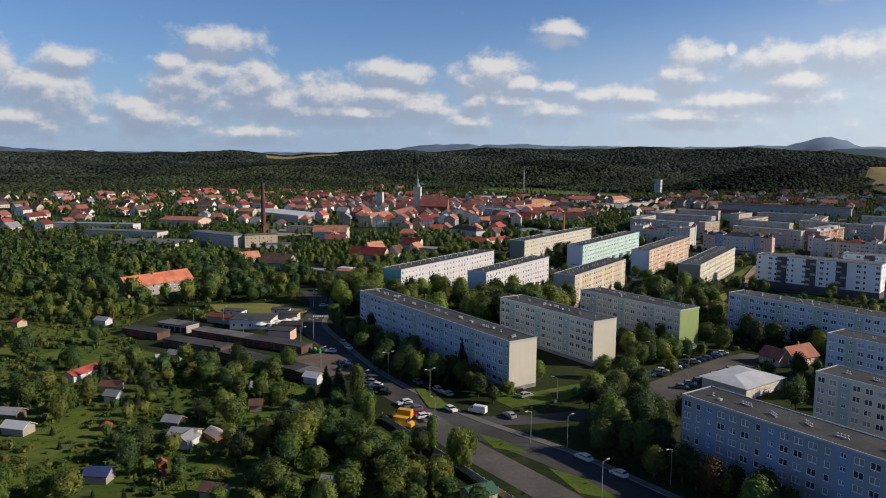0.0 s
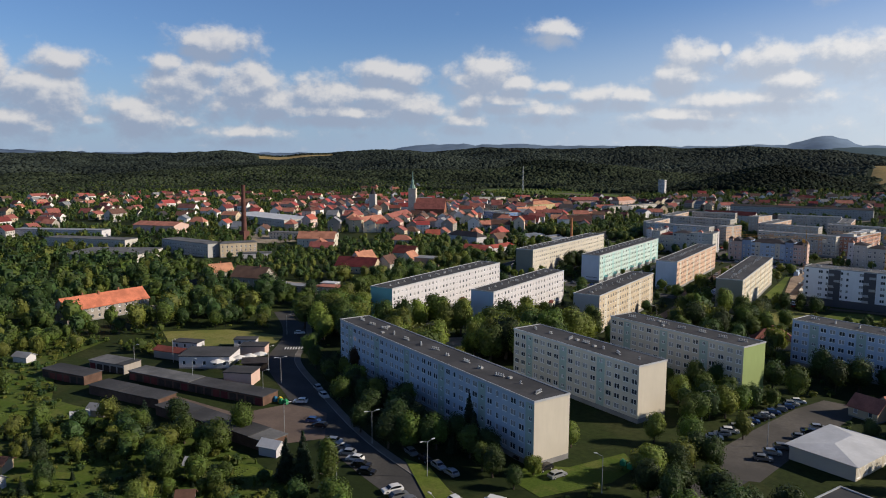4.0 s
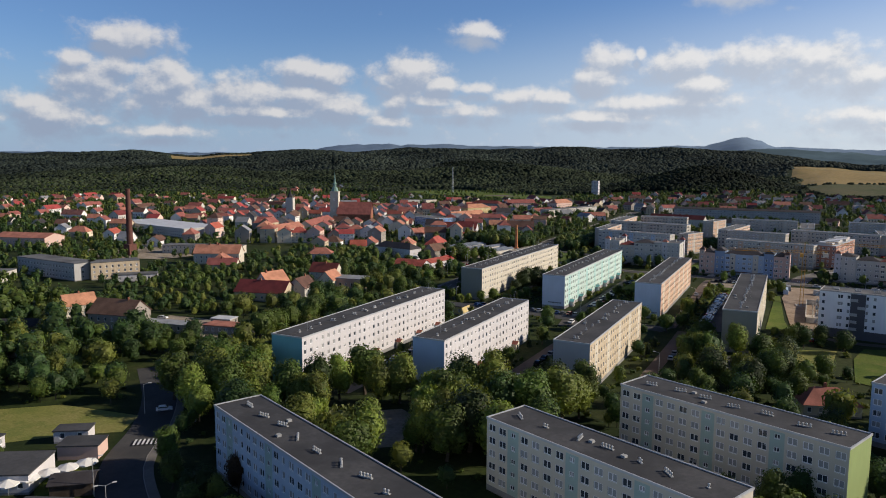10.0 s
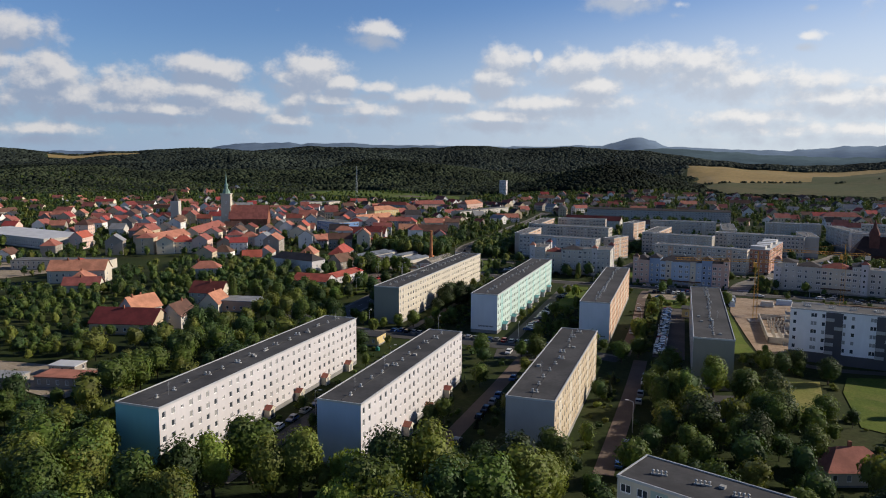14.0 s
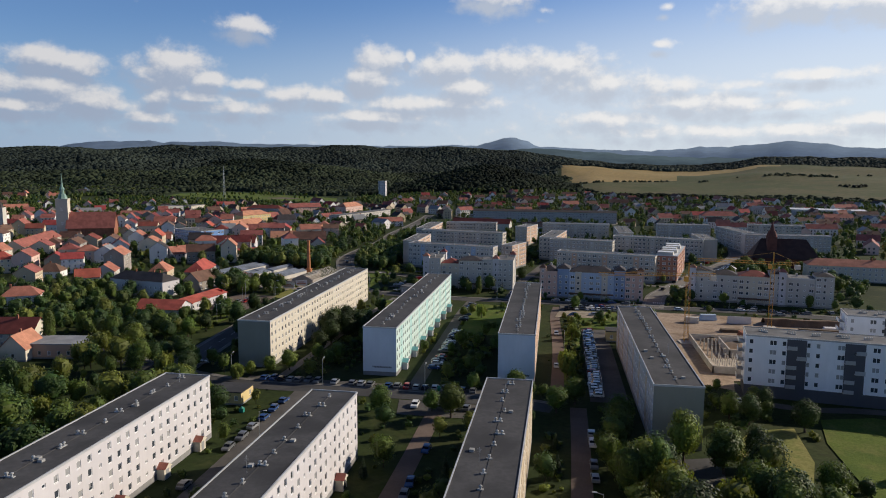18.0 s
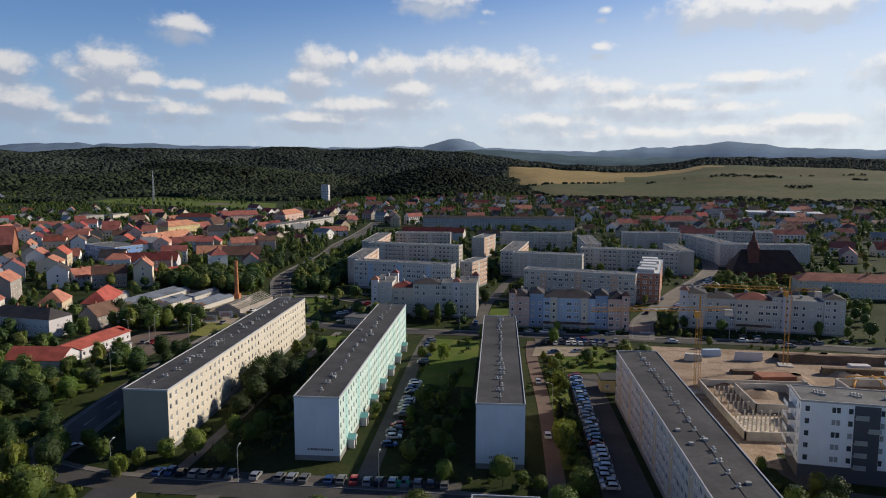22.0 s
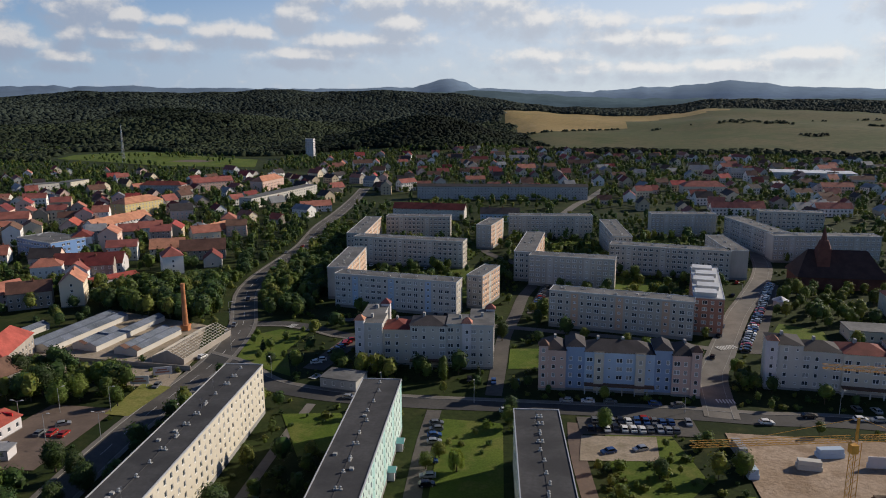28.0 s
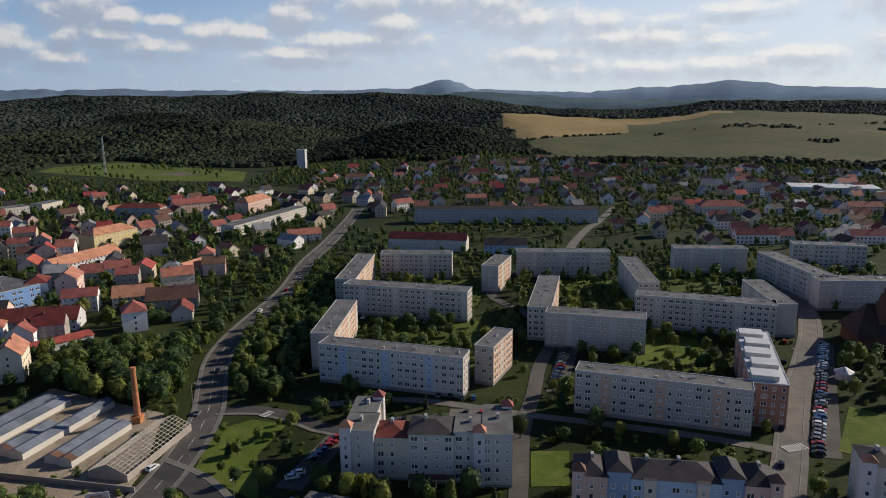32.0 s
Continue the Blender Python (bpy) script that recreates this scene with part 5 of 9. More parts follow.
PLACED = [
    # long manor, barn and the houses by the gardens
    ("long old house with an orange tiled roof among trees", -152, -210, 88, 38, 11, 6.0, 4.6, W_OLD, R_MANOR, "gable", True, 3), ("grey plastered barn-like house with a brown roof", -150, -124, 12, 20, 13, 7.0, 5.0, W_OLD, R_BROWN, "gable", True, 1),
    ("low grey outbuilding with a flat pale roof", -128, -118, 12, 22, 7, 3.4, 0.5, W_OLD, R_GREYSHEET, "flat", False, 0), ("small house with an orange tiled roof", -187, -116, 70, 13, 10, 5.5, 4.2, W_CREAM, R_ORANGE, "gable", True, 1),
    ("low dark shed with a dark roof", -180, -150, 30, 22, 7, 3.2, 2.4, W_OLD, R_DARK, "gable", False, 0), ("large wine-red roofed house with a wooden gable", -140, -47, 14, 26, 14, 4.5, 5.0, W_SAND, R_WINE, "gable", True, 1),
    ("white house with a steep orange roof", -150, -30, 80, 14, 10, 6.0, 5.0, W_LIGHTGREY, R_ORANGE, "gable", True, 2), ("grey house with a dark brown roof", -128, -33, 100, 13, 10, 5.6, 4.6, W_LIGHTGREY, R_BROWN, "gable", True, 1),
    ("dark red roofed house beside a poplar", -146, 12, 10, 16, 11, 6.0, 4.6, W_BEIGE, R_WINE, "gable", True, 1), ("small house with an orange roof", -133, -2, 100, 12, 9, 4.5, 4.5, W_BEIGE, R_ORANGE, "gable", True, 1),
    ("pale peach flat-roofed building beside houses", -122, 4, 10, 20, 12, 5.0, 0.5, W_PEACH, R_GREYSHEET, "flat", True, 0), ("white house with a red tiled roof", -196, 74, 30, 16, 11, 6.2, 3.8, W_WHITE, R_RED, "hip", True, 2),
    ("cream tenement house with orange roof", -252, 36, 28, 30, 13, 7.5, 5.0, W_CREAM, R_ORANGE, "gable", True, 2), ("orange roofed house with a hipped roof", -238, 24, 118, 14, 10, 5.0, 4.0, W_BEIGE, R_ORANGE, "hip", False, 1),
    ("low house with a red tiled roof", -225, 12, 28, 18, 9, 4.5, 3.6, W_BEIGE, R_RED, "gable", False, 1), ("dark roofed white house in three storeys", -160, 116, -12, 34, 12, 8.0, 3.6, W_WHITE, R_DARK, "hip", True, 3),
    ("grey house with a brown roof", -138, 132, 78, 14, 10, 6.0, 4.2, W_OLD, R_BROWN, "gable", False, 1), ("red roofed shop with white walls", -121, 68, 2, 20, 13, 4.6, 3.0, W_WHITE, R_BRIGHT, "gable", False, 0),
    ("long low shop wing with a red sheet roof", -118, 92, 84, 32, 11, 4.2, 1.6, W_WHITE, R_BRIGHT, "gable", False, 0), ("brick barn with a wine-red roof and white gable", -200, 298, 14, 36, 14, 6.0, 5.0, W_WHITE, R_WINE, "gable", False, 1),
    ("low building with a bright red sheet roof", -176, 270, 52, 30, 10, 4.0, 1.2, W_WHITE, R_BRIGHT, "gable", False, 0), ("beige farmhouse with an orange roof", -176, 342, 20, 20, 13, 6.0, 5.0, W_BEIGE, R_ORANGE, "gable", True, 1),
    ("large old barn with a brown roof", -152, 338, 20, 26, 14, 6.0, 5.5, W_OLD, R_BROWN, "gable", False, 1), ("small grey house with a wine-red roof", -138, 318, 110, 13, 10, 5.0, 4.0, W_LIGHTGREY, R_WINE, "gable", True, 1),
    ("long white tenement with an orange roof", -249, 418, 74, 53, 13, 8.6, 4.5, W_WHITE, R_ORANGE, "gable", True, 3), ("large yellow school-like house with an orange roof", -274, 496, 68, 39, 17, 12.0, 4.5, W_YELLOW, R_ORANGE, "hip", True, 3),
    ("long white flat-roofed building along a street", -180, 589, 74, 113, 13, 9.5, 0.5, W_LIGHTGREY, FELT2, "flat", True, 0), ("white house with a bright red roof", -130, 524, 27, 26, 11, 5.6, 4.0, W_WHITE, R_RED, "gable", True, 1),
    ("white house with an orange roof beside an avenue", -171, 408, 73, 20, 12, 5.4, 4.4, W_WHITE, R_ORANGE, "gable", True, 1), ("row of grey houses with dark mansard roofs", -28, 492, -8, 58, 12, 8.6, 4.0, W_LIGHTGREY, R_WINE, "gable", True, 3),
    ("pale blue house with a dark roof", 28, 480, 0, 30, 11, 7.0, 4.0, W_SKY, R_DARK, "gable", True, 2), ("long dark grey terrace of flats", 30, 612, 0, 162, 12, 12.5, 2.0, W_GREY, R_DARK, "gable", False, 8),
    ("large red roofed public building", 232, 662, 0, 42, 18, 8.0, 5.0, W_BEIGE, R_RED, "hip", False, 2), ("low white factory hall with sheet roof", 400, 812, -14, 90, 40, 8.0, 0.6, W_WHITE, R_WHITESHEET, "flat", False, 0),
    ("white flat-roofed factory hall near a chimney", -452, 172, -12, 128, 42, 8.0, 0.6, W_LIGHTGREY, R_WHITESHEET, "flat", False, 0), ("low grey industrial hall with felt roof", -320, -98, 30, 52, 40, 5.5, 0.5, W_LIGHTGREY, FELT2, "flat", False, 0),
    ("grey flat-roofed office block among trees", -297, -50, -4, 58, 14, 10.0, 0.5, W_GREY, FELT2, "flat", True, 0), ("brick hall with an orange roof", -452, 34, 16, 46, 22, 8.0, 3.0, W_PINK, R_ORANGE, "gable", False, 0),
    ("white low workshop with a flat roof", -242, -40, 46, 24, 9, 4.0, 0.4, W_WHITE, FELT2, "flat", True, 0), ("long pale industrial building with flat roof", -300, 70, 20, 60, 13, 6.0, 0.5, W_CREAM, FELT2, "flat", False, 0),
    ("pale flat-roofed workshop building in a yard", -402, -66, 20, 74, 16, 7.0, 0.5, W_LIGHTGREY, FELT2, "flat", False, 0), ("long white low school wing with grey roof", -492, -40, 26, 86, 14, 7.0, 0.5, W_WHITE, R_GREYSHEET, "flat", False, 0),
    ("long dark building with a wine-red roof", -320, 640, 1, 44, 14, 9.0, 4.0, W_GREY, R_WINE, "hip", True, 2), ("pale flat-roofed apartment building among trees", -445, 630, 57, 28, 14, 10.5, 0.5, W_LIGHTGREY, FELT2, "flat", True, 0), ("pale flat-roofed apartment building in the town", -436, 672, 84, 30, 14, 9.0, 0.5, W_CREAM, FELT2, "flat", True, 0),
    ("long pinkish tenement with a red tiled roof", -280, 669, 43, 43, 12, 9.5, 4.6, W_PINK, R_RED, "gable", True, 3), ("tall tenement with a hipped orange roof", -221, 675, 78, 45, 15, 11.0, 5.0, W_PINK, R_ORANGE, "hip", True, 3), ("long cream tenement with an orange roof", -318, 182, 97, 50, 13, 8.5, 4.4, W_CREAM, R_ORANGE, "gable", True, 3),
    ("long cream tenement row with a red roof", -330, 247, 110, 76, 13, 9.0, 4.4, W_CREAM, R_RED, "gable", True, 4), ("grey wing of an office block with a flat roof", -262, -38, 60, 26, 12, 10.0, 0.5, W_SAND, FELT2, "flat", True, 0), ("white house with a bright red roof in gardens", -206, 232, 64, 18, 11, 6.0, 4.6, W_WHITE, R_ORANGE, "gable", True, 1),
    ("low shed with a rusty red roof in a yard", -106, -110, 12, 15, 8, 3.4, 0.5, W_OLD, R_RED, "flat", False, 0), ("small low shed with a pale roof in a yard", -116, -100, 12, 9, 6, 3.0, 0.4, W_OLD, R_WHITESHEET, "flat", False, 0),
    ("red roofed clinic beside a car park", 107, -100, 20, 15, 11, 3.4, 3.6, W_BEIGE, R_RED, "hip", True, 1), ("red roofed pavilion with a yellow wall", 148, -163, 62, 13, 8, 3.2, 3.4, W_SAND, R_RED, "gable", True, 1), ("red roofed side wing with a yellow wall", 142, -168, -28, 8, 7, 3.0, 2.8, W_SAND, R_RED, "gable", True, 0),
    ("pale school building with a red roof", 226, 236, -8, 60, 14, 9.0, 3.6, W_CREAM, R_RED, "hip", True, 2), ("low grey pavilion with a flat roof", 178, 206, -8, 26, 12, 4.5, 0.5, W_BEIGE, FELT2, "flat", True, 0),
    ("yellow flat-roofed transformer house", -41, -31, 0, 9, 8, 3.6, 0.4, W_YELLOW, FELT, "flat", False, 0), ("pale yellow small pavilion with flat roof", 73, 62, 0, 8, 7, 4.0, 0.4, W_YELLOW, FELT, "flat", False, 0),
    ("small white kiosk in a car park", -105, 90, 8, 6, 4.5, 3.0, 0.3, W_WHITE, R_GREYSHEET, "flat", False, 0), ("low grey pavilion with a flat roof", -24, 146, -14, 13, 9, 3.6, 0.4, W_GREY, FELT2, "flat", False, 0),
]
for k, (lab, x, y, a, l, w, h, rh, wm, rm, kind, each, ch) in enumerate(PLACED):
    house(lab, x, y, a, l, w, h, rh, wm, rm, kind, each, k, chim=ch, cat="house" if kind != "flat" else "building", name="house" if kind != "flat" else "low_building")
# blue office house
block("bright blue flat-roofed office building", -271, 338, -27, 37, 22, "WW", "WW", "W-W", "W-W", (W_BLUE, W_SKY, W_BLUE, W_SKY, W_OFFICE, PLINTH), h=11.2, storeys=3, base=1.0, step=3.2, seed=90, roof=FELT2, gap=12, group="", name="office_building")
# white tower block near the woods
block("white high tower block at the edge of the woods", -292, 1096, 0, 13, 13, "WW", "WW", "WW", "WW", (W_WHITE,) * 5 + (PLINTH,), h=32, storeys=10, base=1.5, step=2.9, seed=91, roof=FELT2, gap=12, each=(), group="", name="tower_block")

# supermarket with a white hipped roof
market = new("supermarket")
market.matrix_basis = pose(138, -204, 0, 0, 0, 69)
tagged(market, "low supermarket with a white sheet roof beside a car park", "supermarket")
g = Geo()
g.box(-10, -7.5, 0, 10, 7.5, 3.7)
part("wall", g, market, mats=[W_CREAM])
g = Geo()
hip(g, -10, -7.5, 10, 7.5, 3.7, 1.3, 0, 0.9, 6.5)
part("roof", g, market, mats=[R_WHITESHEET])
for i in range(6):
    part("window", WIN["D"][2], market, pose(-9.6 + i * 3.3, -7.58, 0.6))
mark_rect(138 - 12 * 0.39 + 9 * 0.92, -204 - 12 * 0.92 - 9 * 0.39, 67, 24, 18, 2, 2)


# ---- churches, chimneys, mast ----
church = new("church")
church.matrix_basis = pose(-357, 315, 0, 0, 0, 24)
tagged(church, "old town church with a pale tower, green spire and red roof", "church")
g = Geo()
g.box(-4.5, -4.5, 0, 4.5, 4.5, 36, 0)
g.box(-4.9, -4.9, 24, 4.9, 4.9, 24.6, 0, True)
g.box(-4.9, -4.9, 35.6, 4.9, 4.9, 36.4, 0, True)
part("tower", g, church, mats=[W_CREAM])
for a in range(4):
    for z in (15, 27):
        part("window", WIN["D"][2], church, pose(0, 0, 0, 0, 0, 90 * a) @ pose(-0.95, -4.58, z))
g = Geo()
g.cyl(0, 0, 36.4, 40.5, 3.9, 2.6, 8, 0)
g.cyl(0, 0, 40.5, 44.0, 1.7, 1.5, 8, 0)
g.cyl(0, 0, 44.0, 46.0, 2.3, 1.2, 8, 0)
g.cyl(0, 0, 46.0, 57.0, 1.0, 0.08, 8, 0)
part("spire", g, church, mats=[surf("green_copper", (0.19, 0.30, 0.26), 0.6, 0.2)])
g = Geo()
g.box(4.5, -9, 0, 40, 9, 13, 0)
g.face([(40, -9, 13), (40, 9, 13), (40, 0, 25)], 0)
for s in (-1, 1):
    q = [(3, s * 9.7, 12.2), (40.6, s * 9.7, 12.2), (40.6, 0, 25.2), (3, 0, 25.2)]
    g.face(q if s < 0 else q[::-1], 1)
part("nave", g, church, mats=[BRICK, R_RED])
mark_rect(-370, 300, 24, 55, 30, 2, 2)

town_hall = new("tower_house")
town_hall.matrix_basis = pose(-430, 330, 0, 0, 0, 20)
tagged(town_hall, "pale town tower with a dark pointed cap", "tower")
g = Geo()
g.box(-4, -4, 0, 4, 4, 27)
part("tower", g, town_hall, mats=[W_LIGHTGREY])
g = Geo()
g.cyl(0, 0, 27, 32, 4.2, 1.6, 8)
g.cyl(0, 0, 32, 38, 1.2, 0.1, 8)
part("cap", g, town_hall, mats=[R_DARK])

brick_church = new("church")
brick_church.matrix_basis = pose(198, 292, 0, 0, 0, -6)
tagged(brick_church, "modern dark red brick church with a steep roof and belfry", "church")
g = Geo()
g.box(-20, -10, 0, 20, 10, 7, 0)
part("wall", g, brick_church, mats=[DARKBRICK])
g = Geo()
for s in (-1, 1):
    q = [(-21, s * 11.5, 6.2), (21, s * 11.5, 6.2), (14, 0, 18.5), (-14, 0, 18.5)]
    g.face(q if s < 0 else q[::-1])
for s in (-1, 1):
    q = [(s * 21, -11.5, 6.2), (s * 21, 11.5, 6.2), (s * 14, 0, 18.5)]
    g.face(q if s > 0 else q[::-1])
part("roof", g, brick_church, mats=[R_CHURCH])
g = Geo()
g.box(-3, -3, 0, 3, 3, 20)
g.cyl(0, 0, 20, 24, 3.6, 2.2, 8)
g.cyl(0, 0, 24, 31, 1.6, 0.1, 8)
part("belfry", g, brick_church, pose(-8, -4, 0), mats=[DARKBRICK])
mark_rect(176, 284, -6, 44, 24, 2, 2)


def chimney_stack(x, y, h, r0, r1, foot, label, mat, bands=True):
    ob = new("factory_chimney")
    ob.matrix_basis = pose(x, y, 0)
    tagged(ob, label, "chimney")
    g = Geo()
    n = int(h / 1.1)
    for i in range(n + 1):
        r = r0 + (r1 - r0) * i / n
        g.v += [((r + 0.03 * (i % 2)) * math.cos(j * math.pi / 8), (r + 0.03 * (i % 2)) * math.sin(j * math.pi / 8), foot + (h - foot) * i / n) for j in range(16)]
        if i < n:
            g.f += [(16 * i + j, 16 * i + (j + 1) % 16, 16 * i + 16 + (j + 1) % 16, 16 * i + 16 + j) for j in range(16)]
    g.f.append(tuple(16 * n + j for j in range(16)))
    g.m = [0] * len(g.f)
    part("shaft", g, ob, mats=[mat])
    g = Geo()
    g.box(-r0 * 1.35, -r0 * 1.35, 0, r0 * 1.35, r0 * 1.35, foot, 0)
    g.box(-r0 * 1.5, -r0 * 1.5, foot, r0 * 1.5, r0 * 1.5, foot + 0.4, 0, True)
    part("base", g, ob, mats=[mat])
    g = Geo()
    g.cyl(0, 0, h - 0.9, h + 0.1, r1 + 0.18, r1 + 0.22, 16)
    part("rim", g, ob, mats=[mat])
    mark_rect(x - 3, y - 3, 0, 6, 6, 1, 2)


chimney_stack(-336, 34, 48, 2.3, 1.5, 8, "tall dark red brick factory chimney on a square base", DARKBRICK)
chimney_stack(-102, 199, 20, 1.15, 0.75, 2.2, "slender orange brick chimney beside sheds", surf("orange_brick", (0.46, 0.19, 0.085), 0.9, 0.25, 0.4, 5.0, 0.3))
g = Geo()
for i in range(3):
    a = 2 * math.pi * i / 3
    g.beam((2.4 * math.cos(a), 2.4 * math.sin(a), 0), (0.5 * math.cos(a), 0.5 * math.sin(a), 58), 0.45)
for s in range(14):
    r0, r1 = 2.4 - 1.9 * s / 14, 2.4 - 1.9 * (s + 1) / 14
    for i in range(3):
        a, b = 2 * math.pi * i / 3, 2 * math.pi * (i + 1) / 3
        g.beam((r0 * math.cos(a), r0 * math.sin(a), 58 * s / 14), (r1 * math.cos(b), r1 * math.sin(b), 58 * (s + 1) / 14), 0.22)
tagged(part("radio_mast", g, m=pose(-560, 1010, 0), mats=[STEEL]), "tall pale lattice radio mast before the woods", "mast")


# ---- garages, sheds and garden houses ----
R_BLUESHEET = surf("blue_grey_sheet_roof", (0.150, 0.172, 0.210), 0.7, 0.25, 0.2, 1.5, 0.2, shift=0.15)

def garage_row(x, y, ang, n, d, h, wm, rm, label, unit=3.2, doors=1):
    ob = new("garage_row")
    ob.matrix_basis = pose(x, y, 0, 0, 0, ang)
    tagged(ob, label, "garages", "garage rows")
    l = n * unit
    g = Geo()
    g.box(0, 0, 0, l, d, h)
    part("wall", g, ob, mats=[wm])
    rng = random.Random(int(x * 3 + y))
    for s in range(0, n, 4):
        g = Geo()
        e = min(n, s + 4) * unit
        z = h + rng.uniform(-0.05, 0.12)
        g.box(s * unit - 0.2, -0.35, z, e + 0.18, d + 0.35, z + 0.16, 0, True)
        part("roof", g, ob, mats=[rm if rng.random() < 0.7 else FELT2])
    g = Geo()
    g.box(0, -0.05, 0.05, 2.4, 0.02, 2.15, 0, True)
    me = g.mesh("garage_door", [DARKWOOD])
    g = Geo()
    g.box(0, -0.05, 0.05, 2.4, 0.02, 2.15, 0, True)
    me2 = g.mesh("garage_door", [R_WINE])
    for i in range(n):
        if doors in (1, 3):
            part("garage_door", rng.choice((me, me2)), ob, pose(i * unit + 0.4, -0.03, 0))
    mark_rect(x, y, ang, l, d, 1.0, 2)


garage_row(-57, -260, 6.5, 17, 6.5, 2.7, GARAGEBRICK, FELT, "long row of brick garages with a dark felt roof")
garage_row(-54, -275, 6.5, 9, 6.5, 2.7, GARAGEBRICK, FELT, "row of low garages with a patched felt roof", doors=0)
garage_row(-22, -275, -2, 14, 6.5, 2.7, GARAGEBRICK, FELT, "row of low garages with a patched felt roof", doors=0)
garage_row(-79, -260, 8, 5, 7.0, 3.0, W_OLD, FELT, "short block of brick garages with a felt roof")
garage_row(-82, -274, 8, 6, 6.5, 2.8, GARAGEBRICK, FELT, "short block of brick garages with a felt roof")
house("white workshop with a flat grey roof and sunshade terrace", -50, -234, 32, 17, 12, 4.2, 0.4, W_WHITE, FELT, "flat", True, 5, "workshop", cat="building")
house("small pink rendered garage with a dark flat roof", -25, -242, 25, 9, 7, 4.0, 0.3, W_PINK, FELT, "flat", False, 6, "garage", cat="garage", windows=False)
house("small white kiosk with a dark flat roof", -72, -226, 20, 10, 5, 3.2, 0.3, W_WHITE, FELT, "flat", True, 7, "kiosk", cat="kiosk")
house("small white and green kiosk with a flat roof", -58, -211, 35, 8, 4.5, 3.0, 0.3, W_WHITE, FELT, "flat", True, 8, "kiosk", cat="kiosk")
house("pink rendered garage with a grey flat roof", -48, -216, 32, 9, 6, 3.2, 0.3, W_PINK, FELT, "flat", False, 9, "garage", cat="garage", windows=False)
house("low shed with a wine-red roof", -68, -236, 10, 12, 5, 2.8, 1.0, W_OLD, R_WINE, "gable", False, 10, "shed", cat="shed", windows=False, chim=0)
house("dark wooden shed beside a street", -33, -229, 40, 8, 6, 2.8, 1.0, DARKWOOD, R_DARK, "gable", False, 11, "shed", cat="shed", windows=False, chim=0)


def parasol_mesh():
    g = Geo()
    g.cyl(0, 0, 0, 2.4, 0.04, 0.04, 6, 1)
    g.cyl(0, 0, 2.25, 2.9, 1.9, 0.08, 8, 0, False)
    g.cyl(0, 0, 2.05, 2.25, 1.92, 1.9, 8, 0, False)
    return g.mesh("parasol", [AWNING, STEEL])


PARASOL = parasol_mesh()
for i in range(5):
    tagged(part("parasol", PARASOL, m=Matrix.LocRotScale((-42.6 + i * 1.2, -237.0 + i * 3.6, 0.05), None, (1.25, 1.25, 1.25))), "large round white canvas sunshade on a terrace", "parasol", "terrace parasols")

# long sheds by the chimney: grey roofs with rusty ends, one stripped to its frame
for k, (x, y, l, w, half) in enumerate(((-166, 168, 30, 6.0, 1), (-148.4, 170.6, 44, 6.4, 0), (-142, 168.6, 44, 6.4, 1), (-130.2, 172.4, 20, 5.6, 0), (-124.6, 170.8, 41, 5.6, 1), (-111.8, 168.6, 27, 5.2, 0), (-106.6, 167.0, 27, 5.2, 1))):
    ob = new("long_shed")
    ob.matrix_basis = pose(x, y, 0, 0, 0, 79)
    tagged(ob, "long low shed with a grey sheet gable roof" if half else "long low shed with a rusty end to its grey roof", "shed", "long sheds")
    g = Geo()
    g.box(0, 0, 0, l, w, 2.5)
    for s in (0, l):
        t = [(s, 0, 2.5), (s, w, 2.5), (s, w / 2, 3.6)]
        g.face(t if s else t[::-1])
    part("wall", g, ob, mats=[W_LIGHTGREY])
    for i in range(10):
        g = Geo()
        x0, x1 = l * i / 10 + 0.02, l * (i + 1) / 10 - 0.02
        for s in (0, 1):
            q = [(x0, -0.3 if s == 0 else w + 0.3, 2.45), (x1, -0.3 if s == 0 else w + 0.3, 2.45), (x1, w / 2, 3.68), (x0, w / 2, 3.68)]
            g.face(q if s == 0 else q[::-1])
        part("roof_sheet", g, ob, mats=[R_BROWN if i == 0 and k in (3, 5, 6) else R_BLUESHEET])
    mark_rect(x, y, 79, l, w, 1, 2)
bare = new("greenhouse_frame")
bare.matrix_basis = pose(-85.5, 160, 0, 0, 0, 82)
tagged(bare, "long disused greenhouse with a bare grey roof frame", "greenhouse")
g = Geo()
g.box(0, 0, 0, 34, 0.25, 2.4)
g.box(0, 12.75, 0, 34, 13, 2.4)
g.box(0, 0.25, 0, 0.3, 12.75, 2.4)
g.face([(0, 0.2, 2.4), (0, 12.8, 2.4), (0, 6.5, 5.2)])
part("wall", g, bare, mats=[W_OLD])
for i in range(18):
    g = Geo()
    g.beam((i * 2.0, 0.1, 2.4), (i * 2.0, 6.5, 5.2), 0.16)
    g.beam((i * 2.0, 12.9, 2.4), (i * 2.0, 6.5, 5.2), 0.16)
    part("rafter", g, bare, mats=[CONCRETE])
for i in range(7):
    for s in (0, 1):
        g = Geo()
        yy, zz = 6.5 * i / 6, 2.4 + 2.8 * i / 6
        yy = yy if s == 0 else 13 - yy
        g.beam((0, yy, zz + 0.1), (34, yy, zz + 0.1), 0.12)
        part("purlin", g, bare, mats=[CONCRETE])
mark_rect(-85.5, 160, 82, 34, 13, 1, 2)
g = Geo()
g.box(0, 0, 0, 80, 0.3, 1.9)
tagged(part("yard_wall", g, m=pose(-160, 165, 0, 0, 0, -7.5), mats=[W_OLD]), "low grey masonry wall round a yard", "wall")
g = Geo()
g.box(0, 0, 0, 34, 0.3, 1.9)
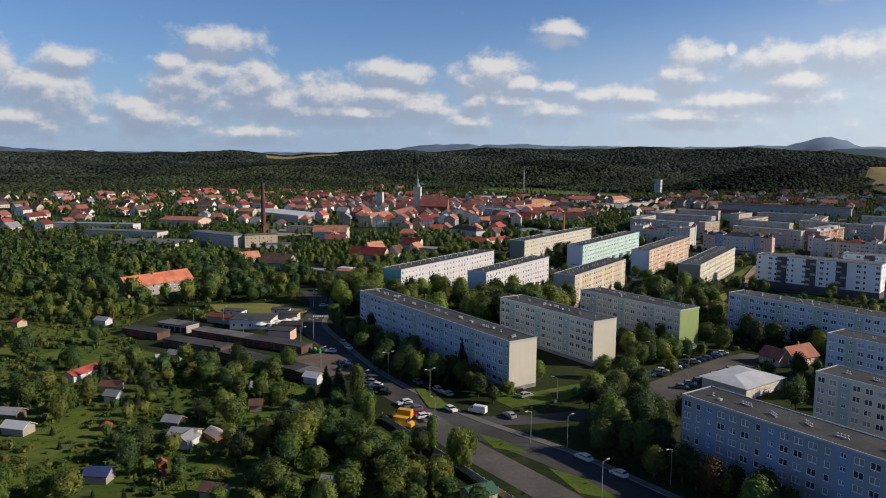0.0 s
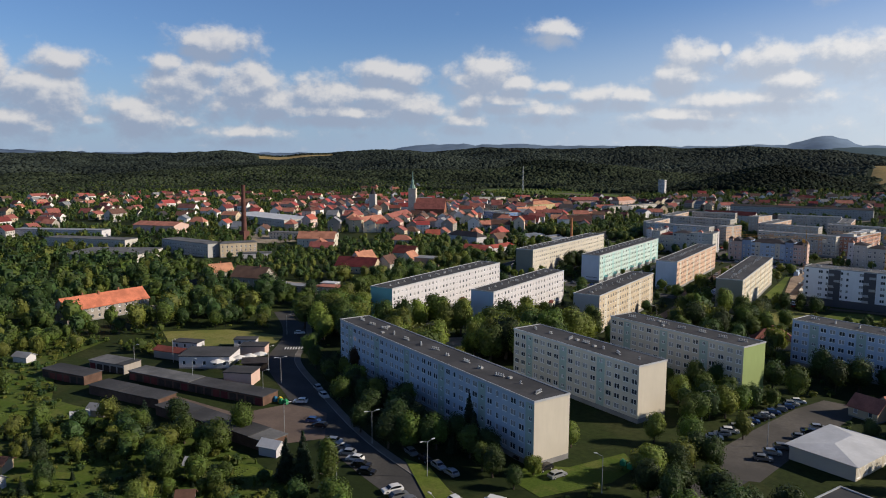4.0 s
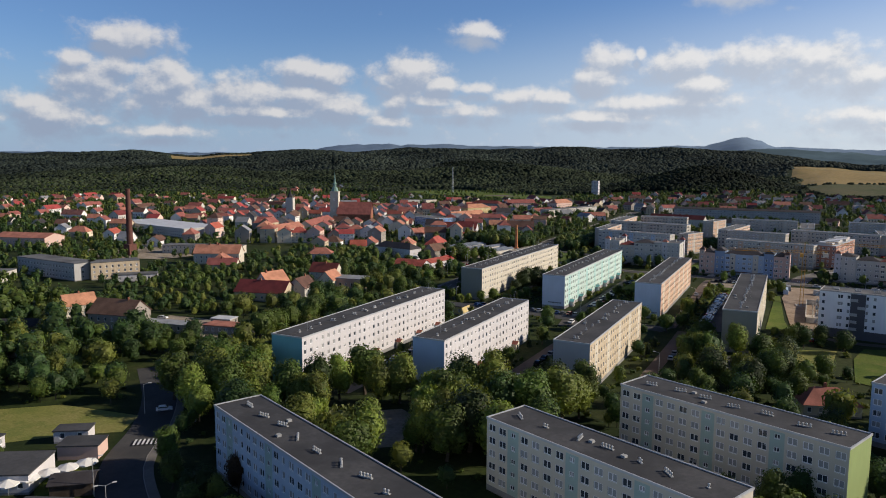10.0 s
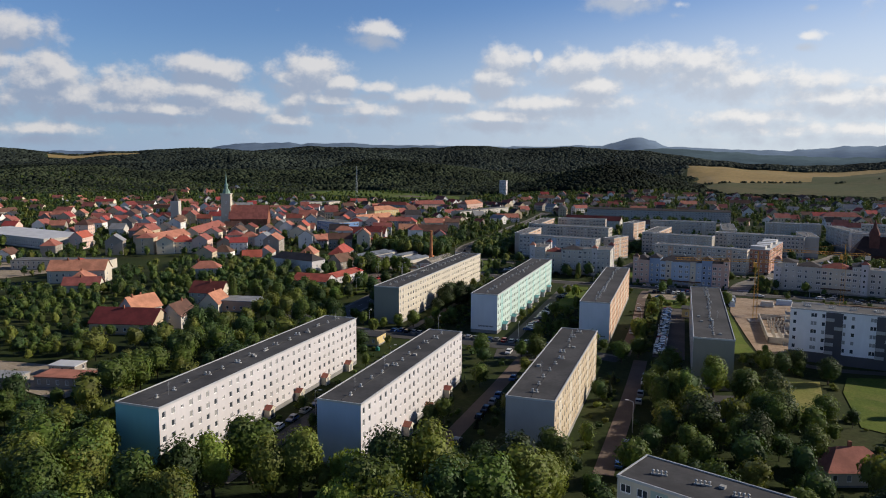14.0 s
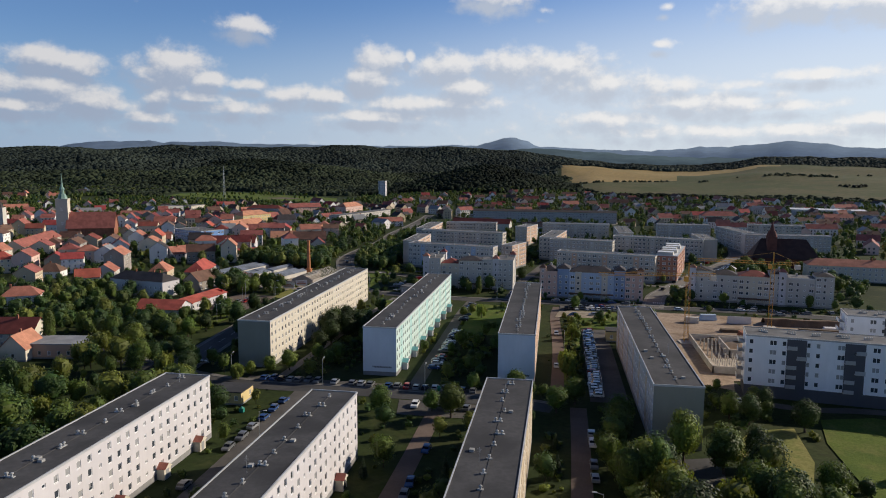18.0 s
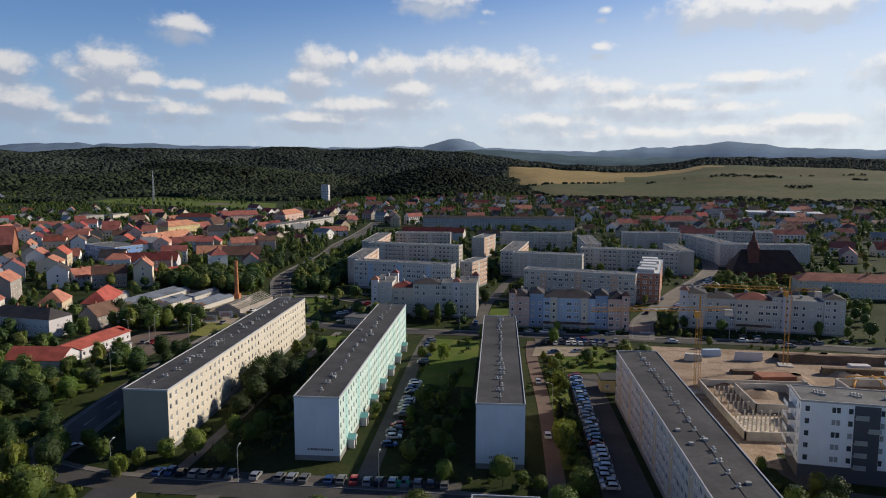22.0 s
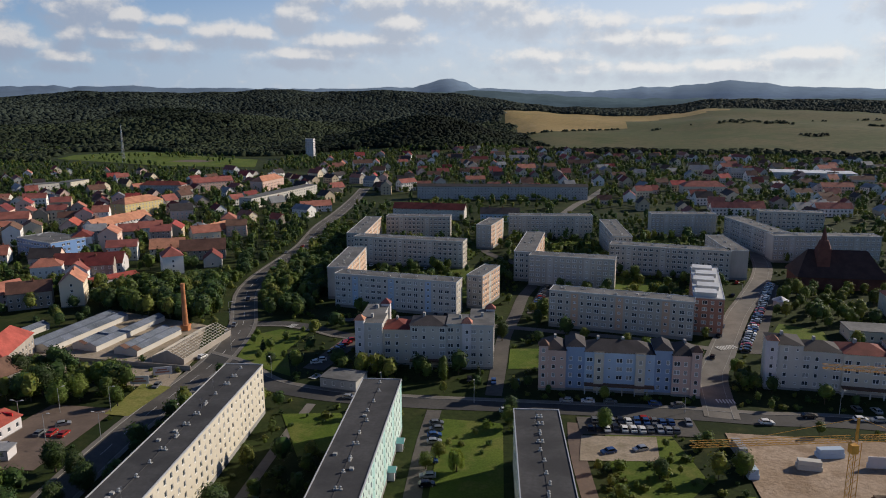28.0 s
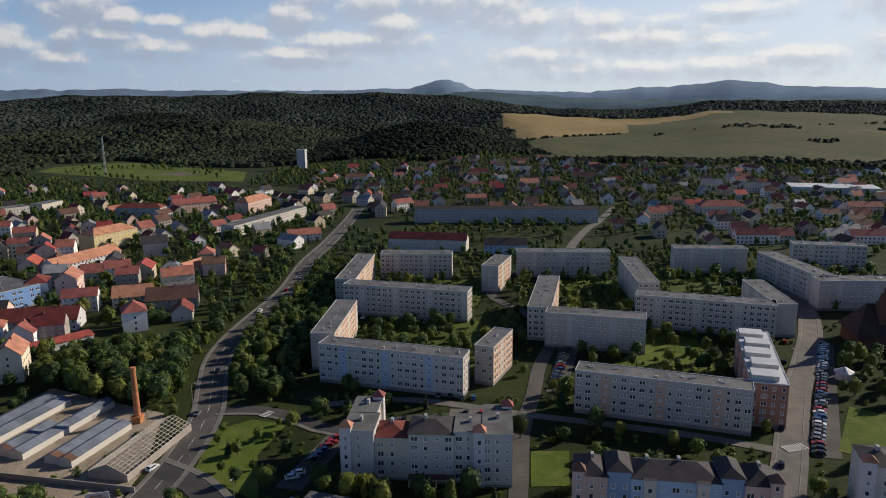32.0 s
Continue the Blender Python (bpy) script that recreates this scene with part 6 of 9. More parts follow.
tagged(part("garden_wall", g, m=pose(-146, -191, 0, 0, 0, 84), mats=[W_OLD]), "pale old masonry garden wall among trees", "wall")
fence = new("fence")
fence.matrix_basis = pose(62, -289, 0, 0, 0, -24)
tagged(fence, "low concrete panel fence along the gardens", "fence")
g = Geo()
g.box(0, -0.06, 0, 0.12, 0.06, 1.9)
post = g.mesh("post", [CONCRETE])
g = Geo()
for i in range(5):
    g.box(0.12, -0.03, 0.1 + i * 0.32, 2.5, 0.03, 0.41 + i * 0.32, 0, True)
panel = g.mesh("panel", [CONCRETE])
for i in range(24):
    part("post", post, fence, pose(i * 2.5, 0, 0))
    part("panel", panel, fence, pose(i * 2.5, 0, 0))

GARDEN = [
    (-40.5, -314.5, 105, 11, 4.5, "red"), (-33, -290, 60, 4, 3, "white"), (-34, -284, 20, 5, 3.5, "grey"), (-20, -317, 30, 5.5, 4, "brown"), (-11, -322, 20, 4, 3, "grey"), (-20, -346, 25, 6, 4, "grey"),
    (-8, -350, 20, 6.5, 4, "white"), (31, -329, 25, 6.5, 5, "grey"), (34, -331, 110, 5, 4, "grey"), (21, -325, 20, 4.5, 3.5, "grey"), (35, -354, 30, 5, 4, "blue"), (80, -329, 20, 4, 3.2, "grey"), (24, -276, 10, 5, 3.5, "white"),
    (17, -293, 20, 3, 2.5, "white"), (29, -304, 40, 3.2, 2.6, "brown"), (108, -315, 65, 6, 5, "green"), (-88, -352, 15, 6, 4.5, "grey"), (-112, -330, 10, 6, 4, "red"), (62, -345, 20, 5, 3.5, "brown"),
    (-130, -290, 0, 5, 4, "red"), (28, -392, 45, 5, 4, "brown"), (78, -368, 15, 4, 3, "white"), (64, -396, 30, 6, 4, "grey"), (92, -352, 40, 4.5, 3.5, "brown"), (-38, -384, 5, 6, 4, "grey"),
    (-84, -396, 30, 6, 4, "red"), (108, -380, 20, 5, 4, "grey"), (-150, -350, 20, 6, 4, "grey"), (-105, -268, 15, 6, 4, "grey"), (-138, -394, 10, 6, 4, "brown"), (120, -340, 20, 4, 3, "brown"), (-176, -318, 20, 6, 4, "red"),
]
SHED_ROOF = {"red": R_BRIGHT, "grey": R_GREYSHEET, "brown": R_BROWN, "white": R_WHITESHEET, "green": surf("green_felt", (0.05, 0.13, 0.09), 0.8), "blue": surf("dark_blue_sheet", (0.04, 0.06, 0.16), 0.7)}
for k, (x, y, a, l, w, c) in enumerate(GARDEN):
    house(f"small allotment hut with a {c} roof among shrubs", x, y, a, l, w, 2.4, 1.1, (W_WHITE, WOOD, W_OLD, W_SAND)[k % 4], SHED_ROOF[c], "gable", False, k, "garden_hut", "allotment huts", windows=False, cat="garden hut", chim=0)


# garden things: a wooden playhouse with a pink slide, a bare greenhouse, a red tent, vegetable beds
play = new("playhouse")
play.matrix_basis = pose(41, -344, 0, 0, 0, -25)
tagged(play, "wooden garden playhouse on posts with a pink slide", "playhouse")
SLIDE, ORANGEWOOD = surf("pink_plastic", (0.55, 0.06, 0.12), 0.4, 0.1, bump=0), surf("orange_stained_wood", (0.36, 0.14, 0.05), 0.8, 0.25, 0.6, 4.0, 0.2)
for px, py in ((0, 0), (1.8, 0), (1.8, 1.8), (0, 1.8)):
    g = Geo()
    g.box(px - 0.06, py - 0.06, 0, px + 0.06, py + 0.06, 2.6)
    part("post", g, play, mats=[ORANGEWOOD])
g = Geo()
g.box(-0.1, -0.1, 1.2, 1.9, 1.9, 1.3, 0, True)
for q in ((-0.1, -0.1, 1.9, -0.02), (-0.1, 1.82, 1.9, 1.9), (-0.1, -0.02, -0.02, 1.82)):
    g.box(q[0], q[1], 1.3, q[2], q[3], 2.0, 0)
part("deck", g, play, mats=[ORANGEWOOD])
g = Geo()
g.face([(-0.2, -0.3, 2.5), (2.0, -0.3, 2.5), (2.0, 0.9, 3.4), (-0.2, 0.9, 3.4)])
g.face([(2.0, 2.1, 2.5), (-0.2, 2.1, 2.5), (-0.2, 0.9, 3.4), (2.0, 0.9, 3.4)])
part("roof", g, play, mats=[R_BRIGHT])
g = Geo()
for i in range(6):
    x0, x1, z0, z1 = 1.9 + i * 0.5, 2.4 + i * 0.5, 1.25 - i * 0.2, 1.05 - i * 0.2
    g.face([(x0, 0.5, z0), (x1, 0.5, z1), (x1, 1.3, z1), (x0, 1.3, z0)])
    for yy in (0.5, 1.3):
        g.face([(x0, yy, z0), (x1, yy, z1), (x1, yy, z1 + 0.25), (x0, yy, z0 + 0.25)])
part("slide", g, play, mats=[SLIDE])
lattice_house = new("greenhouse_frame")
lattice_house.matrix_basis = pose(33, -325, 0, 0, 0, -12)
tagged(lattice_house, "small disused garden greenhouse with bare pale slats", "greenhouse")
g = Geo()
g.box(0, 0, 0, 6, 4, 1.5)
part("wall", g, lattice_house, mats=[BRICK])
for i in range(11):
    g = Geo()
    g.beam((i * 0.6, -0.1, 1.55), (i * 0.6, 2.0, 2.7), 0.14)
    g.beam((i * 0.6, 4.1, 1.55), (i * 0.6, 2.0, 2.7), 0.14)
    part("slat", g, lattice_house, mats=[TRIM])
g = Geo()
g.cyl(0, 0, 0, 1.6, 1.6, 1.5, 8)
g.cyl(0, 0, 1.6, 2.6, 1.8, 0.1, 8, 0, False)
tagged(part("garden_tent", g, m=pose(8, -336, 0), mats=[R_BRIGHT]), "small dull red garden tent beside vegetable beds", "tent")
BEDSOIL, CROP = surf("dug_soil", (0.085, 0.062, 0.042), 0.95, 0.3, 0.6, 4.0, 0.5), surf("leafy_crop", (0.085, 0.120, 0.025), 0.8, 0.35, 0.8, 5.0, 0.5)
for k, (x, y, a) in enumerate(((-3, -344, 28), (0, -337, 28), (4, -330, 26), (-2, -331, 26), (-74, -296, 10), (-58, -300, 10), (24, -288, 10), (52, -346, 20), (66, -340, 20), (-90, -290, 8), (40, -309, 20))):
    bed = new("vegetable_bed")
    bed.matrix_basis = pose(x, y, 0.06, 0, 0, a)
    tagged(bed, "dug garden bed with low rows of green crops", "vegetable bed", "vegetable beds")
    g = Geo()
    g.box(-3.4, -2.2, -0.1, 3.4, 2.2, 0.08)
    part("soil", g, bed, mats=[BEDSOIL])
    g = Geo()
    for i in range(5):
        for j in range(9):
            g.cyl(-3.0 + j * 0.75, -1.8 + i * 0.9, 0.05, 0.32 + 0.1 * ((i * 3 + j + k) % 3), 0.34, 0.12, 6)
    tagged(part("crop", g, bed, mats=[CROP]), kind="stuff")


# shop sign: plain red shapes on the white gable and a red panel over the wing
sign = new("shop_sign")
sign.matrix_basis = pose(-110.9, 66.0, 4.1)
tagged(sign, "red sign of plain strokes on a white shop gable", "shop sign")
SIGNRED = surf("sign_red", (0.62, 0.03, 0.03), 0.5, 0.06, bump=0)
for i, (w, h, z) in enumerate(((0.9, 1.2, 0.0), (0.5, 0.7, 0.0), (0.5, 0.7, 0.0), (0.55, 1.0, -0.3), (0.5, 0.7, 0.0))):
    g = Geo()
    g.box(-0.05, 0, z, 0.03, w, z + h, 0, True)
    part("sign_stroke", g, sign, pose(0, -1.8 + i * 0.8, 0), mats=[SIGNRED])
panel_top = Geo()
panel_top.box(-0.15, 0, 0, 0.15, 4.0, 1.5)
tagged(part("sign_board", panel_top, m=pose(-112.0, 105.5, 4.2, 0, 0, 84), mats=[SIGNRED]), "plain red sign board above a shop entrance", "shop sign")


# ---- building site ----
def crane(x, y, h, jib, ang, label):
    ob = new("tower_crane")
    ob.matrix_basis = pose(x, y, 0, 0, 0, ang)
    tagged(ob, label, "tower crane", "tower cranes")

    def lattice(a, b, w, n):
        g = Geo()
        a, b = Vector(a), Vector(b)
        d = (b - a).normalized()
        s = (Vector((1, 0, 0)) if abs(d.z) > 0.9 else Vector((0, 1, 0))) * w / 2
        t = d.cross(s).normalized() * w / 2
        for p in (s + t, s - t, -s - t, -s + t):
            g.beam(a + p, b + p, 0.10)
        for i in range(n):
            p0, p1 = a + (b - a) * i / n, a + (b - a) * (i + 1) / n
            g.beam(p0 + s + t, p1 + s - t, 0.06)
            g.beam(p0 - s - t, p1 - s + t, 0.06)
            g.beam(p0 + s - t, p1 - s - t, 0.06)
        return g
    part("mast", lattice((0, 0, 0.5), (0, 0, h), 1.4, int(h / 1.6)), ob, mats=[CRANE])
    part("jib", lattice((1, 0, h + 0.6), (jib, 0, h + 0.6), 1.0, int(jib / 1.6)), ob, mats=[CRANE])
    part("counter_jib", lattice((-1, 0, h + 0.6), (-10, 0, h + 0.6), 1.0, 6), ob, mats=[CRANE])
    g = Geo()
    g.box(-10.2, -0.7, h - 1.6, -8.0, 0.7, h + 0.2, 0, True)
    part("counterweight", g, ob, mats=[CONCRETE])
    g = Geo()
    g.beam((0, 0, h), (0, 0, h + 5), 0.4)
    g.beam((0, 0, h + 5), (jib * 0.7, 0, h + 1.1), 0.08)
    g.beam((0, 0, h + 5), (-9.5, 0, h + 1.1), 0.08)
    part("stays", g, ob, mats=[CRANE])
    g = Geo()
    g.box(0.6, 0.5, h - 1.8, 2.0, 1.9, h, 0, True)
    part("cab", g, ob, mats=[CRANE])
    g = Geo()
    g.box(-2.4, -2.4, 0, 2.4, 2.4, 0.6)
    part("foot", g, ob, mats=[CONCRETE])


crane(99, 62, 26, 34, 188, "yellow lattice tower crane over a building site")
crane(138, 95, 27, 30, 170, "yellow-orange lattice tower crane over a building site")
site = new("building_shell")
site.matrix_basis = pose(101, 22, 0, 0, 0, 0)
tagged(site, "unfinished concrete basement walls and columns on sandy ground", "building shell")
for x0, y0, x1, y1, h in ((44, 18, 44.4, 50, 2.6), (44, 50, 78, 50.4, 2.6), (60, 30, 60.4, 50, 2.6), (77.6, 30, 78, 50, 2.6), (44, 30, 78, 30.4, 2.4), (0, 0, 0.4, 46, 2.6), (0, 0, 16, 0.4, 2.6), (15.6, 0, 16, 18, 2.6), (16, 18, 34, 18.4, 2.4), (33.6, 18, 34, 50, 2.2), (10, 22, 26, 22.4, 2.8), (10, 22, 10.4, 42, 2.8), (25.6, 22, 26, 42, 2.8), (10, 41.6, 26, 42, 2.8), (0, 46, 34, 46.4, 2.4)):
    g = Geo()
    g.box(x0, y0, 0, x1, y1, h)
    part("wall", g, site, mats=[CONCRETE])
g = Geo()
g.cyl(0, 0, 0, 2.7, 0.25, 0.25, 8)
col = g.mesh("column", [CONCRETE])
for i in range(6):
    for j in range(5):
        part("column", col, site, pose(3 + i * 2.3, 4 + j * 3.2, 0))
for i in range(5):
    for j in range(3):
        part("column", col, site, pose(3 + i * 1.4, 24 + j * 7, 0))
g = Geo()
g.box(0.4, 0.4, 0, 15.6, 18, 0.35)
part("slab", g, site, mats=[surf("pale_screed", (0.62, 0.54, 0.44), 0.9, 0.15)])
# dug edge of the pit, and yellow beams over the second basement
g = Geo()
for i in range(12):
    x0, x1 = i * 4.2, (i + 1) * 4.2
    z0, z1 = 3.0 + 0.7 * noise.noise((i * 0.7, 2, 0)), 3.0 + 0.7 * noise.noise(((i + 1) * 0.7, 2, 0))
    g.face([(x0, 0, 0), (x1, 0, 0), (x1, 1.6, z1), (x0, 1.6, z0)])
    g.face([(x0, 1.6, z0), (x1, 1.6, z1), (x1, 5.0, z1 - 0.3), (x0, 5.0, z0 - 0.3)])
    g.face([(x0, 5.0, z0 - 0.3), (x1, 5.0, z1 - 0.3), (x1, 8.0, 0), (x0, 8.0, 0)])
tagged(part("earth_bank", g, m=pose(137, 98, 0.05, 0, 0, -2), mats=[surf("dug_brown_earth", (0.16, 0.105, 0.07), 0.95, 0.3, 0.3, 2.0, 0.5)]), "long bank of dug brown earth on a building site", "earth bank")
for k, (x, y, l, a) in enumerate([(150, 72, 14, 4), (150, 76, 14, 4), (166, 70, 12, -8), (166, 75, 12, -8), (158, 68, 10, 84), (172, 66, 10, 84), (148, 66, 8, 60)]):
    g = Geo()
    g.beam((0, 0, 2.2), (l, 0, 2.2), 0.35)
    for c in np.arange(0.4, l, 2.4):
        g.beam((c, 0, 0), (c, 0, 2.1), 0.16)
    tagged(part("formwork_beam", g, m=pose(x, y, 0.08, 0, 0, a), mats=[CRANE]), "yellow formwork beam on props over a basement", "formwork", "formwork beams")
rng = random.Random(77)
for k, (x, y, l, w, h, m, nm, lab) in enumerate([
    (122, 72, 12, 6, 2.2, BRICK, "pallet", "stack of red bricks under sheeting"), (146, 84, 22, 2.5, 2.4, WOOD, "formwork_stack", "long stack of yellowish formwork boards"), (152, 74, 9, 5, 1.6, CONCRETE, "pallet", "stack of pale concrete slabs"),
    (112, 104, 7, 2.4, 2.5, W_SKY, "site_cabin", "blue steel site cabin"), (104, 98, 6, 2.4, 2.5, W_LIGHTGREY, "site_cabin", "grey steel site cabin"), (122, 100, 10, 0.3, 3.2, W_WHITE, "site_board", "large white board on a building site"),
    (90, 92, 2.6, 9, 2.6, W_SKY, "site_cabin", "pale blue steel site cabin"), (91, 103, 2.6, 7, 2.6, R_GREYSHEET, "site_cabin", "grey steel site cabin"), (130, 60, 5, 4, 1.4, CRANE, "formwork_stack", "stack of yellow formwork panels"),
    (116, 82, 8, 3, 1.2, WOOD, "timber_stack", "stack of brown timber"), (158, 90, 7, 3.5, 1.8, W_WHITE, "pallet", "white wrapped pallets of blocks")]):
    g = Geo()
    g.box(0, 0, 0, l, w, h * 0.5)
    g.box(0.25, 0.2 if w > 1 else 0.0, h * 0.5, l - 0.2, w - (0.2 if w > 1 else 0), h)
    tagged(part(nm, g, m=pose(x, y, 0.2, 0, 0, rng.uniform(-12, 12)), mats=[m]), lab, "building material")
for k in range(9):
    x, y = rng.uniform(94, 168), rng.uniform(56, 108)
    n, rr, v, f = 14, rng.uniform(3, 6), [], []
    for j in range(4):
        for i in range(n):
            r = rr * (1 - j / 4) * (1 + 0.25 * noise.noise((k * 3.1, i * 0.9, j)))
            v.append((r * math.cos(2 * math.pi * i / n), r * math.sin(2 * math.pi * i / n) * 1.5, 0.55 * j * (1 + 0.3 * noise.noise((i, j, k)))))
    f = [(j * n + i, j * n + (i + 1) % n, (j + 1) * n + (i + 1) % n, (j + 1) * n + i) for j in range(3) for i in range(n)]
    me = quads("soil_mound", np.array(v), np.array(f), [SOIL])
    tagged(part("soil_mound", me, m=pose(x, y, 0.1, 0, 0, rng.uniform(0, 180))), "mound of loose sandy soil", "soil mound", "soil mounds")


# ---- cars ----
def car_parts(l, w, h, paint, van=False):
    """Body from a side outline with tumblehome, a glass band, wheels."""
    if van:
        prof = [(-l / 2, 0.35), (-l / 2, h * 0.95), (-l / 2 + 0.15, h), (l * 0.22, h), (l * 0.34, h * 0.62), (l / 2 - 0.05, h * 0.48), (l / 2, 0.35)]
        glass = [(l * 0.20, h * 0.60), (l * 0.215, h * 0.93), (l * 0.235, h * 0.93), (l * 0.335, h * 0.62)]
    else:
        prof = [(-l / 2, 0.32), (-l / 2, h * 0.60), (-l * 0.44, h * 0.66), (-l * 0.34, h * 0.97), (-l * 0.05, h), (l * 0.10, h * 0.95), (l * 0.26, h * 0.64), (l * 0.46, h * 0.55), (l / 2, h * 0.42), (l / 2, 0.30)]
        glass = [(-l * 0.41, h * 0.67), (-l * 0.335, h * 0.93), (-l * 0.05, h * 0.955), (l * 0.09, h * 0.91), (l * 0.235, h * 0.66)]
    g = Geo()
    wd = lambda z: w / 2 * (1 - 0.16 * max(0, (z - h * 0.62) / (h * 0.38)))  # noqa: E731
    n = len(prof)
    g.face([(x, -wd(z), z) for x, z in prof][::-1])
    g.face([(x, wd(z), z) for x, z in prof])
    for i in range(n):
        (x0, z0), (x1, z1) = prof[i], prof[(i + 1) % n]
        g.face([(x0, -wd(z0), z0), (x1, -wd(z1), z1), (x1, wd(z1), z1), (x0, wd(z0), z0)])
    body = g.mesh("body", [paint])
    g = Geo()
    e = 0.012
    for s in (-1, 1):
        q = [(x, s * (wd(z) + e), z) for x, z in glass]
        g.face(q if s > 0 else q[::-1])
    if van:
        ends = [((l * 0.235, h * 0.96), (l * 0.335, h * 0.64))]
    else:
        ends = [((l * 0.115, h * 0.925), (l * 0.25, h * 0.665)), ((-l * 0.43, h * 0.69), (-l * 0.35, h * 0.94))]
    for (x0, z0), (x1, z1) in ends:
        up = 0.02
        g.face([(x0 + up * (1 if x0 > 0 else -1), -wd(z0) * 0.9, z0 + up), (x1 + up * (1 if x0 > 0 else -1), -wd(z1) * 0.9, z1 + up), (x1 + up * (1 if x0 > 0 else -1), wd(z1) * 0.9, z1 + up), (x0 + up * (1 if x0 > 0 else -1), wd(z0) * 0.9, z0 + up)])
    return body, g.mesh("glazing", [CARGLASS])


def wheel_mesh():
    g = Geo()
    n = 12
    for yy0, yy1, r, m in ((-0.1, 0.1, 0.32, 0), (-0.105, 0.105, 0.2, 1)):
        k = len(g.v)
        for y in (yy0, yy1):
            g.v += [(r * math.cos(2 * math.pi * i / n), y, 0.32 + r * math.sin(2 * math.pi * i / n)) for i in range(n)]
        g.f += [(k + i, k + (i + 1) % n, k + n + (i + 1) % n, k + n + i) for i in range(n)] + [tuple(k + i for i in range(n)), tuple(k + n + i for i in range(n))[::-1]]
        g.m += [m] * (n + 2)
    return g.mesh("wheel", [TYRE, STEEL])


WHEEL = wheel_mesh()


def all_wheels(l, w):
    """The four wheels in one piece, for cars that stay far off."""
    g = Geo()
    for sx in (-0.31, 0.31):
        for sy in (-1, 1):
            n = len(g.v)
            g.v += [(v.co.x + sx * l, v.co.y + sy * (w / 2 - 0.1), v.co.z) for v in WHEEL.vertices]
            g.f += [tuple(n + i for i in p.vertices) for p in WHEEL.polygons]
            g.m += [p.material_index for p in WHEEL.polygons]
    return g


def make_car(label, l, w, h, paint, van=False, name="car", far=False):
    ob = new(name)
    tagged(ob, label, "van" if van else "car", "parked cars")
    body, glass = car_parts(l, w, h, paint, van)
    part("body", body, ob)
    part("glazing", glass, ob)
    if far:
        part("wheel_set", all_wheels(l, w), ob, mats=[TYRE, STEEL])
        return ob
    for sx in (-0.31, 0.31):
        for sy in (-1, 1):
            part("wheel", WHEEL, ob, pose(sx * l, sy * (w / 2 - 0.1), 0))
    return ob


fleet = {c: make_car(f"small {c} parked car with dark windows", 4.2, 1.75, 1.47, p) for c, p in CARS.items()}
estate_cars = {c: make_car(f"larger {c} parked car with dark windows", 4.6, 1.8, 1.5, CARS[c]) for c in ("silver", "black", "white", "grey")}
far_fleet = {c: make_car(f"small {c} parked car with dark windows", 4.2, 1.75, 1.47, p, far=True) for c, p in CARS.items()}
van = make_car("white delivery van with a short bonnet", 5.2, 2.0, 2.2, CARS["white"], True, "van")
yellow = make_car("orange-yellow delivery van beside a road", 5.6, 2.1, 2.5, YELLOWVAN, True, "van")
pool = [("white", 3), ("silver", 5), ("grey", 6), ("black", 6), ("blue", 4), ("red", 2)]
pool = [c for c, k in pool for _ in range(k)]
used = set()
rng = random.Random(9)


def put_car(x, y, ang, which=None):
    c = which or rng.choice(pool)
    table = far_fleet if y > 60 or (y > -200 and y < -60) else estate_cars if c in estate_cars and rng.random() < 0.35 else fleet
    if c in ("van", "yellow"):
        src = {"van": van, "yellow": yellow}[c]
    else:
        src = table[c]
    m = pose(x, y, 0.09, 0, 0, ang + rng.choice((0, 180)) + rng.uniform(-3, 3))
    if src.name in used:
        copy_thing(src, m)
    else:
        used.add(src.name)
        src.matrix_basis = m


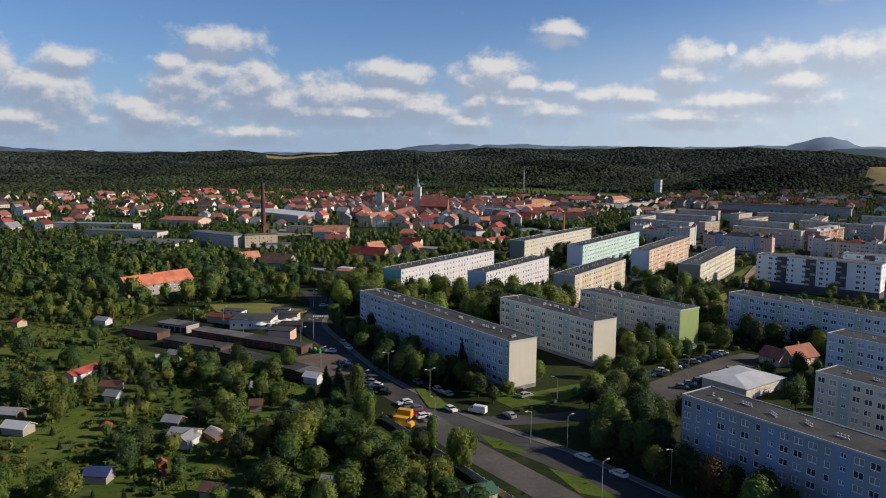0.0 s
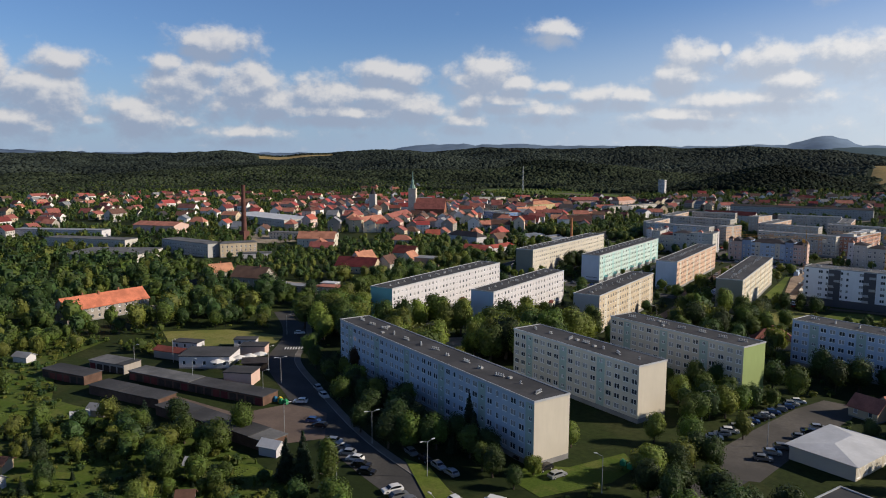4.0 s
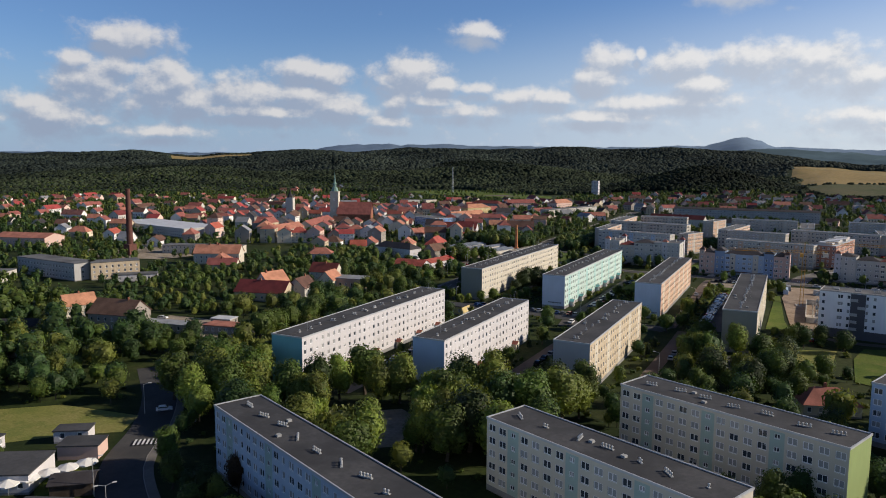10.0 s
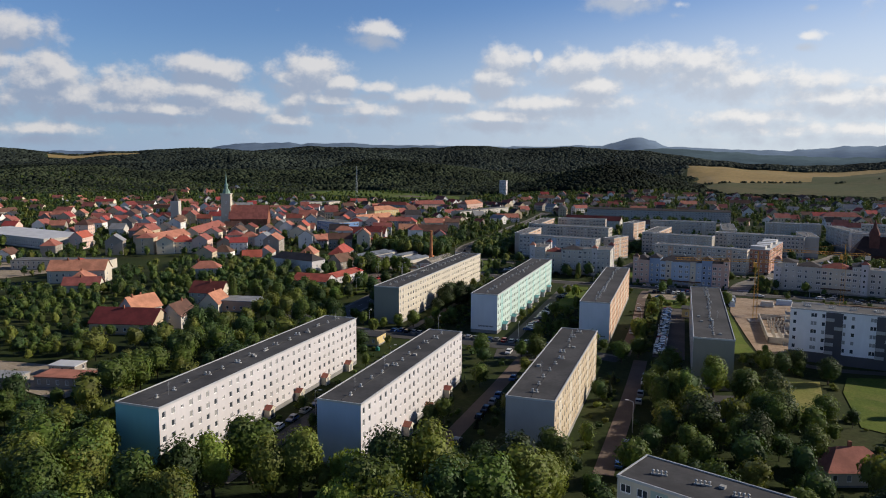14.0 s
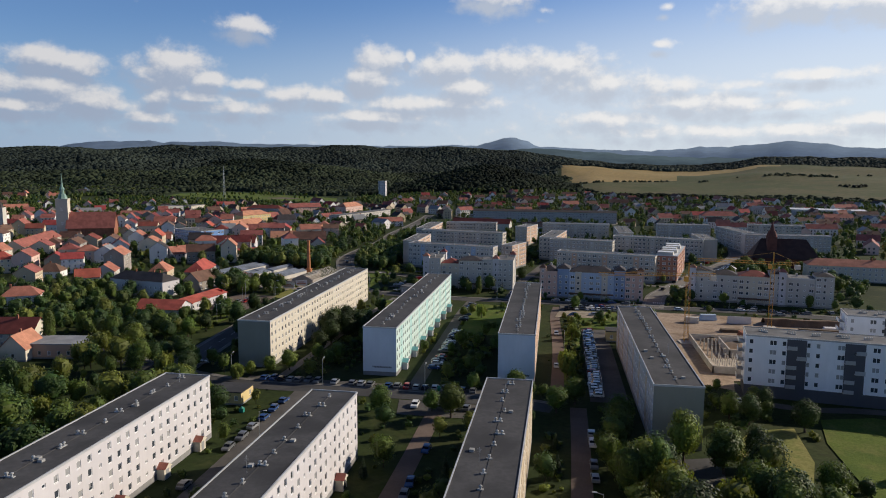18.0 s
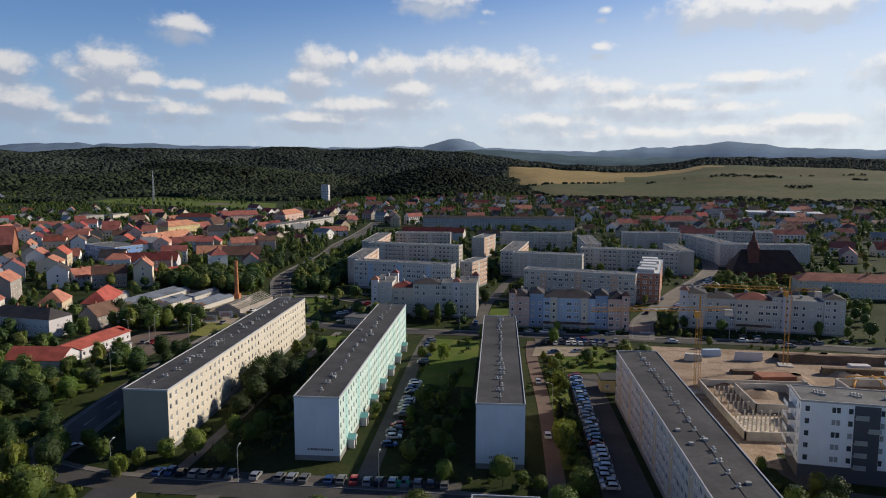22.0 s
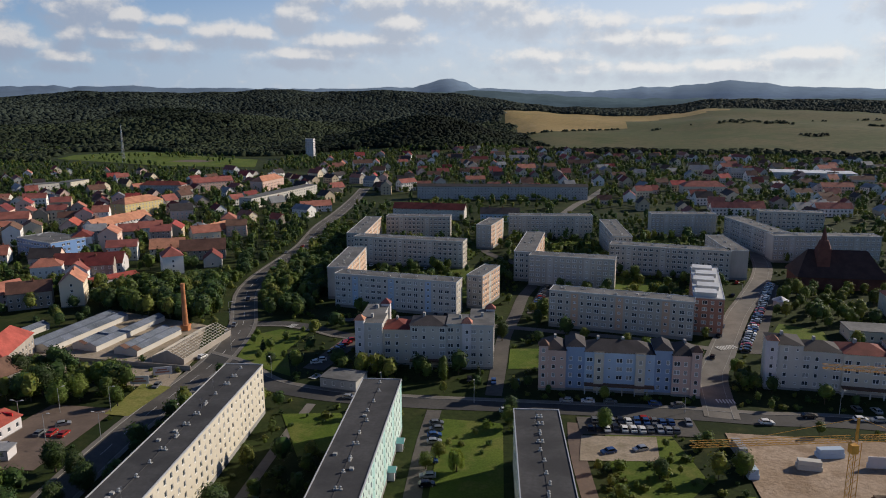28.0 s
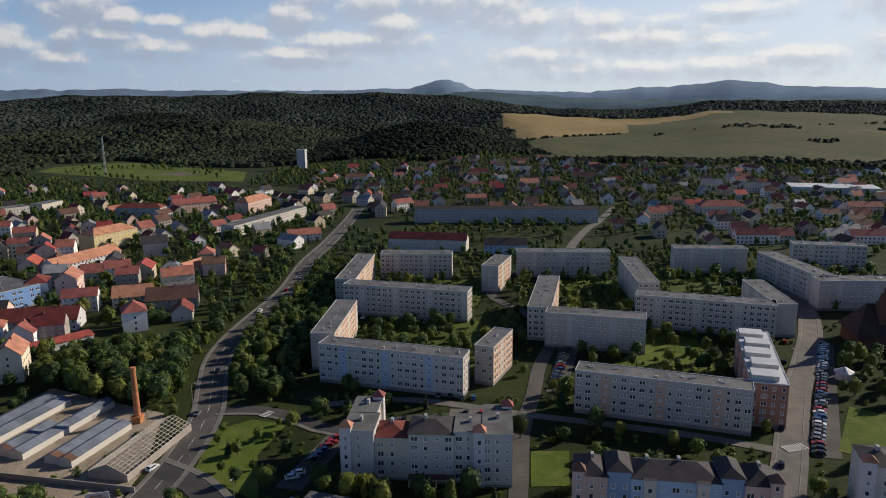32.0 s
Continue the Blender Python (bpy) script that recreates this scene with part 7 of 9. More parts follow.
# rows of parked cars: from, to, number, bearing, how full
ROWS = [
    (18, -255, 50, -272, 10, 20, 0.9), (0, -234, 12, -243, 3, -30, 0.6), (52, -258, 66, -262, 4, -25, 0.8), (60, -276, 74, -283, 6, 60, 0.9), (110, -208, 124, -166, 13, 18, 0.92), (121, -220, 131, -186, 8, 18, 0.45), (60, -238, 86, -250, 8, 70, 0.85),
    (-40, -10.5, 26, -11.5, 24, 90, 0.8), (-80, -4, -66, -12, 5, 60, 0.7), (-78, 10, -64, -2, 5, 60, 0.8), (8, -27, 30, -27, 7, 90, 0.7), (62.6, -12, 62.4, 74, 33, 0, 0.97), (10.5, 10, 10.2, 62, 20, 10, 0.75), (10, 84, 9.6, 118, 10, 10, 0.7),
    (56, 123.2, 83, 123.2, 12, 90, 0.97), (54, 118.0, 81, 118.0, 12, 90, 0.95), (53, 103, 66, 106, 4, 20, 0.7), (42, 137.4, 90, 135.4, 8, -2, 0.6), (120, 188, 166, 290, 36, -20, 0.96), (106, 180, 150, 292, 10, 66, 0.4), (-39, 162, -31, 190, 11, 20, 0.85), (-122, 88, -98, 88, 8, 90, 0.7), (-122, 104, -96, 104, 8, 90, 0.45),
    (-26, -30, -25.5, -140, 17, 90, 0.7), (21, -45, 20, -130, 15, 90, 0.6), (60, -40, 59, -112, 12, 90, 0.6), (-14, 204, 12, 206, 8, 90, 0.8), (18, 152, 34, 150, 5, 90, 0.6), (120, 130, 172, 126, 12, 0, 0.7), (126, 138, 174, 130, 10, 90, 0.6), (0, 226, 30, 222, 8, 90, 0.6),
    (43, 236, 53, 282, 14, 10, 0.85), (8, 201, 22, 202, 6, 80, 0.8), (8, 211, 22, 212, 6, 80, 0.6), (-50, 322, 0, 312, 12, 80, 0.5), (-2, 352, 12, 400, 10, 20, 0.5), (180, 40, 176, 70, 8, 0, 0.5), (100, 8, 104, -14, 4, 80, 0.5),
]
for x0, y0, x1, y1, n, a, full in ROWS:
    for i in range(n):
        if rng.random() < full:
            t = i / max(1, n - 1)
            put_car(x0 + (x1 - x0) * t + rng.uniform(-0.2, 0.2), y0 + (y1 - y0) * t + rng.uniform(-0.2, 0.2), a)
for x, y, a, c in [(74, -273, -20, "white"), (81, -270, 5, "van"), (66, -285, 10, "yellow"), (70, -290, 8, "yellow"), (90, -268, -25, "silver"), (118, -283, -20, "white"), (128, -287, -20, "white"), (-42, -190, 50, "grey"), (-55, -186, 50, "white"), (4, -246, 30, "white"),
                   (-36, -265, 10, "silver"), (-86, 140, 90, "grey"), (-82, 168, 75, "white"), (-84, 206, 95, "grey"), (-92, 246, 100, "black"), (-102, 330, 92, "white"), (-105, 352, 92, "grey"), (-101, 400, 92, "white"), (-98, 440, 92, "silver"), (-100, 372, 92, "red"),
                   (30, 128, 0, "white"), (70, 125, 0, "red"), (-20, 135, -10, "silver"), (106, 125, 0, "white"), (150, 122, 0, "silver"), (-60, 98, 30, "white"), (-108, 96, 20, "silver"), (50.5, 20, 90, "white"), (50, 66, 90, "silver"), (-148, -104, 20, "white"), (-100, 110, 30, "silver")]:
    put_car(x, y, a, c)


# ---- street lamps, bins, boards ----
def lamp_mesh(double):
    g = Geo()
    g.cyl(0, 0, 0, 8.2, 0.10, 0.06, 8)
    head = Geo()
    for s in ((1, -1) if double else (1,)):
        g.beam((0, 0, 8.1), (s * 1.3, 0, 8.5), 0.07)
        head.box(min(s * 1.2, s * 2.0), -0.16, 8.42, max(s * 1.2, s * 2.0), 0.16, 8.56, 0, True)
    return g.mesh("pole", [STEEL]), head.mesh("lamp_head", [LAMPHEAD])


for dbl, spots in ((False, [(-27, -229, 60), (-8, -249, 60), (18, -266, 70), (47, -279, 70), (-62, -240, 0), (-36, -252, 0), (-66, -252, 20), (78, -287, 160), (103, -281, 250), (112, -279, 70), (129, -300, 70), (139, -285, 250), (97, -252, 180), (122, -206, 180), (-50, -13, 90), (-20, -13.5, 90), (12, -14, 90), (-92, 60, 0), (-91, 120, 0),
                            (-74, 176, 180), (-89, 214, 0), (-50, 150, 270), (-10, 138, 270), (20, 134, 270), (84, 131, 270), (130, 133, 270), (118, 208, 160), (142, 260, 160), (-99, 100, 0), (-106, 118, 40), (-58, -190, 40), (-20, -60, 0), (-20, -110, 0), (60, -90, 180), (104, -196, 0), (53, 40, 180)]),
                   (True, [(-14, -236, 60), (62, -266, 70), (-84, 102, 0), (-112, 108, 0), (40, -258, 60)])):
    pole, head = lamp_mesh(dbl)
    for x, y, a in spots:
        ob = tagged(part("street_lamp", pole, m=pose(x, y, 0.03, 0, 0, a)), "slim grey steel street lamp beside a road", "street lamp", "street lamps")
        part("lamp_head", head, ob)
for k, (x, y, c, lab) in enumerate([(-3, -249, (0.02, 0.16, 0.30), "blue"), (-1.6, -248.4, (0.60, 0.42, 0.02), "yellow"), (-0.2, -249.4, (0.03, 0.26, 0.10), "green"), (1.2, -249, (0.03, 0.26, 0.10), "green"), (-34, -40, (0.03, 0.26, 0.20), "green"), (16, -12, (0.03, 0.25, 0.16), "green"), (18, -12, (0.03, 0.25, 0.16), "green"), (96, -236, (0.03, 0.25, 0.12), "green"), (98, -237, (0.03, 0.25, 0.12), "green")]):
    g = Geo()
    g.box(-0.6, -0.5, 0.0, 0.6, 0.5, 1.1, 0)
    g.cyl(0, 0, 1.1, 1.5, 0.55, 0.25, 8, 0)
    tagged(part("recycling_bin", g, m=pose(x, y, 0.09), mats=[surf(f"{lab}_bin_{k}", c, 0.5)]), f"{lab} plastic recycling container beside a road", "recycling bin", "recycling bins")
for x, y, a in [(-76, 146, 20), (-80, 138, 10)]:
    ob = new("billboard")
    ob.matrix_basis = pose(x - 14, y, 0, 0, 0, a)
    tagged(ob, "pale roadside board on two posts", "billboard")
    g = Geo()
    g.box(0, -0.1, 1.6, 6, 0.1, 4.4, 0, True)
    part("panel", g, ob, mats=[W_WHITE])
    for px in (1, 5):
        g = Geo()
        g.box(px - 0.1, -0.1, 0, px + 0.1, 0.1, 1.6)
        part("post", g, ob, mats=[STEEL])
    g = Geo()
    g.box(0.6, -0.13, 2.3, 5.2, -0.1, 2.9, 0, True)
    g.box(1.2, -0.13, 3.2, 4.4, -0.1, 3.7, 0, True)
    part("lettering", g, ob, mats=[W_RUST])
g = Geo()
g.cyl(0, 0, 0, 3.2, 3.2, 3.2, 8, 1)
g.cyl(0, 0, 3.2, 5.2, 3.8, 0.2, 8, 0)
tagged(part("pavilion", g, m=pose(156, 250, 0), mats=[R_WHITESHEET, W_WHITE]), "small white octagonal pavilion", "pavilion")


# ---- the town ----
ROOFS = [R_ORANGE, R_RED, R_BRIGHT, R_BROWN, R_DARK, R_WINE, R_GREYSHEET]
W_TOWNWHITE, W_TOWNCREAM, W_TOWNPINK = wall("white_town_plaster", (0.78, 0.75, 0.71), 0.1), wall("cream_town_plaster", (0.74, 0.63, 0.47), 0.1), wall("pinkish_town_plaster", (0.70, 0.50, 0.42), 0.1)
WALLS = [W_TOWNWHITE, W_TOWNCREAM, W_LIGHTGREY, W_SAND, W_TOWNPINK, W_OLD, W_TOWNWHITE]
TOWN_MATS = WALLS + ROOFS + [GLASS, BRICK]
rng = random.Random(21)
lots = []


def town_roof(k, red=0.62):
    r = rng.random()
    if r < red:
        return rng.choice((0, 1, 1, 1, 2))
    return rng.choice((3, 3, 4, 5, 6))


# terraces of the old town, row by row round the church
for row in range(-7, 8):
    c, s = math.cos(radians(24)), math.sin(radians(24))
    along = -250 + rng.uniform(0, 20)
    while along < 250:
        l = rng.uniform(10, 19)
        off = row * 38 + rng.uniform(-5, 5) + 8 * math.sin(along * 0.02 + row)
        x, y = -372 + along * c - off * s, 322 + along * s + off * c
        keep = math.hypot(along, off * 1.15) < 235 and rng.random() < 0.74
        if keep and at_cell(x, y) == 0 and y > 30 + (x + 300) * -0.1:
            lots.append((x, y, 24 + rng.choice((0, 90, 90)) + rng.uniform(-9, 9), l, rng.uniform(10, 12.5), rng.uniform(7.5, 12), rng.uniform(3.2, 4.6), town_roof(0, 0.62), rng.randrange(7)))
        along += l + (0.3 if rng.random() < 0.75 else rng.uniform(5, 24))
# looser quarters
QUARTERS = [
    ([(-205, 130), (-130, 150), (-160, 205), (-215, 250), (-300, 260), (-300, 60), (-215, 20)], 31, 24, 0.7), ([(-215, 430), (-118, 440), (-112, 640), (-40, 690), (-200, 840), (-420, 800), (-420, 560)], 35, 55, 0.55),
    ([(-300, 260), (-200, 350), (-420, 560), (-620, 560), (-600, 100), (-480, 60), (-330, 90)], 36, 24, 0.55), ([(-620, 560), (-420, 560), (-420, 800), (-330, 830), (-620, 850), (-820, 700)], 42, 40, 0.5),
    ([(-820, 700), (-600, 560), (-600, 60), (-760, -60), (-1100, 100), (-1150, 450)], 42, 15, 0.5), ([(-560, 60), (-480, -120), (-740, -160), (-760, -40)], 34, 20, 0.55),
    ([(-110, 640), (130, 640), (330, 560), (480, 640), (560, 1000), (60, 1230), (-260, 1010), (-190, 840)], 36, 10, 0.3), ([(260, 380), (420, 330), (560, 640), (420, 560), (300, 560)], 34, -10, 0.45),
    ([(60, 500), (300, 500), (330, 560), (130, 640), (120, 590)], 30, 0, 0.3), ([(-930, 860), (-800, 900), (-860, 1100), (-980, 1050)], 50, 30, 0.5),
]
for poly, gap, ang, red in QUARTERS:
    xs, ys = [p[0] for p in poly], [p[1] for p in poly]
    for gx in np.arange(min(xs), max(xs), gap):
        for gy in np.arange(min(ys), max(ys), gap * 0.9):
            x, y = gx + rng.uniform(-0.28, 0.28) * gap, gy + rng.uniform(-0.28, 0.28) * gap
            if not inside_one(poly, x, y) or at_cell(x, y) or any(at_cell(x + dx, y + dy) for dx, dy in ((9, 0), (-9, 0), (0, 9), (0, -9))) or rng.random() < 0.34:
                continue
            if any(abs(x - q[0]) < 15 and abs(y - q[1]) < 15 for q in lots):
                continue
            big = rng.random() < 0.14
            lots.append((x, y, ang + rng.choice((0, 90) if abs(ang) < 12 else (0, 90, 90)) + rng.uniform(-12, 12), rng.uniform(11, 17) * (1.9 if big else 1), rng.uniform(9, 12), rng.uniform(4, 7.5) * (1.3 if big else 1), rng.uniform(3.2, 5.2), town_roof(0, red), rng.randrange(7)))
lots.sort(key=lambda q: (q[0] + 60) ** 2 + (q[1] - 60) ** 2)
ROOF_WORD = ["orange tiled", "red tiled", "bright red", "brown tiled", "dark", "wine-red", "grey sheet"]
WALL_WORD = ["white", "cream", "light grey", "beige", "pinkish", "old grey", "white"]
TOWN_NEAR = 100
joined = Geo()
for k, (x, y, a, l, w, h, rh, ri, wi) in enumerate(lots):
    z = float(land(x, y)) if math.hypot(x - CX, y - CY) > 860 else 0.0
    if k < TOWN_NEAR:
        house(f"{WALL_WORD[wi]} town house with a {ROOF_WORD[ri]} roof", x, y, a, l, w, h, rh, WALLS[wi], ROOFS[ri], rng.choice(("gable", "gable", "gable", "hip")), False, k, "town_house", "town houses")
        continue
    m = pose(x, y, z, 0, 0, a)
    g = Geo()
    p, q = l / 2, w / 2
    g.box(-p, -q, -2, p, q, h, wi)
    for s in (-p, p):
        g.face([(s, -q, h), (s, q, h), (s, 0, h + rh)] if s > 0 else [(s, q, h), (s, -q, h), (s, 0, h + rh)], wi)
    for s in (-1, 1):
        f4 = [(-p - 0.4, s * (q + 0.45), h - 0.3), (p + 0.4, s * (q + 0.45), h - 0.3), (p + 0.4, 0, h + rh + 0.12), (-p - 0.4, 0, h + rh + 0.12)]
        g.face(f4 if s < 0 else f4[::-1], 7 + ri)
    g.box(p * 0.3, -0.4, h + rh - 1, p * 0.3 + 0.8, 0.4, h + rh + 1.1, 15)
    for s in range(max(1, int(h / 2.9))):
        for i in range(int(l / 3)):
            x0 = -p + 1 + i * 3.0
            for yy in (-q - 0.03, q + 0.03):
                t = [(x0, yy, 1 + s * 2.9), (x0 + 1.2, yy, 1 + s * 2.9), (x0 + 1.2, yy, 2.4 + s * 2.9), (x0, yy, 2.4 + s * 2.9)]
                g.face(t if yy < 0 else t[::-1], 14)
        for yy in (-2.2, 1.0):
            for s2 in (-1, 1):
                t = [(s2 * (p + 0.03), yy, 1 + s * 2.9), (s2 * (p + 0.03), yy + 1.2, 1 + s * 2.9), (s2 * (p + 0.03), yy + 1.2, 2.4 + s * 2.9), (s2 * (p + 0.03), yy, 2.4 + s * 2.9)]
                g.face(t if s2 > 0 else t[::-1], 14)
    n = len(joined.v)
    joined.v += [tuple(m @ Vector(v)) for v in g.v]
    joined.f += [tuple(n + i for i in f) for f in g.f]
    joined.m += g.m
    mark_rect(x - (p * math.cos(radians(a)) - q * math.sin(radians(a))), y - (p * math.sin(radians(a)) + q * math.cos(radians(a))), a, l, w, 1.5, 2)
tagged(part("far_town", joined, mats=TOWN_MATS), "dense distant town houses with mostly red tiled roofs", "town", kind="stuff")


# ---- trees ----
def cube_ball(n):
    """A ball of quads, n by n on each side of a cube."""
    v, f = [], []
    t = np.linspace(-1, 1, n + 1)
    for ax in range(3):
        for s in (-1, 1):
            k = len(v)
            for a in t:
                for b in t:
                    p = np.zeros(3)
                    p[ax], p[(ax + 1) % 3], p[(ax + 2) % 3] = s, a * s, b
                    v.append(p / np.linalg.norm(p))
            for i in range(n):
                for j in range(n):
                    f.append((k + i * (n + 1) + j, k + (i + 1) * (n + 1) + j, k + (i + 1) * (n + 1) + j + 1, k + i * (n + 1) + j + 1))
    return np.array(v), np.array(f)


BALL2, BALL1 = cube_ball(2), cube_ball(1)


def leaves(rs, pts, normals, size, droop=0.0):
    """One small bent-free leaf clump at each point."""
    n = len(pts)
    nn = normals + rs.normal(0, 0.27, (n, 3))
    nn /= np.linalg.norm(nn, axis=1, keepdims=True) + 1e-9
    ref = np.where(np.abs(nn[:, 2:3]) > 0.9, [[1.0, 0, 0]], [[0, 0, 1.0]])
    a = np.cross(nn, ref)
    a /= np.linalg.norm(a, axis=1, keepdims=True) + 1e-9
    b = np.cross(nn, a)
    ang = rs.uniform(0, 2 * np.pi, (n, 1))
    a, b = a * np.cos(ang) + b * np.sin(ang), b * np.cos(ang) - a * np.sin(ang)
    s = size * rs.uniform(0.55, 1.25, (n, 1))
    if droop:
        b = b * 0.4 + np.array([[0, 0, -1.0]]) * droop
    v = np.stack([pts - a * s * 0.55 - b * s * 0.42, pts + a * s * 0.55 - b * s * 0.30, pts + a * s * rs.uniform(-0.3, 0.3, (n, 1)) + b * s * 0.72], 1).reshape(-1, 3)
    return v, np.arange(3 * n).reshape(n, 3)


def crown_arrays(kind, seed, count, size, hearts=99):
    """A crown about 10 m high over the origin: lobes with a dark heart and leaf clumps outside."""
    rs = np.random.RandomState(seed)
    lobes = []
    if kind == "broad":
        for i in range(13):
            a, r = rs.uniform(0, 6.28), rs.uniform(0.8, 2.7)
            z = rs.uniform(2.9, 8.6)
            fall = 1 - abs(z - 5.6) / 5.2
            lobes.append((r * fall * math.cos(a), r * fall * math.sin(a), z, *(rs.uniform(1.0, 2.0) * np.array([1, 1, 0.95]))))
        lobes.append((0, 0, 5.8, 3.0, 3.0, 3.7))
    elif kind == "round":
        for i in range(9):
            a, z = rs.uniform(0, 6.28), rs.uniform(3.2, 8.2)
            lobes.append((1.9 * math.cos(a) * (1 - abs(z - 5.5) / 5), 1.9 * math.sin(a) * (1 - abs(z - 5.5) / 5), z, 1.7, 1.7, 1.5))
        lobes.append((0, 0, 5.6, 3.2, 3.2, 3.9))
    elif kind == "poplar":
        for i in range(9):
            z = 1.8 + i * 0.95
            lobes.append((rs.uniform(-0.3, 0.3), rs.uniform(-0.3, 0.3), z, *(np.array([1, 1, 1.2]) * (1.35 * math.sin(math.pi * (0.12 + 0.82 * (i + 1) / 11)) + 0.25))))
    elif kind == "willow":
        for i in range(10):
            a = rs.uniform(0, 6.28)
            lobes.append((2.3 * math.cos(a), 2.3 * math.sin(a), rs.uniform(3.4, 6.4), 1.3, 1.3, 2.3))
        lobes.append((0, 0, 6.4, 2.6, 2.6, 2.4))
    elif kind == "conifer":
        for i in range(10):
            t = i / 9
            lobes.append((rs.uniform(-0.15, 0.15), rs.uniform(-0.15, 0.15), 1.3 + 8.2 * t, 2.1 * (1 - t) + 0.25, 2.1 * (1 - t) + 0.25, 0.75))
    else:
        for i in range(6):
            a = rs.uniform(0, 6.28)
            lobes.append((2.4 * rs.uniform(0.2, 1) * math.cos(a), 2.4 * rs.uniform(0.2, 1) * math.sin(a), rs.uniform(2.2, 5.2), 2.6, 2.6, rs.uniform(2.6, 4.4)))
    lobes = np.array(lobes)
    vs, fs, n = [], [], 0
    if hearts:
        bv, bf = BALL2 if count > 200 else BALL1
        for lb in sorted(lobes.tolist(), key=lambda q: -q[3] * q[5])[:hearts]:
            lb = np.array(lb)
            v = bv * (1 + rs.uniform(-0.12, 0.12, (len(bv), 1)))
            vs.append(v * lb[3:] * 0.82 + lb[:3])
            fs.append(np.concatenate([bf[:, :3], bf[:, [0, 2, 3]]]) + n)
            n += len(bv)
    area_w = (lobes[:, 3] * lobes[:, 5]) ** 1.0
    pick = rs.choice(len(lobes), count, p=area_w / area_w.sum())
    d = rs.normal(0, 1, (count, 3))
    d[:, 2] = d[:, 2] + 0.15
    d /= np.linalg.norm(d, axis=1, keepdims=True)
    pts = lobes[pick, :3] + d * lobes[pick, 3:] * rs.uniform(0.80, 1.20, (count, 1))
    keep = pts[:, 2] > 0.1
    v, f = leaves(rs, pts[keep], d[keep], size, 1.1 if kind == "willow" else 0.0)
    vs.append(v)
    fs.append(f + n)
    return np.concatenate(vs), np.concatenate(fs)


def trunk_geo(kind, seed):
    r = random.Random(seed)
    g = Geo()
    top = {"broad": 6.0, "round": 5.5, "poplar": 8.0, "willow": 6.0, "conifer": 9.0, "bush": 2.0}[kind]
    segs = 5
    px, py = 0.0, 0.0
    for i in range(segs):
        a = len(g.v)
        nx, ny = px + r.uniform(-0.12, 0.12), py + r.uniform(-0.12, 0.12)
        for (cx, cy), z, rad in (((px, py), top * i / segs, 0.28 * (1 - i / segs) + 0.05), ((nx, ny), top * (i + 1) / segs, 0.28 * (1 - (i + 1) / segs) + 0.05)):
            g.v += [(cx + rad * math.cos(k * 1.047), cy + rad * math.sin(k * 1.047), z) for k in range(6)]
        g.f += [(a + k, a + (k + 1) % 6, a + 6 + (k + 1) % 6, a + 6 + k) for k in range(6)]
        g.m += [0] * 6
        px, py = nx, ny
    if kind not in ("conifer", "bush"):
        for i in range(5):
            a = r.uniform(0, 6.28)
            z = r.uniform(2.4, 4.6)
            g.beam((0, 0, z), (2.0 * math.cos(a), 2.0 * math.sin(a), z + r.uniform(1.2, 2.4)), 0.14)
    return g


SORTS = {}
for key, kind, leaf, seed, count, size in [
    ("broad_a", "broad", "mid", 1, 3000, 0.40), ("broad_b", "broad", "dark", 2, 3000, 0.40), ("broad_c", "broad", "light", 3, 3000, 0.40), ("broad_d", "broad", "mid", 8, 3000, 0.40), ("round_a", "round", "dark", 4, 2800, 0.40), ("round_b", "round", "mid", 5, 2800, 0.40),
    ("poplar", "poplar", "mid", 6, 2400, 0.34), ("willow", "willow", "light", 7, 2600, 0.42), ("conifer", "conifer", "conifer", 9, 2400, 0.34), ("copper", "round", "copper", 10, 2600, 0.40), ("bush_a", "bush", "mid", 11, 420, 0.95), ("bush_b", "bush", "light", 12, 420, 0.95), ("bush_c", "bush", "dark", 13, 420, 0.95),
]:
    cv, cf = crown_arrays(kind, seed, count, size)
    if kind == "bush":
        light = [crown_arrays(kind, seed + 50, 56, 1.75, 2), crown_arrays(kind, seed + 50, 24, 2.6, 2), crown_arrays(kind, seed + 50, 66, 1.65, 3)]
    else:
        light = [crown_arrays(kind, seed + 50, 290, size * 1.75, 5), crown_arrays(kind, seed + 60, 62, size * 3.3, 4), crown_arrays(kind, seed + 70, 900, size * 1.2, 7)]
    SORTS[key] = (kind, leaf, quads("crown", cv, cf, [LEAF[leaf]]), trunk_geo(kind, seed).mesh("tree", [BARK]), light)
LABELS = {"broad": "broad leafy deciduous tree with an uneven crown", "round": "rounded dense leafy deciduous tree", "poplar": "slender upright tree with a narrow crown", "willow": "pale weeping tree with hanging foliage", "conifer": "dark green pointed conifer tree", "bush": "low leafy garden shrub"}
tally = {"tree": 0, "shrub": 0}
far_leaf = {key: [] for key in LEAF}
far_wood = []
trng = random.Random(4)


OPEN = [(6, -178, 8), (4, -187, 6), (-140, -222, 10), (-140, -208, 10), (-138, -196, 9), (-130, -212, 8), (-138, -134, 9), (-146, -138, 8), (-117, -8, 11), (-112, -20, 9), (-128, -60, 9), (-120, -46, 7), (4, -170, 9), (2, -160, 7), (104, -40, 9), (126, -26, 11), (120, -52, 8), (104, -54, 5)]  # glades: middle and radius


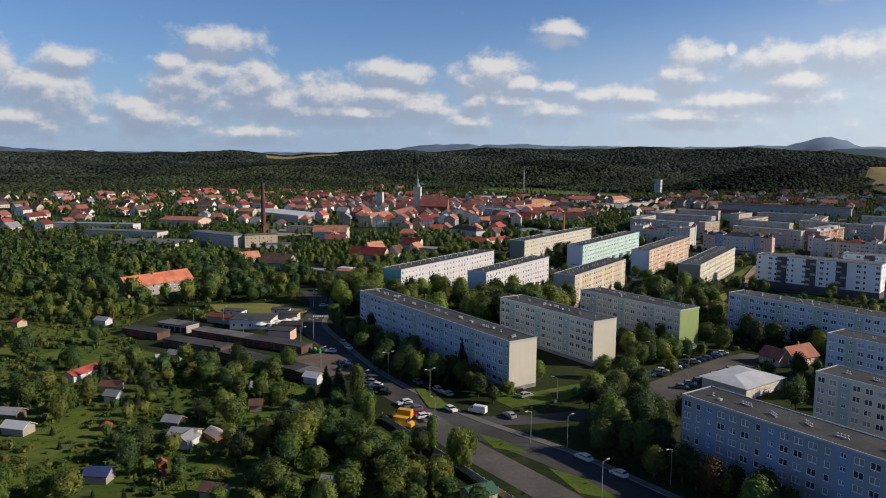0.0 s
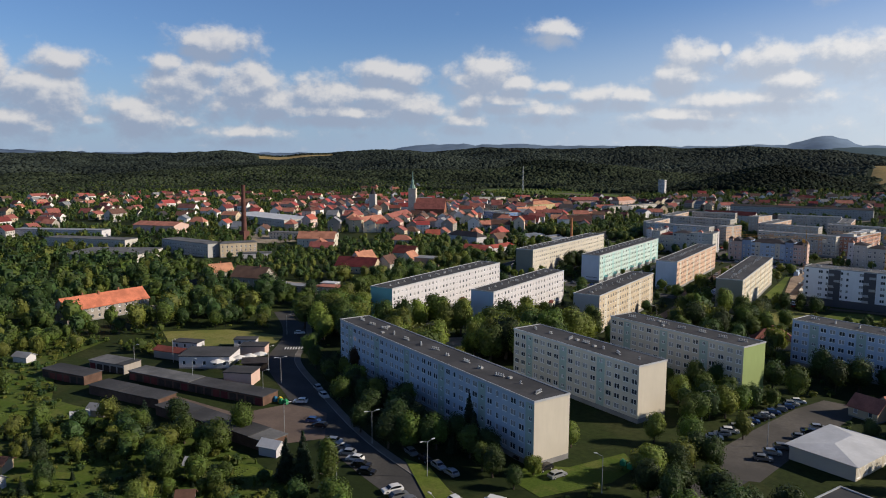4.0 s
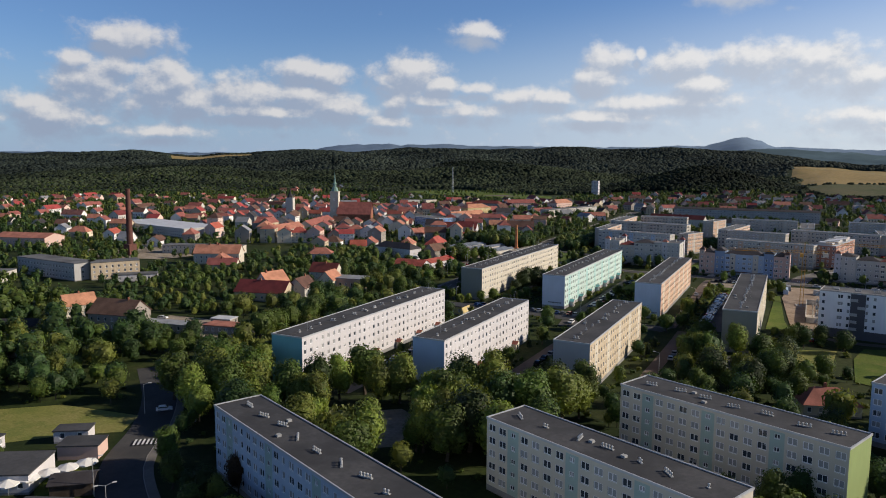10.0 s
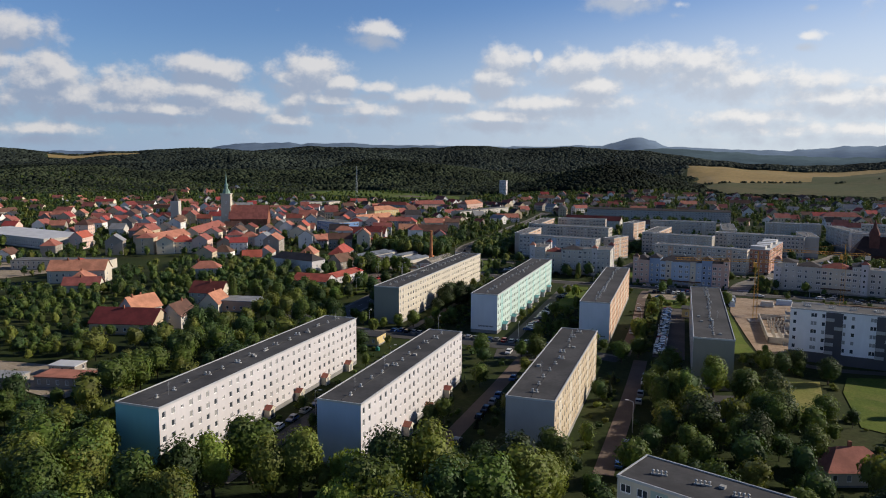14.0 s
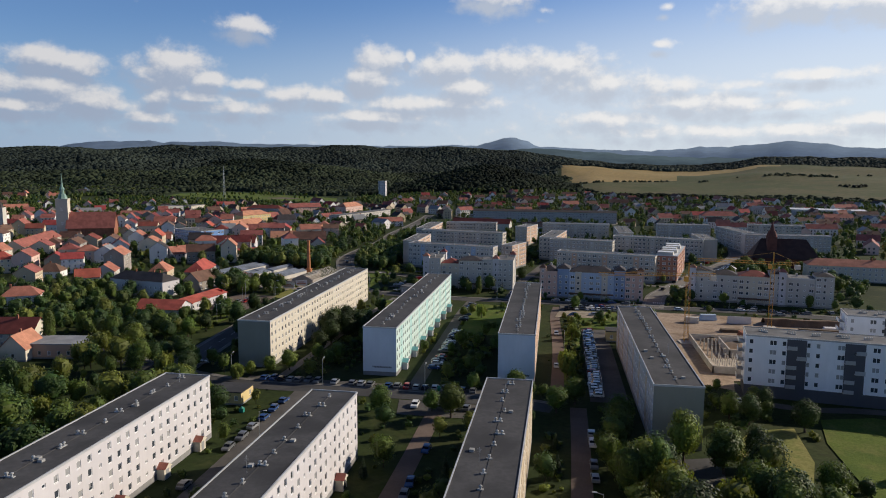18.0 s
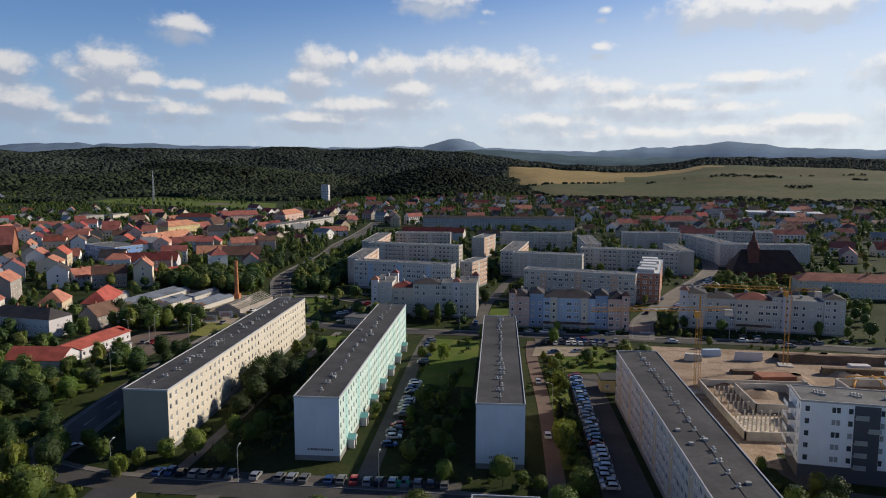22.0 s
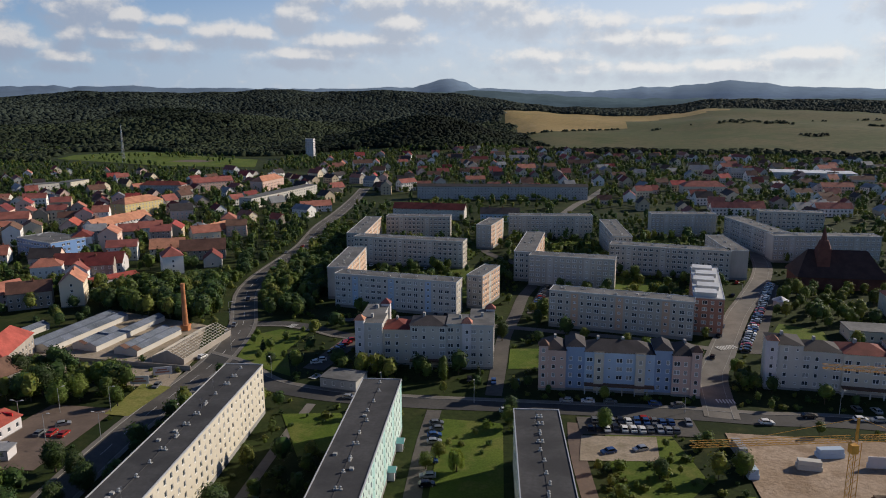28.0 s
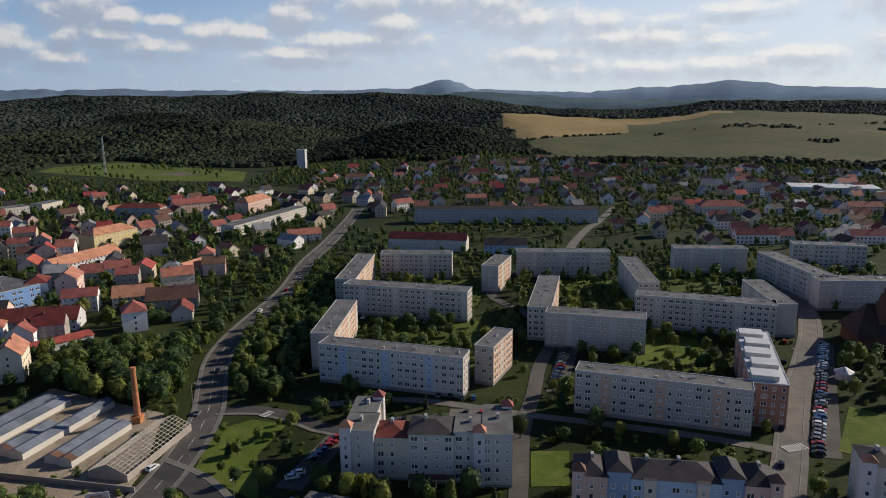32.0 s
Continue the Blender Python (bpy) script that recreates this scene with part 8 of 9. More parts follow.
def plant(x, y, h, key, near=True):
    if any(math.hypot(x - gx, y - gy) < gr for gx, gy, gr in OPEN):
        return
    kind, leaf, crown, trunk, light = SORTS[key]
    sort = "shrub" if kind == "bush" else "tree"
    wide = h / 10 * trng.uniform(0.85, 1.2) * (1.35 if kind == "bush" else 1)
    m = Matrix.LocRotScale((x, y, float(land(x, y)) if math.hypot(x - CX, y - CY) > 860 else 0.0), Euler((0, 0, trng.uniform(0, 6.28))), (wide, wide, h / 10))
    if near and tally[sort] < (300 if sort == "tree" else 80):
        tally[sort] += 1
        ob = part("tree" if sort == "tree" else "shrub", trunk, m=m)
        tagged(ob, ("copper-leaved " if leaf == "copper" else "") + LABELS[kind], "tree" if sort == "tree" else "shrub", "park trees" if sort == "tree" else "garden shrubs")
        part("crown", crown, ob)
        return
    far_leaf[leaf].append((light[2 if -120 < x < 170 and y < 60 else 0 if -230 < x < 230 and y < 330 else 1], np.array(m)))
    if sort == "tree":
        far_wood.append((x, y, h))


def scatter(poly, gap, low, high, keys, near, gate=None, seed=0, allow=(0,)):
    r = random.Random(seed)
    xs, ys = [p[0] for p in poly], [p[1] for p in poly]
    for gx in np.arange(min(xs), max(xs), gap):
        for gy in np.arange(min(ys), max(ys), gap):
            x, y = gx + r.uniform(-0.48, 0.48) * gap, gy + r.uniform(-0.48, 0.48) * gap
            h, key = r.uniform(low, high), r.choice(keys)
            if not inside_one(poly, x, y):
                continue
            rad = h * 0.22 if "bush" not in key else 1.0
            if any(at_cell(x + dx, y + dy) not in allow for dx, dy in ((0, 0), (rad, 0), (-rad, 0), (0, rad), (0, -rad))):
                continue
            if gate and noise.noise((x * gate[0], y * gate[0], seed)) < gate[1]:
                continue
            plant(x, y, h, key, near)


BIG = ["broad_a", "broad_b", "broad_d", "broad_b", "broad_c", "round_a", "round_b"]
PARK = BIG + ["willow", "broad_a", "broad_c", "broad_c"]
SMALL = ["round_b", "broad_c", "broad_a", "broad_d", "round_a", "conifer"]
BUSH = ["bush_a", "bush_b", "bush_b", "bush_c", "bush_a"]
# single trees that stand out
for x, y, h, key in [(4, -36, 9, "round_b"), (23, -34, 10, "round_b"), (54, 9, 10, "willow"), (56, -17, 8, "round_b"), (-65, -13, 9, "broad_b"), (-58, -28, 9, "broad_c"), (-82, -4, 9, "broad_b"), (-83, -13, 10, "round_a"), (-100, 13, 10, "broad_c"), (-36, 42, 12, "round_a"), (-31, 50, 12, "round_a"), (-38, 54, 11, "broad_b"), (-36, 0, 7, "broad_c"), (-83, 61, 9, "round_a"), (-89, 45, 8, "broad_b"), (-92, 36, 8, "round_b"), (-72, 40, 8, "broad_b"), (-48, -13, 6, "willow"), (-34, 24, 8, "broad_b"), (-37, 66, 9, "round_a"), (78, -198, 7, "broad_c"), (95, -186, 9, "broad_c"), (97, -176, 11, "broad_d"), (109, -191, 9, "broad_c"), (108, -151, 12, "round_a"), (123, -163, 11, "broad_a"), (116, -158, 10, "broad_b"), (104, -241, 8.5, "broad_c"), (114, -229, 9, "broad_b"), (108, -236, 8, "round_a"), (118, -266, 12, "broad_a"), (125, -261, 11, "broad_b"), (132, -247, 9, "round_a"), (112, -254, 10, "broad_b"), (121, -250, 10, "round_a"), (127, -254, 9, "broad_b"),
                     (143, -190, 7, "broad_b"), (151, -182, 9, "round_a"), (154, -150, 10, "broad_c"), (150, -140, 10, "broad_b"), (132, -150, 11, "round_a"), (138, -144, 11, "broad_b"), (127, -138, 11, "round_a"), (108, -128, 10, "broad_b"), (102, -168, 10, "round_a"), (20, -146, 14, "broad_c"), (6, -156, 15, "broad_a"), (16, -164, 14, "willow"), (-1, -221, 7, "broad_c"), (13, -234, 7, "broad_d"), (23, -235, 8, "broad_c"), (36, -243, 9, "broad_b"), (41, -250, 9, "round_a"), (47, -248, 9, "broad_b"), (30, -246, 8, "round_b"), (45, -258, 9, "broad_b"), (50, -256, 10, "broad_a"), (54, -254, 9, "broad_b"), (59, -243, 12, "conifer"), (62, -246, 5, "conifer"), (81, -252, 5, "willow"), (97, -304, 11, "willow"),
                     (-12, -335, 9, "broad_a"), (-7, -340, 8, "broad_c"), (-28, -304, 7, "conifer"), (-11, -312, 8, "broad_b"), (-2, -316, 7, "round_a"), (18, -300, 9, "broad_a"), (26, -313, 8, "broad_c"), (35, -317, 9, "round_b"), (24, -318, 7, "broad_b"), (60, -318, 11, "broad_c"), (57, -311, 10, "broad_a"), (63, -325, 9, "round_b"), (52, -315, 9, "broad_b"), (13, -283, 9, "broad_a"), (9, -272, 9, "round_b"), (-10, -277, 8, "broad_b"), (2, -284, 8, "broad_d"), (38, -285, 10, "conifer"), (42, -284, 12, "conifer"), (78, -313, 8, "broad_b"), (72, -311, 9, "broad_a"), (66, -334, 8, "conifer"), (34, -366, 8, "broad_a"), (40, -364, 8, "broad_c"), (38, -349, 9, "broad_b"), (31, -341, 8, "round_a"), (-32, -338, 8, "broad_a"), (-34, -332, 7, "broad_b"), (-79, -314, 9, "round_a"), (-51, -312, 9, "broad_b"), (-16, -287, 7, "round_b"), (92, -322, 9, "broad_d"), (84, -302, 7, "broad_b"), (58, -292, 9, "round_b"), (72, -338, 9, "broad_a"), (86, -338, 8, "broad_c"), (52, -330, 8, "round_a"),
                     (82, -32, 11, "broad_b"), (67, -35, 10, "broad_a"), (69, -70, 12, "broad_c"), (91, -76, 10, "broad_d"), (96, -52, 10, "round_a"), (95, -80, 12, "broad_b"), (107, -68, 9, "round_b"), (51, -25, 8, "round_b"), (66, -46, 11, "broad_a"), (96, -62, 11, "broad_b"), (101, -26, 9, "round_a"), (114, -28, 9, "broad_b"), (127, -23, 9, "round_b"), (146, -19, 9, "broad_a"), (55, 21, 5, "round_b"), (56, -11, 6, "broad_c"), (97, -21, 8, "broad_a"), (107, -16, 8, "broad_b"), (84, -45, 4, "broad_c"),
                     (-67, -6, 9, "broad_a"), (-25, 8, 6, "round_b"), (-26, 48, 11, "round_a"), (-27, 58, 9, "broad_b"), (-79, 81, 8, "broad_b"), (-86, 84, 9, "round_a"), (-72, 74, 9, "broad_b"), (-92, 69, 10, "broad_a"), (-75, 66, 8, "round_a"), (-103, 22, 9, "broad_b"), (-76, 4, 9, "round_a"), (-91, 124, 7, "broad_d"), (-109, 122, 10, "broad_a"), (-105, 127, 9, "broad_c"), (-120, 131, 11, "broad_b"), (-134, 140, 11, "round_a"), (-47, 129, 6, "broad_c"), (9, 150, 9, "poplar"), (17, 91, 7, "willow"), (9, 92, 5, "round_b"), (12, 98, 5, "broad_c"), (61, 139, 5, "broad_c"), (68, 91, 6, "round_a"), (58, 118, 7, "broad_a"), (29, 194, 9, "broad_b"), (109, 164, 6, "round_b")]:
    plant(x, y, h, key)
for x, y, h, key in [(-2, -214, 9, "copper"), (10, -229, 9, "willow"), (14, -240, 8, "round_b"), (30, -246, 9, "broad_b"), (42, -250, 9.5, "broad_b"), (48, -256, 9, "round_a"), (55, -252, 9, "broad_d"), (64, -249, 10, "conifer"), (20, -236, 8, "round_a"), (33, -254, 8, "broad_b"), (82, -233, 6.5, "broad_c"), (98, -219, 8, "broad_c"),
                     (106, -216, 8, "round_b"), (110, -228, 9, "broad_b"), (112, -250, 10, "broad_b"), (118, -246, 9, "broad_d"), (106, -250, 9, "round_a"), (124, -258, 11, "broad_b"), (130, -276, 10, "broad_d"), (148, -288, 10, "copper"), (158, -292, 10, "broad_a"), (116, -204, 7, "broad_c"), (104, -200, 9, "broad_d"), (112, -186, 9, "round_b"), (48, -283, 11, "poplar"), (64, -297, 9, "poplar"), (86, -300, 9, "poplar"),
                     (-132, 10, 14, "poplar"), (-60, -178, 14, "broad_d"), (-52, -172, 13, "willow"), (-44, -166, 12, "broad_c"), (-38, -180, 13, "broad_a"), (0, -190, 14, "broad_b"), (8, -192, 15, "willow"), (14, -196, 13, "broad_d"), (4, -184, 14, "broad_a"), (20, -178, 9, "round_b"), (30, -160, 10, "broad_b"), (-24, -170, 11, "broad_c"), (-14, -172, 12, "broad_a"), (26, -10, 6, "round_b"), (17, -30, 6.5, "broad_a"), (24, -28, 6, "round_a"), (-40, -42, 8, "round_a"),
                     (-33, 34, 10, "round_a"), (-30, 44, 11, "broad_b"), (-34, 52, 9, "round_b"), (-46, -8, 5, "broad_c"), (80, -54, 13, "broad_c"), (88, -58, 11, "broad_d"), (72, -72, 12, "poplar"), (76, -92, 13, "broad_b"), (94, -84, 12, "broad_a"), (100, -100, 11, "broad_d"), (56, 60, 7, "willow"), (88, -100, 13, "broad_b"), (-12, 152, 8, "poplar"), (-50, -30, 6, "broad_c")]:
    plant(x, y, h, key)
scatter([(-18, -214), (-36, -206), (-4, -231), (84, -264), (84, -254)], 5.5, 5, 9, ["broad_b", "round_a", "broad_d", "conifer"], True, None, 1)
scatter([(-52, -192), (-14, -198), (36, -186), (58, -148), (60, -128), (-62, -158)], 8.5, 10, 17, PARK, True, None, 2)
scatter([(112, -262), (116, -278), (140, -286), (200, -310), (200, -302), (137, -273), (126, -246)], 7.5, 6, 10, BIG, True, None, 3)
scatter([(104, -254), (98, -234), (108, -222), (118, -240)], 7, 5, 9, BIG, True, None, 4)
scatter([(52, -124), (60, -146), (114, -168), (118, -126), (200, -150), (200, -104), (120, -84), (98, -70), (98, -50), (78, -50), (62, -24)], 11.5, 8, 12, PARK, True, None, 5)
scatter([(148, -190), (214, -212), (214, -246), (162, -226), (150, -216)], 8, 5, 10, BIG, False, None, 61)
scatter([(150, -140), (200, -160), (214, -200), (160, -180), (146, -160)], 9, 5, 10, BIG, False, None, 62)
scatter([(92, -186), (104, -212), (124, -160), (116, -160)], 8, 6, 10, BIG, True, None, 6)
scatter([(-92, -160), (-56, -178), (-46, -152), (-46, -60), (-60, -18), (-112, 4), (-126, -60), (-120, -110)], 9.5, 7, 13, PARK, True, (0.03, -0.25), 7)
scatter([(40, -190), (92, -215), (96, -196), (62, -156)], 9, 6, 10, BIG, True, None, 8)
for k, (x0, y0, x1, y1, gap) in enumerate([(-31, -150, -27, -60, 7), (-18, -150, -7, -60, 9), (8, -134, 15, -66, 8), (21, -132, 33, -66, 9), (48, -118, 54, -50, 8), (-41, 4, -37, 118, 8), (-31, 4, -12, 94, 11), (2, 2, 5.5, 110, 7), (12, 0, 30, 56, 11), (46, 0, 49, 92, 8), (53, -8, 60, 118, 6), (73, -20, 77, 60, 8)]):
    scatter([(x0, y0), (x1, y0), (x1, y1), (x0, y1)], gap, 3, 7, SMALL, True, (0.05, -0.25), 20 + k, allow=(0, 3))
    scatter([(x0, y0), (x1, y0), (x1, y1), (x0, y1)], gap * 0.55, 0.8, 2.0, BUSH, True, (0.08, -0.1), 40 + k, allow=(0, 3))
scatter([(-62, -30), (-50, 0), (-64, 60), (-66, 130), (-78, 130), (-76, 60), (-70, -6)], 8, 4, 9, BIG, True, None, 9)
scatter([(86, -266), (96, -258), (108, -240), (100, -232), (92, -248)], 4.5, 0.8, 1.6, BUSH, True, None, 10, allow=(0, 3))
# avenue, island and sheds
scatter([(-134, 14), (-86, 16), (-86, 82), (-108, 84), (-134, 60)], 7.0, 4, 9, BIG, False, (0.05, -0.3), 63, allow=(0, 3))
scatter([(-72, 160), (-74, 200), (-50, 202), (-44, 150)], 8, 3, 6, SMALL, False, None, 11, allow=(0, 3))
scatter([(-92, 226), (-58, 214), (-58, 335), (-64, 420), (-100, 440), (-99, 300)], 5.6, 5, 9.5, BIG, False, None, 12)
scatter([(-100, 300), (-112, 300), (-118, 440), (-106, 440)], 6, 3, 7, BIG, False, None, 44)
scatter([(-215, 215), (-158, 226), (-98, 206), (-112, 282), (-160, 262), (-200, 280)], 5.6, 7, 12, BIG, False, None, 13)
scatter([(-190, -4), (-104, 26), (-94, 82), (-132, 84), (-132, 150), (-92, 128), (-90, 150), (-160, 160), (-210, 100)], 8, 5, 10, BIG, False, (0.03, -0.2), 14)
scatter([(-150, 128), (-94, 122), (-92, 142), (-150, 156)], 6.5, 6, 11, BIG, False, None, 47, allow=(0,))
scatter([(-150, 128), (-92, 126), (-90, 142), (-150, 156)], 4, 1, 2.6, BUSH, False, (0.06, -0.2), 15, allow=(0,))
scatter([(-132, 14), (-96, 14), (-92, 80), (-108, 82), (-132, 60)], 3.6, 1.2, 3.0, BUSH, False, (0.06, -0.3), 48)
scatter([(-118, -236), (-80, -240), (-60, -226), (-104, -200), (-118, -206)], 4.0, 1.2, 3.2, BUSH + ["round_b"], False, (0.06, -0.15), 49, allow=(0,))
scatter([(53, 0), (60, 0), (60, 118), (53, 118)], 2.8, 0.9, 2.4, BUSH, False, (0.09, -0.25), 50, allow=(0, 3))
scatter([(11, 0), (29, 0), (29, 60), (11, 60)], 5.0, 1.0, 3.5, BUSH + ["round_a", "broad_b"], False, (0.07, -0.1), 51, allow=(0, 3))
scatter([(-31, 4), (-10, 4), (-10, 94), (-31, 94)], 5.0, 1.0, 3.5, BUSH + ["round_a", "broad_b"], False, (0.07, -0.1), 52, allow=(0, 3))
# clumps on the edge of the sports field
scatter([(-740, 850), (-330, 830), (-330, 890), (-480, 910), (-640, 980), (-760, 1010)], 13, 5, 8.5, BIG, False, None, 55)
scatter([(-300, 880), (-180, 860), (-200, 1200), (-320, 1080)], 12, 6, 10, BIG, False, None, 56)
scatter([(-600, 1010), (-470, 940), (-460, 955), (-600, 1030)], 13, 6, 9, BIG, False, None, 53)
scatter([(-560, 1130), (-440, 1090), (-430, 1100), (-550, 1145)], 12, 7, 10, BIG, False, None, 54)
# estate courtyards
scatter([(38, 139), (92, 137.5), (92, 143), (38, 146)], 5.0, 1.5, 4.5, BUSH + ["round_a", "broad_b", "broad_b"], False, None, 70)
scatter([(11, 60), (29, 60), (29, 120), (11, 122)], 6.5, 1.0, 4.0, BUSH + ["round_b", "broad_c"], False, (0.08, 0.0), 71, allow=(0, 3))
scatter([(-38, 96), (-13, 98), (-20, 124), (-38, 122)], 6.0, 1.0, 4.0, BUSH + ["round_b", "broad_b"], False, (0.08, 0.0), 72, allow=(0, 3))
scatter([(100, 140), (112, 136), (116, 168), (108, 168)], 6.0, 3.0, 7.0, BIG, False, None, 73, allow=(0, 3))
scatter([(-66, 206), (-60, 150), (100, 146), (112, 180), (200, 420), (-70, 430)], 10, 5, 10, BIG + ["conifer", "willow"], False, (0.03, -0.1), 16)
scatter([(-66, 206), (-60, 150), (100, 146), (112, 180), (200, 420), (-70, 430)], 7, 1, 2.4, BUSH, False, (0.06, 0.0), 17)
scatter([(124, 150), (190, 130), (260, 330), (260, 470), (180, 420)], 9, 5, 10, BIG, False, (0.03, -0.25), 18)
scatter([(54, 84), (80, 82), (86, 120), (56, 122)], 5, 1.0, 4.0, BUSH + ["round_b", "broad_c"], False, None, 19, allow=(0, 3))
scatter([(84, -30), (104, -14), (104, 4), (160, -10), (200, -40), (160, -64), (112, -40)], 7, 1.5, 4.5, BUSH + ["broad_c", "round_b"], False, None, 31)
# shrubs and small trees wherever the ground is left free
scatter([(-130, -200), (190, -200), (190, 480), (-110, 480), (-110, 120), (-90, 0)], 6.0, 0.9, 2.6, BUSH, False, (0.045, -0.12), 45)
scatter([(-110, -200), (190, -200), (190, 480), (-110, 480), (-90, 0)], 13, 4, 8, BIG, False, (0.03, -0.3), 46)
# gardens and woods to the south-west
ALLOT = [(-250, -480), (170, -480), (170, -352), (112, -320), (70, -298), (20, -280), (-58, -284), (-96, -262), (-108, -236), (-250, -246)]
scatter(ALLOT, 7.2, 3.0, 9.0, SMALL + ["broad_b", "broad_d", "willow", "broad_c", "broad_c", "broad_c"], False, (0.035, -0.08), 32)
scatter(ALLOT, 2.9, 0.6, 2.6, BUSH, False, (0.06, -0.36), 33)
scatter(ALLOT, 5.2, 0.7, 3.2, BUSH + ["conifer", "poplar"], False, (0.05, -0.2), 60, allow=(0, 3))
scatter([(20, -281), (70, -300), (112, -321), (150, -340), (140, -352), (60, -318), (-40, -290)], 6, 4, 8, BIG, False, None, 34)
scatter([(-340, -280), (-112, -238), (-104, -216), (-88, -198), (-62, -172), (-90, -158), (-122, -118), (-160, -96), (-340, -110)], 9.4, 6, 14, BIG + ["broad_b", "round_a"], False, (0.02, -0.3), 35)
scatter([(-112, -236), (-60, -246), (-60, -222), (-104, -214)], 6, 2, 6, BIG + BUSH, False, (0.05, -0.1), 36)
scatter([(-560, -480), (-250, -480), (-250, -246), (-340, -110), (-560, -160)], 9, 6, 11, BIG, False, (0.012, -0.35), 37)
# trees between the town houses
scatter([(-215, -110), (-160, -98), (-96, -88), (-92, -20), (-110, 24), (-132, 60), (-230, 20), (-230, -70)], 7.0, 3, 6.5, BIG, False, (0.05, -0.5), 66)
scatter([(-230, -150), (-160, -130), (-110, -122), (-96, -160), (-112, -215), (-230, -230)], 9, 5, 11, BIG, False, None, 67)
scatter([(-120, 205), (-92, 222), (-106, 262), (-109, 300), (-124, 300)], 5.5, 5, 9, BIG, False, None, 68)
scatter([(-112, 300), (-108, 300), (-110, 440), (-122, 440)], 6.0, 4, 8, BIG, False, None, 69)
scatter([(-720, 1080), (-470, 950), (-370, 960), (-390, 1060), (-640, 1230)], 19, 5, 9, BIG, False, (0.012, 0.12), 65, allow=(0, 3))
scatter([(-620, -160), (-345, -112), (-330, -100), (-300, 60), (-480, 60), (-640, -40)], 10, 5, 10, BIG, False, (0.02, -0.25), 64)
scatter([(-330, -110), (-160, -96), (-120, -110), (-126, -20), (-100, 20), (-130, 90), (-150, 210), (-230, 300), (-500, 200), (-480, -60)], 9.0, 4, 8.5, BIG, False, (0.02, -0.1), 38)
scatter([(-640, 30), (-300, 200), (-215, 300), (-110, 300), (-106, 640), (-300, 820), (-380, 800), (-620, 830), (-900, 600), (-900, 60)], 9.5, 5, 10.5, BIG + ["conifer"], False, (0.012, -0.4), 39)
scatter([(-110, 640), (130, 620), (330, 500), (480, 640), (640, 1060), (60, 1290), (-270, 1080), (-200, 840)], 11, 5, 10, BIG + ["conifer"], False, (0.012, -0.35), 40)
scatter([(200, 420), (260, 330), (330, 100), (620, 420), (600, 800), (330, 500)], 13, 5, 10, BIG, False, (0.012, -0.1), 41)
scatter([(60, 440), (200, 430), (330, 500), (130, 600), (-110, 600), (-90, 440)], 11, 5, 9, BIG, False, (0.02, -0.15), 42)
scatter([(-1500, 0), (-900, 60), (-720, 780), (-800, 1000), (-780, 1230), (-900, 1300), (-1500, 900)], 15, 6, 11, BIG, False, (0.01, -0.3), 43)
for leaf, rows in far_leaf.items():
    if not rows:
        continue
    vs, fs, n = [], [], 0
    for (v, f), m in rows:
        vs.append(v @ m[:3, :3].T + m[:3, 3])
        fs.append(f + n)
        n += len(v)
    tagged(part("distant_trees", quads("distant_trees", np.concatenate(vs), np.concatenate(fs), [LEAF[leaf]])), f"many {leaf if leaf != 'mid' else 'green'} leafy tree crowns and shrubs in gardens", "trees", kind="stuff")
g = Geo()
for x, y, h in far_wood:
    z = float(land(x, y)) if math.hypot(x - CX, y - CY) > 860 else 0.0
    g.cyl(x, y, z - 0.2, z + h * 0.5, 0.02 * h, 0.01 * h, 3, 0, False)
tagged(part("distant_trunks", g, mats=[BARK]), "many brown trunks of garden trees", "trunks", kind="stuff")


